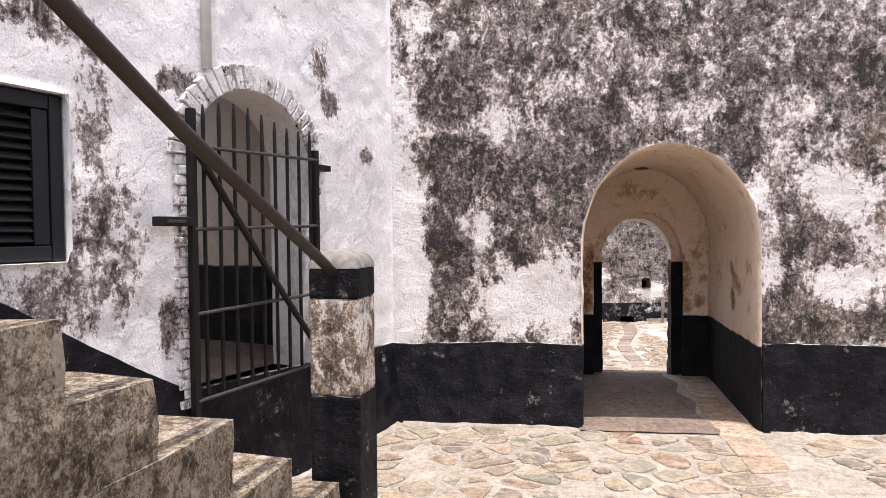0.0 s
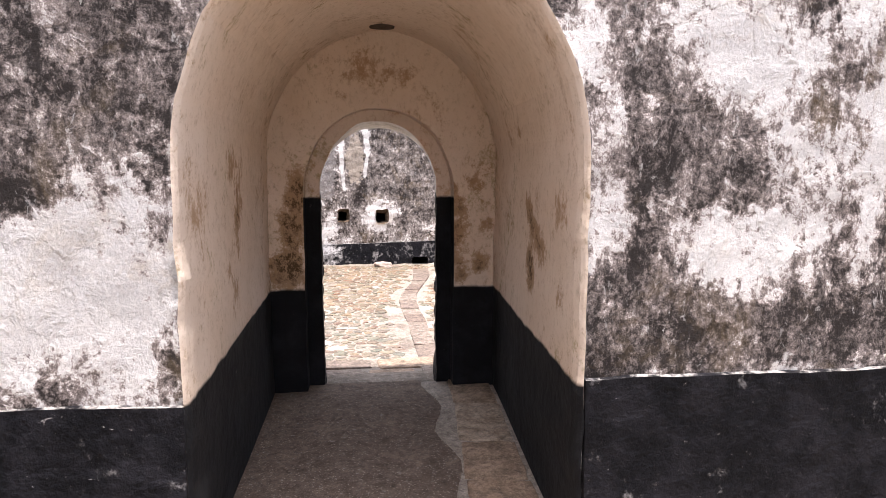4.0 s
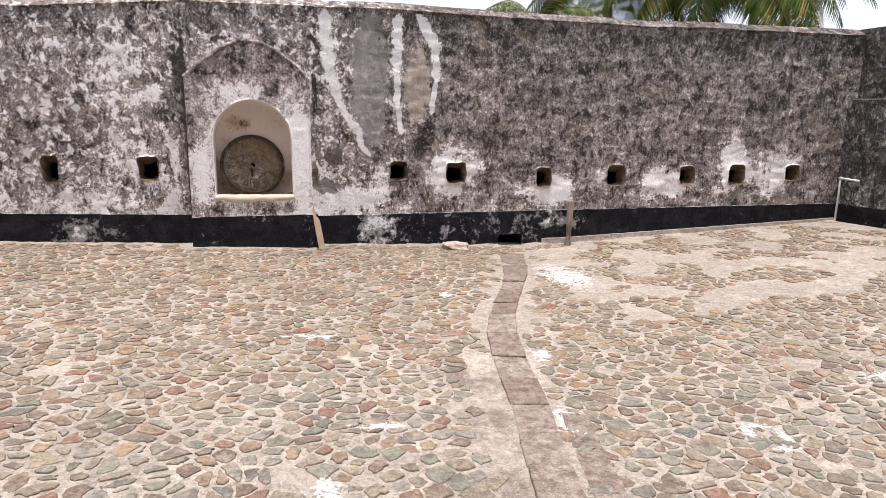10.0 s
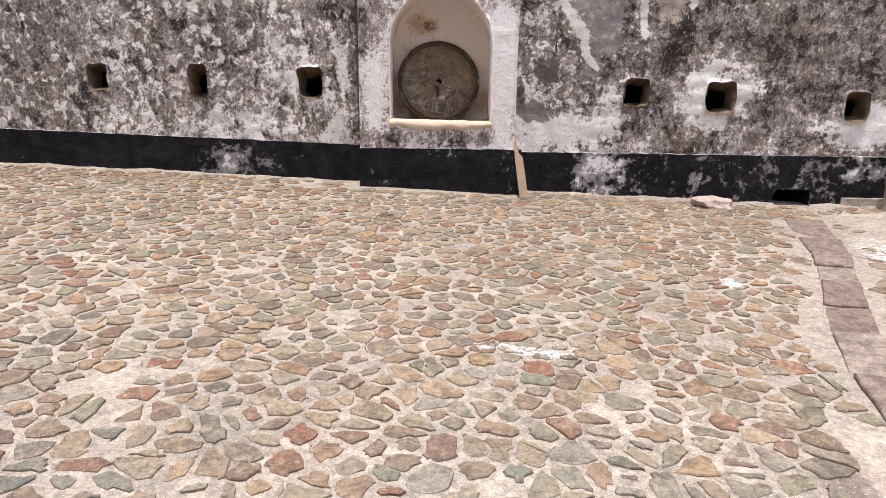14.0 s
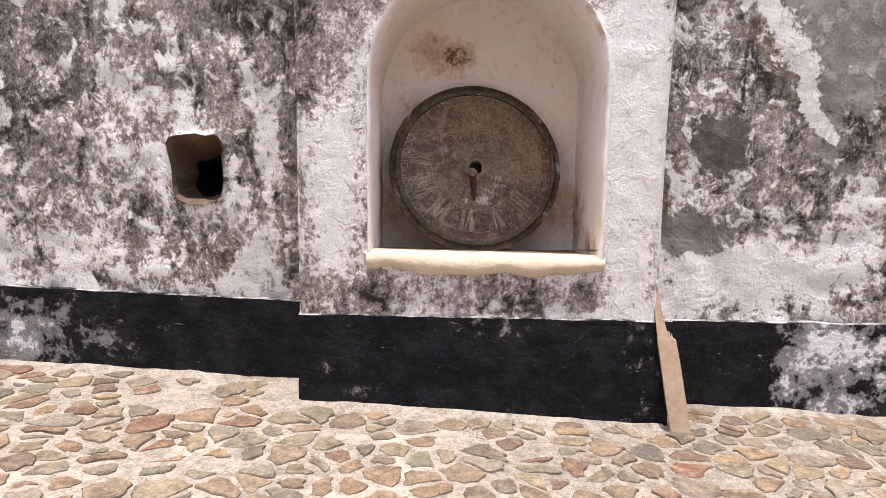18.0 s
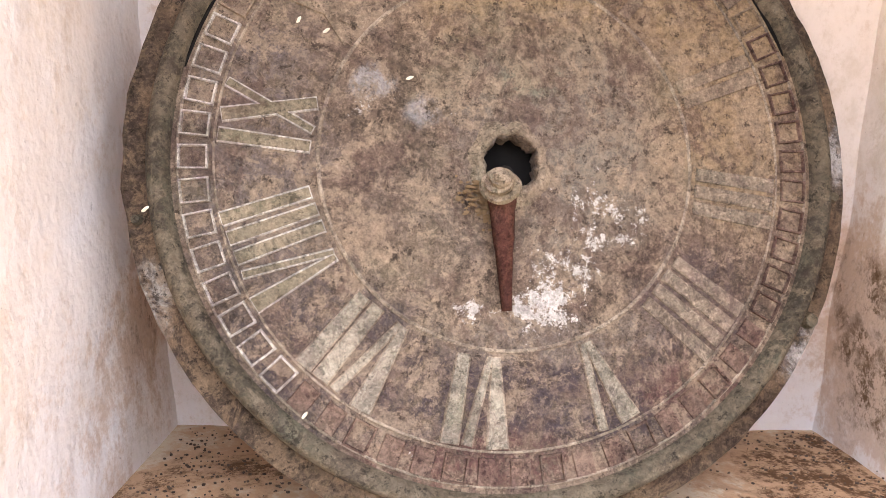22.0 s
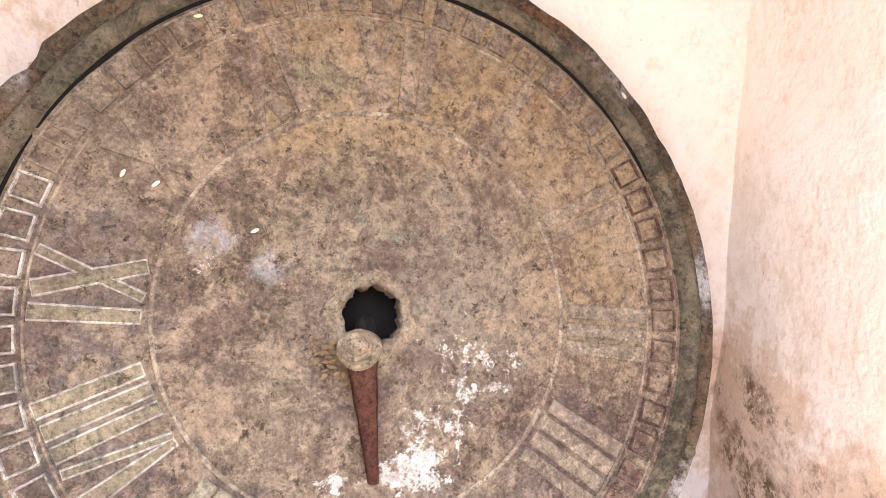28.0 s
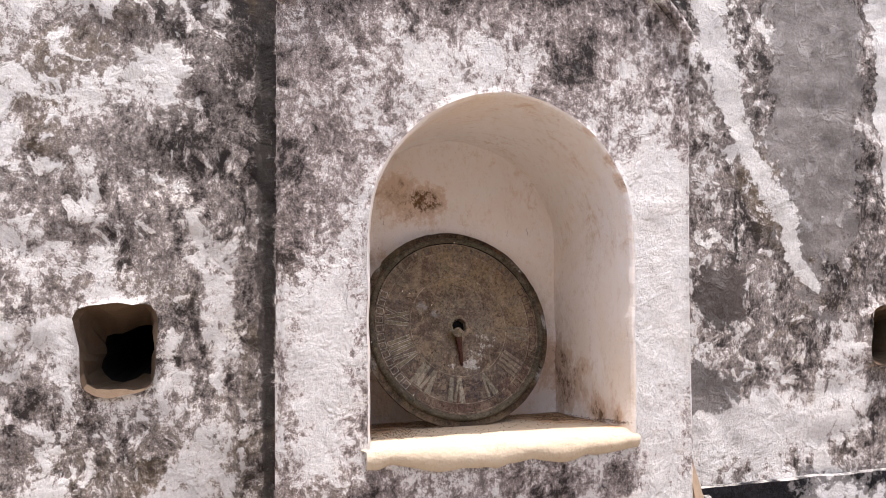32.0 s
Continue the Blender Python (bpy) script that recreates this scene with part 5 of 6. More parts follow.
def stone_geometry(cell, level, verts, faces, origin=(0, 0, 0)):
    c, pts, h, tip = cell
    z0 = level(*c)
    n, base = len(pts), len(verts)
    for f, dz in ((1.0, -0.012), (0.985, h * 0.55), (0.90, h)):
        for p in pts:
            q = c + (p - c) * f
            verts.append((q[0] - origin[0], q[1] - origin[1], z0 + dz + tip @ (q - c) * (0.5 if dz > 0 else 0) - origin[2]))
    for r in (0, 1):
        for k in range(n):
            m = (k + 1) % n
            faces.append((base + r * n + k, base + r * n + m, base + (r + 1) * n + m, base + (r + 1) * n + k))
    faces.append(tuple(base + 2 * n + k for k in range(n)))
    # dark joint round the stone, wider on one side as a painted gap shadow
    ring = len(verts)
    wide, side = 0.02 + 0.10 * ((c[0] * 37.1 + c[1] * 11.7) % 1.0) ** 2, -1.6 + 2.2 * math.sin(c[0] * 53.0 + c[1] * 29.0)
    for f, dz in ((0.985, 0.0016), (1.0, 0.0008)):
        for i, p in enumerate(pts):
            way = math.atan2(p[1] - c[1], p[0] - c[0])
            g = f + (wide * max(0.0, math.cos(way - side)) * (0.6 + 0.5 * math.sin(i * 2.3 + c[0] * 40)) if f == 1.0 else 0)
            q = c + (p - c) * g
            verts.append((q[0] - origin[0], q[1] - origin[1], level(q[0], q[1]) + dz - origin[2]))
    for k in range(n):
        m = (k + 1) % n
        faces.append((ring + k, ring + n + k, ring + n + m, ring + m))


def with_joint_dark(me, cells):
    """The last ring of faces of each stone is its dark joint with painted gap shadow."""
    me.materials.append(joint_mat)
    at = 0
    for cell in cells:
        n = len(cell[1])
        for k in range(2 * n + 1, 3 * n + 1):
            me.polygons[at + k].material_index = 1
        at += 3 * n + 1


def pave(cells, level, near, material, parent, most=300):
    """The stones in the stretch 'near' become parts of their own, the rest one joined part."""
    verts, faces, rest, count = [], [], [], 0
    for cell in cells:
        if near(*cell[0]) and count < most:
            v, f = [], []
            c = cell[0]
            o = (c[0], c[1], level(*c))
            stone_geometry(cell, level, v, f, o)
            me = bpy.data.meshes.new("stone")
            me.from_pydata(v, [], f)
            me.materials.append(material)
            with_joint_dark(me, [cell])
            ob = new("stone", me)
            ob.parent = parent
            ob.location = o
            count += 1
        else:
            stone_geometry(cell, level, verts, faces)
            rest.append(cell)
    me = bpy.data.meshes.new("stones")
    me.from_pydata(verts, [], faces)
    me.materials.append(material)
    with_joint_dark(me, rest)
    ob = new("stones", me)
    ob.parent = parent
    tagged(ob, kind="stuff")


def ground_sheet(name, x0, x1, y0, y1, step, level, inside, material):
    nx, ny = int((x1 - x0) / step) + 1, int((y1 - y0) / step) + 1
    verts = [(x0 + i * step, y0 + j * step, level(x0 + i * step, y0 + j * step)) for j in range(ny) for i in range(nx)]
    faces = [(j * nx + i, j * nx + i + 1, (j + 1) * nx + i + 1, (j + 1) * nx + i) for j in range(ny - 1) for i in range(nx - 1) if inside(x0 + (i + 0.5) * step, y0 + (j + 0.5) * step)]
    me = bpy.data.meshes.new(name)
    me.from_pydata(verts, [], faces)
    me.materials.append(material)
    me.shade_smooth()
    return tagged(new(name, me), kind="structure")


def slab(parent, corners, level, lift, material, seed=0, name="slab", thick=0.09):
    """One flat paving slab with worn edges from four corners in plan."""
    rng = random.Random(seed)
    bm = bmesh.new()
    c = Vector((sum(p[0] for p in corners) / 4, sum(p[1] for p in corners) / 4, 0))
    edge = []
    for k in range(4):
        p, q = Vector((*corners[k], 0)), Vector((*corners[(k + 1) % 4], 0))
        for i in range(4):
            e = p.lerp(q, (i + (0.12 if i == 0 else 0)) / 4)
            e += (c - e).normalized() * (0.006 + rng.uniform(0, 0.012))
            edge.append(e)
    tilt = (rng.uniform(-0.02, 0.02), rng.uniform(-0.02, 0.02))
    rings = []
    for f, dz in ((1.0, -thick), (1.0, lift - 0.008), (0.965, lift)):
        rings.append([bm.verts.new((c.x + (e.x - c.x) * f, c.y + (e.y - c.y) * f, level(c.x, c.y) + dz + (tilt[0] * (e.x - c.x) + tilt[1] * (e.y - c.y)))) for e in edge])
    n = len(edge)
    for a, b in zip(rings, rings[1:]):
        for k in range(n):
            bm.faces.new((a[k], a[(k + 1) % n], b[(k + 1) % n], b[k]))
    bm.faces.new(rings[-1])
    return part(name, bm, material, parent)


tagged(part("ground", box(-900, 900, -900, 900, -2.2, -1.75), soil_mat), kind="structure")
line_a = lambda x, y: y + 0.14 + 0.0822 * x  # < 0 in front of the south wall
line_b = lambda x, y: y - 14.57 - 0.1157 * x  # < 0 in front of the north wall
strip_a = lambda x, y: 0.30 < x - 0.13 * y < 0.80 and y > -1.6
pav_a = ground_sheet("pavement_south", -9.0, 9.4, -13.2, 0.4, 0.2, ground_a, lambda x, y: True, mortar_mat)
cells = stone_cells(-6.0, 8.8, -8.5, 0.0, 0.29, lambda x, y: line_a(x, y) < -0.06 and not (-0.9 < x < 0.5 and y > -0.30) and not (0.20 < x + 0.13 * y + 0.05 < 0.95 and y > -1.9) and noise.noise((x * 0.8, y * 0.8, 2)) > -0.55, 5, 1.3, 0.75)
pave(cells, ground_a, lambda x, y: -2.4 < x < 3.2 and y > -2.6, flag_mat, pav_a, 160)
DRAIN_ROWS = [[2.56, 13.95, 3.0, 13.98], [2.42, 13.1, 2.86, 13.12], [2.33, 12.5, 2.71, 12.5], [2.21, 12.05, 2.55, 12.03], [2.08, 11.6, 2.41, 11.6], [1.86, 10.94, 2.2, 10.95], [1.69, 10.38, 2.04, 10.4], [1.54, 9.72, 1.89, 9.65], [1.48, 9.05, 1.83, 8.98], [1.44, 8.5, 1.79, 8.45], [1.42, 7.93, 1.76, 7.92], [1.36, 7.43, 1.69, 7.42], [1.31, 6.95, 1.64, 6.94], [1.27, 6.45, 1.6, 6.44], [1.2, 5.7, 1.55, 5.7], [1.13, 5.0, 1.48, 5.0]]
on_drain = lambda x, y: any(min(a[1], b[1]) - 0.02 < y < max(a[1], b[1]) + 0.02 and min(a[0], b[0]) - 0.05 < x < max(a[2], b[2]) + 0.05 for a, b in zip(DRAIN_ROWS, DRAIN_ROWS[1:]))
pav_b = ground_sheet("pavement_north", -10.2, 11.4, 4.4, 16.2, 0.2, ground_b, lambda x, y: line_b(x, y) < 0.3, mortar_b_mat)
cells = stone_cells(-9.0, 10.0, 4.7, 15.8, 0.152, lambda x, y: line_b(x, y) < (-0.42 if -2.8 < x < -0.4 else -0.10) and not on_drain(x, y) and not (y < 9.2 and 1.06 + 0.03 * (y - 6) < x < 1.4 and noise.noise((x, y * 0.8, 4)) > -0.25) and noise.noise((x * 1.1, y * 1.1, 7)) > -0.58 and not (x > 3.0 and y > 9.5 + 0.2 * x and noise.noise((x * 1.3, y * 1.3, 11)) < -0.02), 9, 1.42, 0.8)
pave(cells, ground_b, lambda x, y: -2.8 < x < 0.2 and 10.2 < y < 13.8, stone_mat, pav_b, 300)

# ---- passage floor, landing and steps down to the lower court ----
floor_p = tagged(new("floor_passage"), kind="structure")
level_a = lambda x, y: -0.045
bm = bmesh.new()
rows = []
for j in range(19):
    v = -0.16 + 2.62 * j / 18
    rows.append([bm.verts.new((-0.86 + (1.28 + 0.05 * math.sin(j)) * i / 14, v, -0.032 + 0.006 * noise.noise((i * 0.4, j * 0.4, 6)))) for i in range(15)])
for a, b in zip(rows, rows[1:]):
    for i in range(14):
        bm.faces.new((a[i], a[i + 1], b[i + 1], b[i]))
ob = part("screed", bm, screed_mat, floor_p, smooth=True)
ob.matrix_world = A
tagged(part("floor_threshold", box(-0.86, 0.98, 0.0, 2.46, -0.2, -0.046), concrete_mat), kind="structure").matrix_world = A
ob = tagged(part("landing", box(-1.6, 1.8, 2.44, 3.62, -1.5, -0.205, 0.02), landing_mat), kind="structure")
ob.matrix_world = A
tagged(part("floor_step", box(-0.52, 0.66, 2.44, 2.97, -0.21, -0.12, 0.015), landing_mat), kind="structure").matrix_world = A
for i, (u0, u1, v0, v1) in enumerate(((-0.50, -0.06, 3.0, 3.30), (-0.02, 0.42, 2.99, 3.26), (0.46, 0.98, 3.0, 3.34), (-0.48, 0.02, 3.34, 3.60), (0.06, 0.86, 3.30, 3.60), (0.9, 1.4, 3.38, 3.60), (-0.95, -0.54, 3.05, 3.55))):
    at = [A @ Vector((u, v, 0)) for u, v in ((u0, v0), (u1, v0), (u1, v1), (u0, v1))]
    slab(floor_p, [(q.x, q.y) for q in at], lambda x, y: -0.205, 0.014, slab_a_mat if i % 3 == 1 else slab_mat, i + 80, thick=0.03)
stair = thing("entrance_steps", A, "worn pale stone steps from the passage down to the court", "steps")
for i in range(4):
    part("step", box(-1.6, 1.8, 3.62 + 0.27 * i + 0.003, 3.62 + 0.27 * (i + 1), -1.6, -0.36 - 0.15 * i, 0.02), landing_mat, stair)
LA = [[0.79, 2.3, 1.13, 2.26], [0.72, 1.75, 1.06, 1.68], [0.6, 1.1, 0.96, 1.02], [0.51, 0.6, 0.88, 0.52], [0.43, 0.06, 0.81, -0.03], [0.37, -0.5, 0.73, -0.53], [0.33, -0.95, 0.68, -0.91], [0.29, -1.32, 0.66, -1.27]]
for i, (a, b) in enumerate(zip(LA, LA[1:])):
    slab(floor_p, ((a[0], a[1]), (a[2], a[3]), (b[2], b[3]), (b[0], b[1])), level_a, 0.012, slab_a_mat, i)
walkway = thing("drain_covers", Matrix(), "row of uneven weathered stone slabs covering a drain across the court", "drain")
for i, (a, b) in enumerate(zip(DRAIN_ROWS, DRAIN_ROWS[1:])):
    slab(walkway, ((a[0], a[1]), (a[2], a[3]), (b[2], b[3]), (b[0], b[1])), ground_b, 0.012 + 0.022 * ((i * 7) % 5) / 4, slab_mat, i + 30)
SIDE = [[1.80, 7.80, 2.02, 7.76], [1.72, 7.2, 1.96, 7.18], [1.66, 6.65, 1.9, 6.6], [1.6, 6.0, 1.84, 5.98]]
for i, (a, b) in enumerate(zip(SIDE, SIDE[1:])):
    slab(walkway, ((a[0], a[1]), (a[2], a[3]), (b[2], b[3]), (b[0], b[1])), ground_b, 0.008, slab_mat, i + 60)


# ---- crumbled dirt along the foot of the walls ----
def fillet(u0, length, out, wide, high, seed, material, placing, level):
    bm = bmesh.new()
    rows = []
    n = int(length / 0.05)
    for i in range(n + 1):
        x = length * i / n
        w = wide * (0.55 + 0.9 * max(0.0, noise.noise((x * 1.3, seed, 0)) + 0.3) + 0.35 * noise.noise((x * 7, seed, 1)))
        h = high * (0.6 + 0.8 * noise.noise((x * 2.1, seed, 3)) + 0.4 * noise.noise((x * 9, seed, 5)))
        rows.append([bm.verts.new((u0 + x, out - v * max(w, 0.012), level(*(placing @ Vector((u0 + x, out, 0)))[:2]) + max(z * h, -0.03))) for v, z in ((-0.3, 1.0), (0.25, 0.8), (0.6, 0.35), (1.0, -0.25))])
    for a, b in zip(rows, rows[1:]):
        for k in range(3):
            bm.faces.new((a[k], a[k + 1], b[k + 1], b[k]))
    bmesh.ops.recalc_face_normals(bm, faces=bm.faces[:])
    ob = tagged(part("trim", bm, material, smooth=True), kind="structure")
    ob.matrix_world = placing
    return ob


fillet(-2.6, 1.72, -0.075, 0.07, 0.035, 1.0, mortar_mat, A, ground_a)
fillet(0.9, 6.0, -0.045, 0.06, 0.03, 2.0, mortar_mat, A, ground_a)
fillet(-2.6, 2.5, -0.10, 0.08, 0.04, 3.0, mortar_mat, G, ground_a)
fillet(-9.5, 6.85, -0.03, 0.07, 0.03, 4.0, mortar_b_mat, B, ground_b)
fillet(-2.6, 2.0, -0.34, 0.05, 0.02, 5.0, mortar_b_mat, B, ground_b)
fillet(-0.55, 3.3, -0.035, 0.06, 0.03, 6.0, mortar_b_mat, B, ground_b)
fillet(3.2, 7.1, -0.035, 0.08, 0.035, 7.0, mortar_b_mat, B, ground_b)

# ---- the old clock dial in the niche ----
cn = Vector((0.2275, -0.917, 0.327)).normalized()
cr = Vector((0.9707, 0.2403, 0.0)).normalized()
cu = cn.cross(cr)
CLOCK = Matrix.Translation((-1.672, 14.76, 0.371)) @ Matrix((cr, cu, cn)).transposed().to_4x4()
clock = thing("clock_dial", CLOCK, "large corroded bronze clock dial with Roman numerals leaning in the niche", "clock")


def turned_ring(profile, n=120, wob=None):
    """A ring spun round the dial's axis; profile: (radius, height) from the inside outwards."""
    bm = bmesh.new()
    rings = []
    for i in range(n):
        a = 2 * math.pi * i / n
        row = []
        for k, (r, h) in enumerate(profile):
            rr, hh = (r, h) if wob is None else wob(a, k, r, h)
            row.append(bm.verts.new((rr * math.cos(a), rr * math.sin(a), hh)))
        rings.append(row)
    for i in range(n):
        a, b = rings[i], rings[(i + 1) % n]
        for k in range(len(profile) - 1):
            bm.faces.new((a[k], b[k], b[k + 1], a[k + 1]))
    bmesh.ops.recalc_face_normals(bm, faces=bm.faces[:])
    return bm


def flange_wob(a, k, r, h):
    if k in (2, 3):
        chip = 0.012 * max(0.0, noise.noise((a * 4.0, 3.0, 0)) - 0.32) + 0.004 * noise.noise((a * 12, 0, 1))
        gap = 0.007 if abs((a - 2.42 + math.pi) % (2 * math.pi) - math.pi) < 0.03 else 0.0
        r = r - chip - gap
    return r, h + 0.004 * noise.noise((a * 3, k, 5))


part("flange", turned_ring([(0.46, -0.028), (0.49, -0.006), (0.541, -0.008), (0.542, -0.020), (0.46, -0.034)], 180, flange_wob), flange_mat, clock, "thin corroded outer rim, chipped and scraped", smooth=False)
# black ring laid in the rim's inner crease as its shadow line
part("crevice", turned_ring([(0.4712, 0.002), (0.4722, 0.0072), (0.4752, 0.0074), (0.478, 0.002)], 120, lambda a, k, r, h: (r - 0.003 * max(0.0, noise.noise((a * 5, 0, 2))) * (k < 2), h - 0.010 * (1 - max(0.0, min(1.0, 2.2 * math.sin(a - 0.1) + 1.2 * noise.noise((a * 6, 0, 7))))))), hollow_black_mat, clock, "dark line along the ring, its shaded crease painted black", smooth=True)
part("rim", turned_ring([(0.473, -0.004), (0.476, 0.012), (0.483, 0.021), (0.492, 0.024), (0.500, 0.020), (0.505, 0.010), (0.506, -0.006)], 140), rim_mat, clock, smooth=True)
bm = bmesh.new()
N = 120
radii = [0.040, 0.045, 0.060, 0.09, 0.13, 0.18, 0.23, 0.28, 0.33, 0.38, 0.43, 0.476]
rings = []
for j, r in enumerate(radii):
    row = []
    for i in range(N):
        a = 2 * math.pi * i / N
        rr = r + (0.007 * noise.noise((a * 3.2, 0, 4)) + 0.003 * noise.noise((a * 9, 0, 4)) if j < 2 else 0)
        x, y = rr * math.cos(a), rr * math.sin(a) - (0.006 if j < 3 else 0)
        z = 0.004 + 0.0025 * noise.noise((x * 9, y * 9, 0)) + (0.006 if j == 1 else 0.002 if j == 0 else 0)
        row.append(bm.verts.new((x, y, z)))
    rings.append(row)
for a, b in zip(rings, rings[1:]):
    for i in range(N):
        bm.faces.new((a[i], a[(i + 1) % N], b[(i + 1) % N], b[i]))
low = [bm.verts.new((v.co.x, v.co.y, -0.03)) for v in rings[0]]
for i in range(N):
    bm.faces.new((low[i], low[(i + 1) % N], rings[0][(i + 1) % N], rings[0][i]))
bmesh.ops.recalc_face_normals(bm, faces=bm.faces[:])
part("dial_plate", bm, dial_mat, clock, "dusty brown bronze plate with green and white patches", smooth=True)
for r, w, h in ((0.277, 0.0035, 0.0055), (0.418, 0.0022, 0.005), (0.466, 0.0022, 0.005)):
    part("circle_line", turned_ring([(r - w, 0.002), (r - w * 0.6, h + 0.001), (r + w * 0.6, h + 0.001), (r + w, 0.002)], 120), worn_relief_mat, clock, smooth=True)


def bar2d(bm, p, q, w0, w1, h):
    """A raised stroke from p to q on the dial, with bevelled flanks."""
    p, q = Vector(p), Vector(q)
    n = Vector((-(q - p).y, (q - p).x)).normalized()
    lo = [p + n * w0, q + n * w1, q - n * w1, p - n * w0]
    c = (p + q) / 2
    a = [bm.verts.new((v.x, v.y, 0.002)) for v in lo]
    b = [bm.verts.new((c.x + (v.x - c.x) * 0.985 - (n.x * 0.0016 if (v - c).dot(n) > 0 else -n.x * 0.0016), c.y + (v.y - c.y) * 0.985 - (n.y * 0.0016 if (v - c).dot(n) > 0 else -n.y * 0.0016), h)) for v in lo]
    for i in range(4):
        bm.faces.new((a[i], a[(i + 1) % 4], b[(i + 1) % 4], b[i]))
    bm.faces.new(b)


def outlined(bm, p, q, w0, w1, h):
    """A stroke shown as one raised frame of thin lines along its edges."""
    p, q = Vector(p), Vector(q)
    d = (q - p).normalized()
    n = Vector((-d.y, d.x))
    t = 0.0023
    def ring(out, z):
        e = d * out
        return [bm.verts.new((c.x, c.y, z)) for c in (p - e + n * (w0 + out), q + e + n * (w1 + out), q + e - n * (w1 + out), p - e - n * (w0 + out))]
    loops = [ring(t, 0.002), ring(t * 0.5, h), ring(-t * 0.5, h), ring(-t, 0.002)]
    for a, b in zip(loops, loops[1:]):
        for i in range(4):
            bm.faces.new((a[i], a[(i + 1) % 4], b[(i + 1) % 4], b[i]))
    bmesh.ops.recalc_face_normals(bm, faces=bm.faces[:])


NUMERALS = ("XII", "I", "II", "III", "IIII", "V", "VI", "VII", "VIII", "IX", "X", "XI")
WIDTH = {"I": 0.0255, "V": 0.060, "X": 0.064}
for i, text in enumerate(NUMERALS):
    a = radians(80 - 30 * i)
    total = sum(WIDTH[c] for c in text)
    at = -total / 2
    r0, r1 = 0.286, 0.412
    bold = i in (5, 6, 7)
    edge_of, top_of = (relief_mat, band_mat) if i in (8, 9) else (worn_relief_mat, fill_mat) if bold else (worn_relief_mat, worn_relief_mat) if i in (3, 4) else (faint_mat, dial_mat)

    def place(t, r):
        """t along the reading direction, r from the centre."""
        return (r * math.cos(a) + t * math.sin(a), r * math.sin(a) - t * math.cos(a))
    strokes = []
    for c in text:
        w = WIDTH[c]
        m = at + w / 2
        if c == "I":
            strokes.append((m, m * 1.12, 0.0072, 0.0086))
        elif c == "V":
            strokes += [(m - 0.003, m * 1.1 - 0.022, 0.004, 0.0105), (m + 0.004, m * 1.1 + 0.023, 0.0028, 0.0042)]
        else:
            strokes += [(m + 0.019, m * 1.1 - 0.022, 0.0075, 0.0085), (m - 0.021, m * 1.1 + 0.026, 0.0042, 0.0052)]
        at += w
    numeral = None
    for n, (t0, t1, w0, w1) in enumerate(strokes):
        if bold:
            w0, w1 = w0 * 1.15, w1 * 1.35
        low, high = 0.0068 + 0.0001 * n, 0.0078 + 0.0001 * n
        if i in (0, 1, 2, 10, 11):
            low, high = 0.0062 + 0.0001 * n, 0.0060
        bm = bmesh.new()
        bar2d(bm, place(t0, r0 - 0.001), place(t1, r1 + 0.001), w0 + 0.0036, w1 + 0.0036, low)
        edge = part("numeral" if numeral is None else "stroke", bm, edge_of, clock if numeral is None else numeral, "worn raised Roman numeral " + text if numeral is None else "")
        numeral = numeral or edge
        bm = bmesh.new()
        bar2d(bm, place(t0, r0), place(t1, r1), w0 + 0.0014, w1 + 0.0014, high)
        part("stroke_face", bm, top_of, numeral)
bm = bmesh.new()
outlined(bm, (0.0, -0.0185), (0.0, 0.0185), 0.0158, 0.0158, 0.0085)
mark = mesh_of(bm, "minute_mark")
pale_mark, rust_mark = mark.copy(), mark.copy()
bm = bmesh.new()
bar2d(bm, (0.0, -0.019), (0.0, 0.019), 0.0155, 0.0155, 0.0070)
pad = mesh_of(bm, "minute_mark")
rust_pad = pad.copy()
for i in range(60):
    deg = (5.4 + 6 * i) % 360
    if 150 < deg < 222:
        mesh, mat_of = pale_mark, relief_mat
    elif 222 <= deg < 330:
        mesh, mat_of = (rust_pad, purple_mat) if i % 3 else (rust_mark, worn_relief_mat)
    elif deg >= 330 or deg < 25:
        mesh, mat_of = rust_mark, purple_mat
    else:
        mesh, mat_of = (pad, dial_mat) if i % 4 else (mark, faint_mat)
    ob = part("minute_mark", mesh, mat_of, clock)
    a = radians(deg)
    ob.matrix_local = Matrix.Translation((0.445 * math.cos(a), 0.445 * math.sin(a), 0)) @ Matrix.Rotation(a - math.pi / 2, 4, "Z")

# added disc that blocks light from behind, so the spindle hole stays dark
bm = bmesh.new()
bmesh.ops.create_circle(bm, cap_ends=True, segments=32, radius=0.075, matrix=Matrix.Translation((0, 0, -0.031)))
part("backing", bm, hollow_black_mat, clock, "black disc added to keep the spindle hole dark")

# the spindle with its rusted stump of a hand
bm = bmesh.new()
prof = [(0.024, 0.0), (0.035, 0.012), (0.037, 0.022), (0.034, 0.030), (0.025, 0.031), (0.026, 0.036), (0.028, 0.043), (0.025, 0.049), (0.018, 0.050), (0.019, 0.058), (0.017, 0.063), (0.010, 0.064), (0.010, 0.071), (0.0, 0.074)]
rings = [[bm.verts.new((r * math.cos(a) * (1 + 0.10 * math.sin(a * 2 + j)) + 0.002 * math.sin(j * 1.7), r * math.sin(a) + 0.002 * math.cos(j * 1.3), h)) for a in [2 * math.pi * k / 26 for k in range(26)]] for j, (r, h) in enumerate(prof[:-1])]
tip = bm.verts.new((0, 0, prof[-1][1]))
for a, b in zip(rings, rings[1:]):
    for k in range(26):
        bm.faces.new((a[k], a[(k + 1) % 26], b[(k + 1) % 26], b[k]))
for k in range(26):
    bm.faces.new((rings[-1][k], rings[-1][(k + 1) % 26], tip))
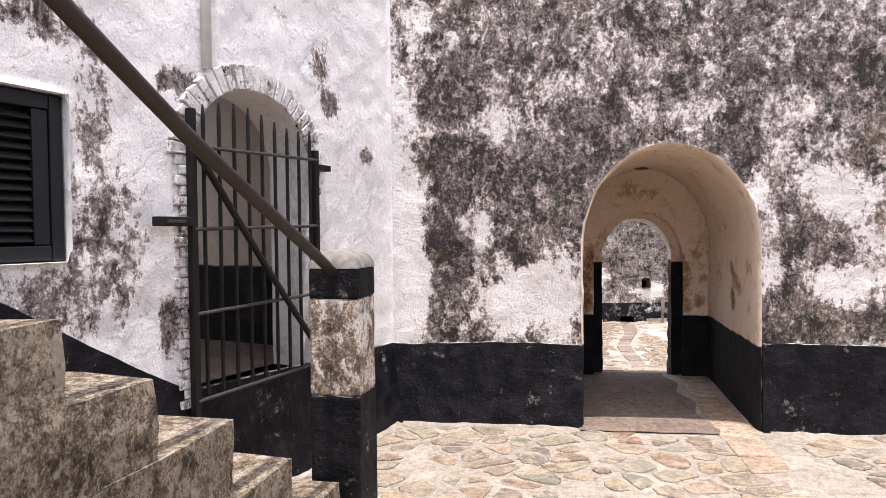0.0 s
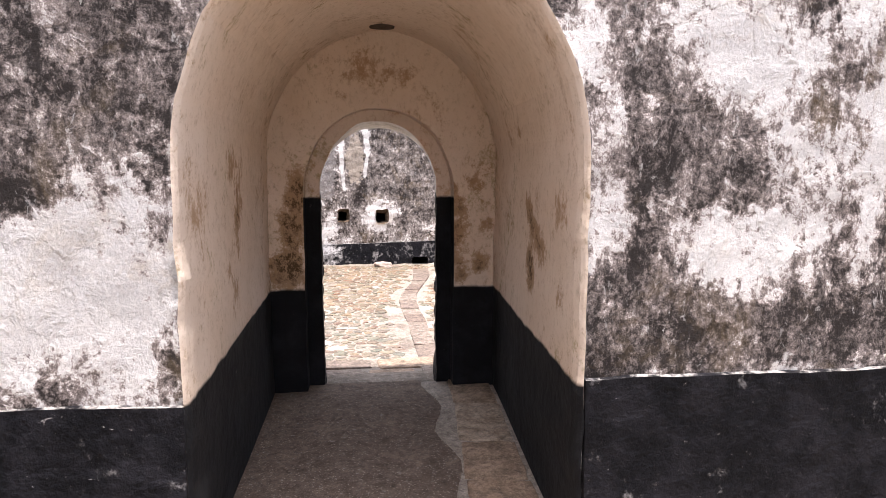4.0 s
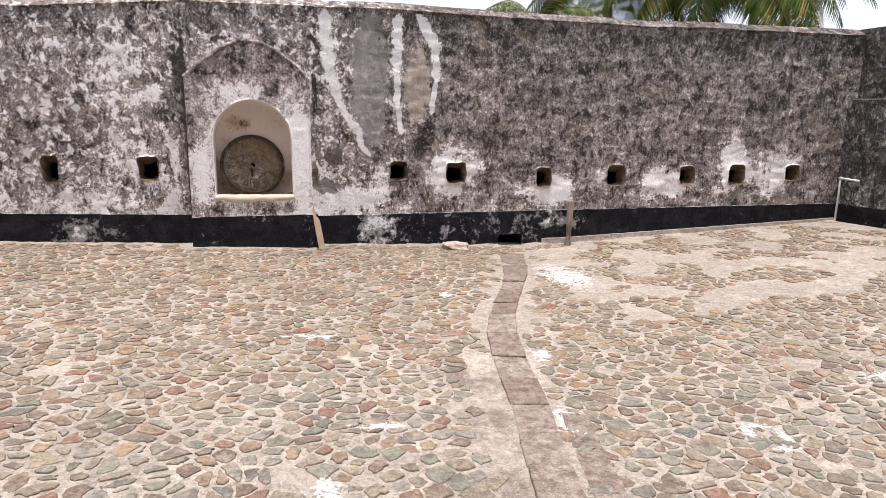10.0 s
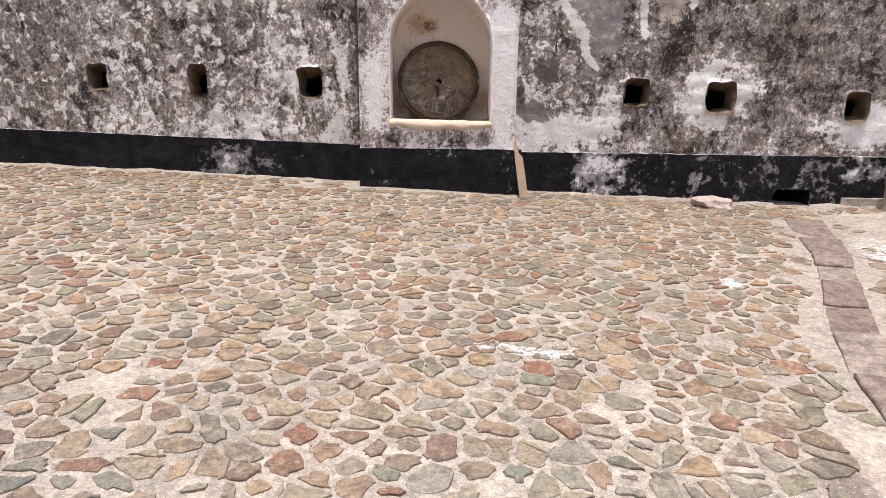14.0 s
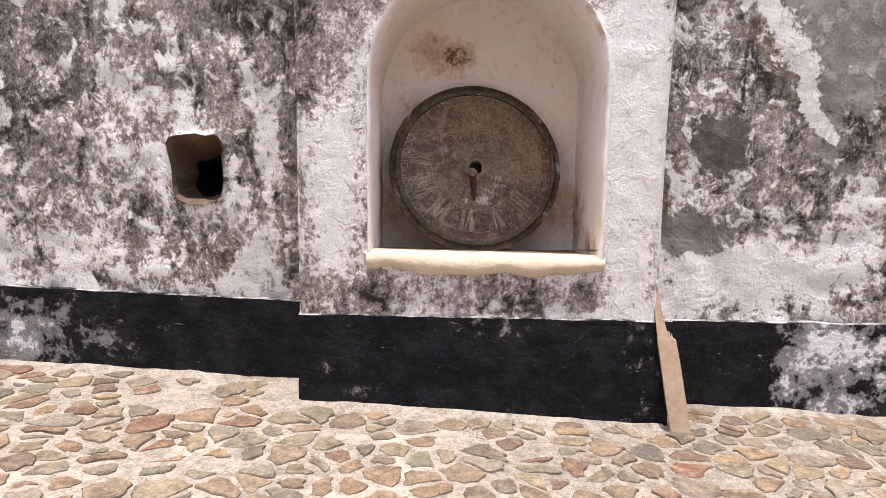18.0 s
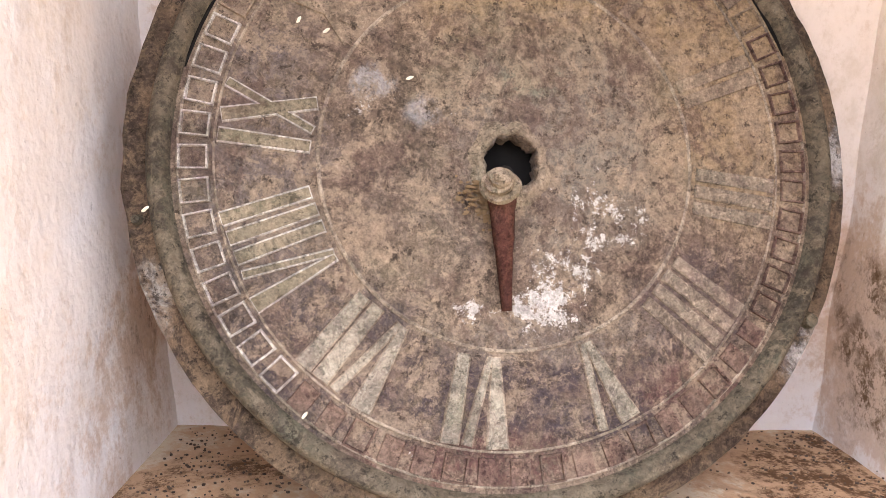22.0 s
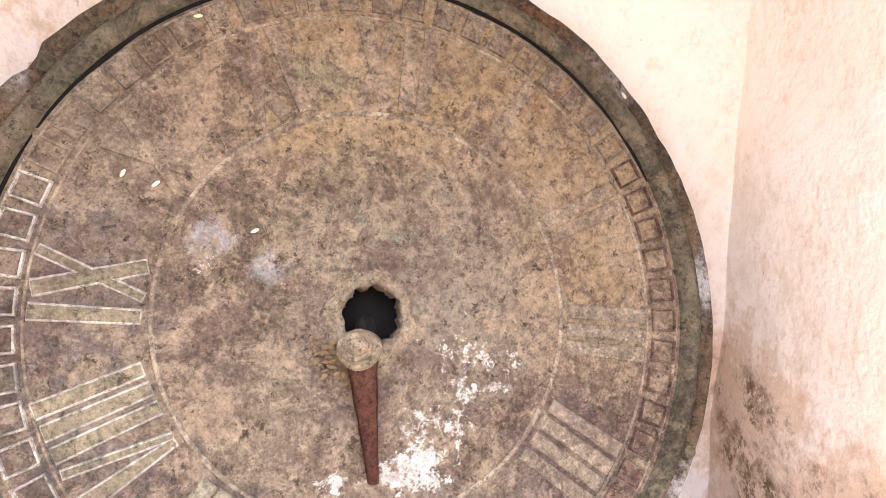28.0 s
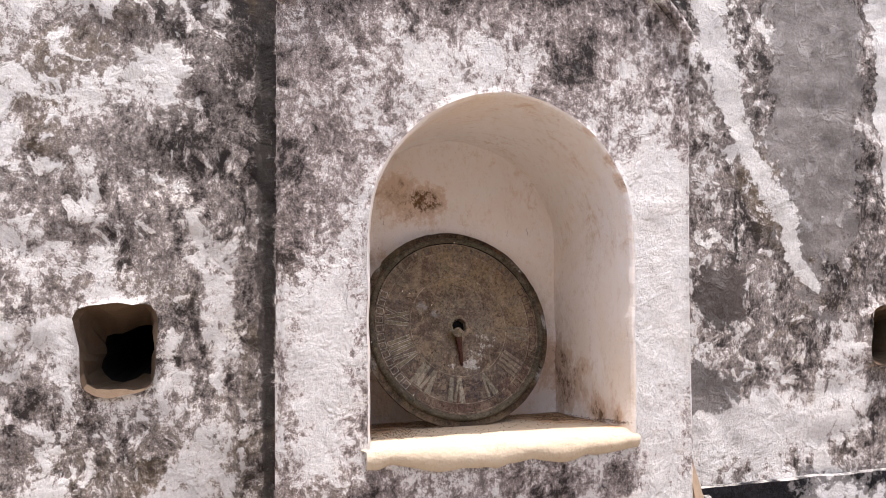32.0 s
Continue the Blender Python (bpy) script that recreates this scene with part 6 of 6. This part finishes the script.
hub = part("spindle", bm, spindle_mat, clock, "corroded stepped brass spindle end")
hub.matrix_local = pose(-0.022, -0.050, 0.030, -14, -16, 0) @ Matrix.Scale(0.74, 4)
bm = bmesh.new()
rows = []
for j, (r, h) in enumerate(((0.043, 0.004), (0.041, 0.012), (0.049, 0.0125), (0.058, 0.0065), (0.064, 0.003))):
    rows.append([])
    for i in range(48):
        a = 2 * math.pi * i / 48
        f = 1 + (0.20 * noise.noise((math.cos(a) * 2.5, math.sin(a) * 2.5, 9)) + 0.10 * noise.noise((math.cos(a) * 8, math.sin(a) * 8, 3))) * (1 if j > 1 else 0.7)
        rows[-1].append(bm.verts.new((r * f * math.cos(a), r * f * math.sin(a) - 0.006, h + 0.003 * noise.noise((i * 0.5, j, 2)))))
for a, b in zip(rows, rows[1:]):
    for i in range(48):
        bm.faces.new((a[i], a[(i + 1) % 48], b[(i + 1) % 48], b[i]))
part("collar", bm, spindle_mat, clock, "torn pale metal lip round the spindle hole", smooth=True)
# arbor painted black so the hole under the spindle reads as unlit
part("arbor", tube([(0.0, -0.012, -0.06), (-0.012, -0.024, 0.01), (-0.024, -0.046, 0.035)], 0.014, 12), hollow_black_mat, hub.parent, smooth=True)
bm = bmesh.new()
rows = []
for i in range(15):
    f = i / 14
    w = 0.014 * (1 - f) ** 1.2 + 0.0075 + 0.002 * noise.noise((f * 9, 0, 0))
    x, y, z = -0.022 + 0.004 * f, -0.055 - 0.165 * f, 0.030 - 0.014 * f
    rows.append([bm.verts.new((x + sx * w, y, z + dz + 0.002 * noise.noise((f * 11, sx, 3)))) for sx, dz in ((-1, 0), (-0.7, 0.009), (0, 0.012), (0.7, 0.009), (1, 0), (0, -0.004))])
for a, b in zip(rows, rows[1:]):
    for k in range(6):
        bm.faces.new((a[k], a[(k + 1) % 6], b[(k + 1) % 6], b[k]))
bm.faces.new(rows[0])
bm.faces.new(rows[-1][::-1])
bmesh.ops.recalc_face_normals(bm, faces=bm.faces[:])
part("hand", bm, rust_mat, clock, "rusted red-brown stump of the clock hand", smooth=True)
for x, y, r in ((-0.385, 0.345, 0.016), (0.49, 0.14, 0.012), (0.515, -0.06, 0.010), (0.46, -0.25, 0.014), (-0.52, -0.08, 0.008)):
    bm = bmesh.new()
    bmesh.ops.create_cone(bm, cap_ends=True, segments=14, radius1=r, radius2=r * 0.7, depth=0.012)
    ob = part("rivet", bm, rim_mat, clock)
    ob.location = (x, y, -0.002)

crust = []
cr_rng = random.Random(12)
for i in range(160):
    a, d = cr_rng.uniform(2.6, 4.6), abs(cr_rng.gauss(0.036, 0.012))
    crust.append((-0.022 + d * math.cos(a), -0.052 + d * math.sin(a) * 0.9, 0.006 + cr_rng.uniform(0, 0.010)))
CRUST = crust

# ---- flakes and seeds on the niche floor, seeds on the dial ----
rng = random.Random(4)


def flakes(points, size, seed):
    bm = bmesh.new()
    r = random.Random(seed)
    for x, y, z in points:
        s = size * r.uniform(0.4, 1.5)
        a = r.uniform(0, 6.28)
        m = r.randint(4, 6)
        top = [bm.verts.new((x + s * r.uniform(0.6, 1) * math.cos(a + k * 6.283 / m), y + s * r.uniform(0.3, 0.7) * math.sin(a + k * 6.283 / m), z + s * r.uniform(0.2, 0.5))) for k in range(m)]
        bot = [bm.verts.new((v.co.x, v.co.y, z - 0.001)) for v in top]
        bm.faces.new(top)
        for k in range(m):
            bm.faces.new((bot[k], bot[(k + 1) % m], top[(k + 1) % m], top[k]))
    return bm


def sill_z(v):
    return -0.042 - 0.15 * (v + 0.325) / 0.95


pts = []
while len(pts) < 1700:
    u, v = rng.uniform(-2.22, -0.99), rng.uniform(-0.22, 0.58)
    heavy = math.exp(-((u + 2.1) / 0.2) ** 2) + 0.7 * math.exp(-((u + 1.02) / 0.09) ** 2) + (0.35 if v > 0.15 else 0.06)
    if rng.random() < heavy:
        pts.append((u, v, sill_z(v) + 0.004))
for i in range(160):
    u, v = -0.985 - abs(rng.gauss(0, 0.035)), rng.uniform(-0.29, 0.0)
    pts.append((u, v, sill_z(v) + 0.004 + rng.uniform(0, 0.012)))
ob = part("debris", flakes(pts, 0.0027, 5), flake_mat)
ob.matrix_world = B
tagged(ob, "dark flakes and dirt scattered over the niche floor", "debris", kind="stuff")
for i, (x, y, a) in enumerate(((-0.145, 0.118, 20), (-0.30, 0.20, 60), (-0.262, 0.185, 35), (0.03, 0.470, 30), (-0.47, 0.10, 75), (-0.50, -0.07, 40), (-0.30, -0.35, 50), (0.42, 0.30, 120), (-0.2, 0.41, 10))):
    bm = bmesh.new()
    bmesh.ops.create_icosphere(bm, subdivisions=1, radius=1.0, matrix=Matrix.Diagonal((0.0068, 0.0027, 0.002, 1)))
    ob = part("seed", bm, seed_mat)
    ob.matrix_world = CLOCK @ pose(x, y, 0.009 if i not in (3, 5) else 0.026, 0, 0, a)
    tagged(ob, "small pale seed stuck on the clock dial", "seed", "seeds on the dial")

part("rust_crust", flakes(CRUST, 0.0042, 9), ochre_mat, clock, "crumbly ochre rust under the spindle")

# ---- outside stair, newel and handrail ----
S = pose(-2.45, -3.45, 0.0, 0, 0, -99.3)
stairs = thing("stone_staircase", S, "rough weathered stone stair with stained treads beside the wall", "stairs")
for i, (s, z) in enumerate(((-0.52, 0.22), (-0.20, 0.48), (0.136, 0.742), (0.616, 1.024), (1.03, 1.291), (1.41, 1.51), (1.72, 1.702), (2.06, 1.89), (2.40, 2.08), (2.74, 2.27))):
    w = 0.0 if i > 1 else -0.28
    bm = box(s, 3.2, -1.35, w, z - 0.27 if i else -0.1, z, 0.0, rough=0.012, seed=i * 5.0)
    part("step", bm, step_mat, stairs)
newel = thing("newel_post", pose(-2.475, -3.43, -0.05, 0, 0, -9), "square masonry newel post painted black and white", "post")
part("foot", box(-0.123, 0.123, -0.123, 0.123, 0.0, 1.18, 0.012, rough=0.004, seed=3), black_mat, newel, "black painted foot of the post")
part("shaft", box(-0.12, 0.12, -0.12, 0.12, 1.18, 1.63, 0.012, rough=0.004, seed=4), newel_mat, newel, "white painted shaft, stained brown and flaking")
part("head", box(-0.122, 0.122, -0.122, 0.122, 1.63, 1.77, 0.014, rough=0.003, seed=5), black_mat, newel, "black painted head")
bm = bmesh.new()
lev = [(0.122, 1.77), (0.116, 1.80), (0.095, 1.832), (0.05, 1.852), (0.012, 1.858)]
rings = [[bm.verts.new((x * r, y * r, z)) for x, y in ((-1, -1), (0, -1.02), (1, -1), (1.02, 0), (1, 1), (0, 1.02), (-1, 1), (-1.02, 0))] for r, z in lev]
for a, b in zip(rings, rings[1:]):
    for k in range(8):
        bm.faces.new((a[k], a[(k + 1) % 8], b[(k + 1) % 8], b[k]))
bm.faces.new(rings[-1])
part("cap", bm, cap_mat, newel, "worn grey rounded cap", smooth=True)
rail = thing("handrail", Matrix(), "round brown-painted iron handrail rising from the newel post", "handrail")
part("pipe", tube([(-2.49, -3.52, 1.69), (-2.506, -3.649, 1.746), (-2.669, -4.647, 2.173), (-2.745, -5.11, 2.404), (-3.02, -6.6, 3.13), (-3.13, -7.2, 3.42)], 0.024, 16), pipe_mat, rail, smooth=True)
part("stanchion", tube([(-3.1, -7.05, 1.9), (-3.1, -7.05, 3.34)], 0.03, 10), pipe_mat, rail, smooth=True)

# ---- grated door ----
gate = thing("iron_gate", G, "black iron barred gate closed across an arched doorway", "gate")
for i in range(9):
    u = -2.50 + 1.12 * i / 8
    bar = part("bar", tube([(u, -0.05, 0.79), (u, -0.05, 1.8), (u, -0.05, 2.66 + 0.05 * math.sin(i * 0.7)), (u, -0.05, 2.74 + 0.05 * math.sin(i * 0.7))], 0.0135, 8, taper=(1, 1, 1, 0.45)), iron_mat, gate)
for u, z1 in ((-2.60, 2.70), (-1.31, 2.56)):
    part("stile", box(u - 0.024, u + 0.024, -0.072, -0.024, 0.62, z1, 0.004), iron_mat, gate)
for z in (2.47, 1.93, 1.375, 0.80):
    part("rail", tube([(-2.60, -0.066, z - 0.015), (-1.9, -0.068, z), (-1.31, -0.066, z + 0.01)], 0.0125, 8), rail_mat, gate)
part("brace", tube([(-2.58, -0.092, 2.40), (-1.95, -0.092, 1.62), (-1.33, -0.092, 0.90)], 0.024, 8), iron_mat, gate)
latch = part("latch", box(-2.90, -2.62, -0.085, -0.03, 1.935, 1.995, 0.006), iron_mat, gate)
part("staple", box(-2.84, -2.70, -0.10, -0.02, 1.955, 1.975, 0.004), rail_mat, latch)
part("hinge", box(-1.29, -1.12, -0.07, 0.01, 2.40, 2.45, 0.005), iron_mat, gate)
surround = thing("brick_surround", G, "white limewashed brick arch and jambs round the gateway", "door surround")
br = random.Random(8)
for i in range(25):
    a0, a1 = math.pi * i / 25 + 0.008, math.pi * (i + 1) / 25 - 0.008
    bm = bmesh.new()
    o = br.uniform(0.012, 0.024)
    corners = []
    for a in (a0, a1):
        for r in (0.612 + br.uniform(-0.006, 0.006), 0.79 + br.uniform(-0.015, 0.01)):
            corners.append((-1.945 + r * math.cos(a), 2.40 + (r - 0.612 + 0.535) * math.sin(a) if True else 0))
    a, b, c, d = corners[0], corners[1], corners[3], corners[2]
    lo = [bm.verts.new((p[0], 0.05, p[1])) for p in (a, b, c, d)]
    hi = [bm.verts.new((p[0], -o + br.uniform(-0.004, 0.004), p[1])) for p in (a, b, c, d)]
    for k in range(4):
        bm.faces.new((lo[k], lo[(k + 1) % 4], hi[(k + 1) % 4], hi[k]))
    bm.faces.new(hi)
    bmesh.ops.recalc_face_normals(bm, faces=bm.faces[:])
    bmesh.ops.bevel(bm, geom=[e for e in bm.edges], offset=0.006, segments=1, affect="EDGES")
    part("brick", bm, brick_mat, surround)
for side in (0, 1):
    for i in range(25):
        z = 0.74 + 0.0665 * i
        w = 0.06 if i % 2 else 0.10
        u0, u1 = (-2.60 - w, -2.555) if side == 0 else (-1.335, -1.29 + w)
        bm = box(u0, u1, -0.010 - br.uniform(0, 0.01), 0.06, z, z + 0.062, 0.008)
        part("brick", bm, brick_mat, surround)
# added tube in place of a faint grey upright stripe on the wall
tagged(part("conduit", tube([(-2.42, -0.012, 3.0), (-2.42, -0.014, 6.1)], 0.034, 10), stripe_mat, smooth=True), "pale vertical tube added for a faint stripe above the gate", "pipe").matrix_world = G

# ---- louvred window ----
win = thing("louvred_window", G, "closed black wooden louvred shutter in a deep plastered opening", "window")
part("frame", box(-3.47, -3.40, 0.05, 0.13, 1.75, 2.64, 0.006), shutter_mat, win)
part("frame", box(-4.34, -3.475, 0.05, 0.13, 1.75, 1.83, 0.006), shutter_mat, win)
part("frame", box(-4.34, -3.475, 0.05, 0.13, 2.56, 2.64, 0.006), shutter_mat, win)
part("stile", box(-3.56, -3.475, 0.06, 0.11, 1.835, 2.555, 0.004), shutter_mat, win)
for i in range(13):
    bm = box(-4.34, -3.565, -0.028, 0.028, -0.005, 0.005, 0.002)
    ob = part("slat", bm, shutter_mat, win)
    ob.matrix_local = pose(0, 0.085, 1.87 + 0.054 * i, 40)
part("backing", box(-4.35, -3.40, 0.14, 0.16, 1.74, 2.65), iron_mat, win)

# ---- loose things in the lower court ----
plank = thing("broken_plank", Matrix(), "splintered pale wooden plank leaning against the pier and wall", "plank")
bm = bmesh.new()
rows = []
for f, w, t, off in ((0, 0.050, 0.019, 0), (0.2, 0.052, 0.019, 0), (0.42, 0.050, 0.018, 0), (0.545, 0.048, 0.018, 0), (0.56, 0.036, 0.016, -0.010), (0.60, 0.026, 0.012, -0.018), (0.66, 0.021, 0.011, -0.020), (0.82, 0.014, 0.009, -0.022), (0.93, 0.010, 0.007, -0.018), (1.0, 0.004, 0.004, -0.014)):
    c = Vector((-0.475, 14.09, -1.02)).lerp(Vector((-0.645, 14.25, -0.08)), f)
    j = 0.006 * noise.noise((f * 20, 0, 0)) + off
    rows.append([bm.verts.new(c + Vector((sx * w + j, sy * t, 0))) for sx, sy in ((-1, -1), (1, -1), (1, 1), (-1, 1))])
for a, b in zip(rows, rows[1:]):
    for k in range(4):
        bm.faces.new((a[k], a[(k + 1) % 4], b[(k + 1) % 4], b[k]))
bm.faces.new(rows[0][::-1])
bm.faces.new(rows[-1])
bmesh.ops.recalc_face_normals(bm, faces=bm.faces[:])
part("board", bm, wood_mat, plank)
for i, (dx, h) in enumerate(((-0.03, 0.10), (0.02, 0.07), (0.035, 0.05))):
    c = Vector((-0.475, 14.09, -1.02)).lerp(Vector((-0.645, 14.25, -0.08)), 0.53)
    part("splinter", tube([c + Vector((dx, 0, -0.02)), c + Vector((dx - 0.01, 0.03, h))], 0.008, 5, taper=(1, 0.15)), wood_mat, plank)
post = thing("marker_post", pose(4.05, 14.80, -1.13, -3, 2, 0), "short weathered grey-brown post standing against the wall", "post")
part("shaft", tube([(0, 0, -0.05), (0, 0, 0.4), (0.004, 0, 0.82)], 0.062, 12, taper=(1.02, 1, 0.96)), post_mat, post, smooth=False)
rock = bmesh.new()
bmesh.ops.create_icosphere(rock, subdivisions=3, radius=1.0)
for v in rock.verts:
    v.co = Vector((v.co.x * 0.21, v.co.y * 0.12, v.co.z * 0.085)) * (1 + 0.35 * noise.noise(v.co * 1.6))
    v.co.z = max(v.co.z, -0.06)
ob = part("rock", rock, rock_mat)
ob.matrix_world = pose(1.88, 14.35, -1.05, 0, 6, -12) @ Matrix.Scale(1.25, 4)
tagged(ob, "broken pinkish white rock lying on the paving by the wall", "rock")
chip = bmesh.new()
bmesh.ops.create_icosphere(chip, subdivisions=2, radius=1.0)
for v in chip.verts:
    v.co = Vector((v.co.x * 0.10, v.co.y * 0.08, v.co.z * 0.05)) * (1 + 0.4 * noise.noise(v.co * 1.9 + Vector((4, 0, 0))))
ob = part("rock", chip, rock_mat)
ob.matrix_world = pose(2.03, 14.55, -1.10, 0, 0, 40)
tagged(ob, "small brown stone chip lying on the paving by the wall", "rock")
pipe = thing("water_pipe", B, "thin white plastic water pipe in the corner of the court", "pipe")
part("riser", tube([(10.22, -0.06, -1.0), (10.22, -0.06, -0.2), (10.22, -0.06, 0.02)], 0.022, 8), pvc_mat, pipe, smooth=True)
part("elbow", box(10.19, 10.25, -0.09, -0.03, 0.0, 0.06, 0.012), pvc_mat, pipe)
part("spur", tube([(10.22, -0.06, 0.03), (10.24, -0.5, 0.02)], 0.022, 8), pvc_mat, pipe, smooth=True)
kerb = tagged(part("kerb", plinth(3.6, 10.2, -1.5, lambda u: -1.03 + 0.035 * max(0, u - 4), 0.10, 50, 44.0), concrete_mat), kind="structure")
kerb.matrix_world = B @ pose(0, -0.045, 0)

# ---- palms behind the wall ----
def frond_mesh(seed, length=2.9):
    """A feathered leaf: an arched rib with drooping leaflets on both sides."""
    r = random.Random(seed)
    bm = bmesh.new()
    rib = []
    for i in range(15):
        f = i / 14
        rib.append(Vector((length * (f - 0.10 * f * f), 0.05 * math.sin(f * 3 + seed), 0.55 * math.sin(f * 1.5) * length * 0.38 - 1.15 * f ** 2.4 * length * 0.42)))
    tube(rib, 0.026, 5, bm, taper=[1 - 0.85 * i / 14 for i in range(15)])
    n = 46
    for i in range(4, n):
        f = i / n
        a = f * 14
        k = min(int(a), 13)
        p = rib[k].lerp(rib[k + 1], a - k)
        d = (rib[k + 1] - rib[k]).normalized()
        for s in (-1, 1):
            ll = length * (0.30 * math.sin(math.pi * min(1, f * 0.85 + 0.12)) + 0.05) * r.uniform(0.8, 1.1)
            out = (Vector((0, s, 0)) * 0.8 + d * 0.55 + Vector((0, 0, -0.28 - 0.2 * f))).normalized()
            out2 = (out + Vector((0, 0, -0.55 + r.uniform(-0.15, 0.1)))).normalized()
            w = 0.024
            q = p + out * ll * 0.5
            e = q + out2 * ll * 0.5
            side = d * w
            v = [bm.verts.new(c) for c in (p - side * 0.5, p + side * 0.5, q + side, q - side, e)]
            bm.faces.new((v[0], v[1], v[2], v[3]))
            bm.faces.new((v[3], v[2], v[4]))
    return mesh_of(bm, "frond")


FRONDS = [frond_mesh(s) for s in (1, 2, 3, 4)]
for me in FRONDS:
    me.materials.append(frond_mat)


def palm(x, y, crown, size, seed, count):
    r = random.Random(seed)
    top = Vector((x, y, crown))
    tree = thing("palm_tree", pose(x, y, -1.75), "coconut palm with drooping green fronds behind the wall", "tree", "palms behind the wall")
    h = crown + 1.75
    part("trunk", tube([(0.5 * (1 - i / 8) ** 2, 0, h * i / 8) for i in range(9)], 0.15, 10, taper=[1.25 - 0.5 * i / 8 for i in range(9)]), trunk_mat, tree, smooth=True)
    for i in range(count):
        ob = new("frond", FRONDS[i % 4])
        ob.parent = tree
        az = 137.5 * i + r.uniform(-15, 15)
        ob.matrix_local = Matrix.Translation((0, 0, h)) @ Euler((radians(r.uniform(-12, 12)), radians(-42 + 75 * i / count + r.uniform(-8, 8)), radians(az))).to_matrix().to_4x4() @ Matrix.Scale(size * r.uniform(0.85, 1.1), 4)


palm(8.9, 19.6, 5.0, 1.25, 1, 26)
palm(7.4, 22.6, 5.2, 1.15, 2, 22)
palm(11.0, 21.0, 5.2, 1.2, 3, 24)
palm(4.7, 20.4, 3.55, 0.7, 4, 14)
palm(-6.4, 19.2, 3.6, 0.75, 5, 14)
palm(12.9, 22.5, 5.6, 1.1, 6, 18)
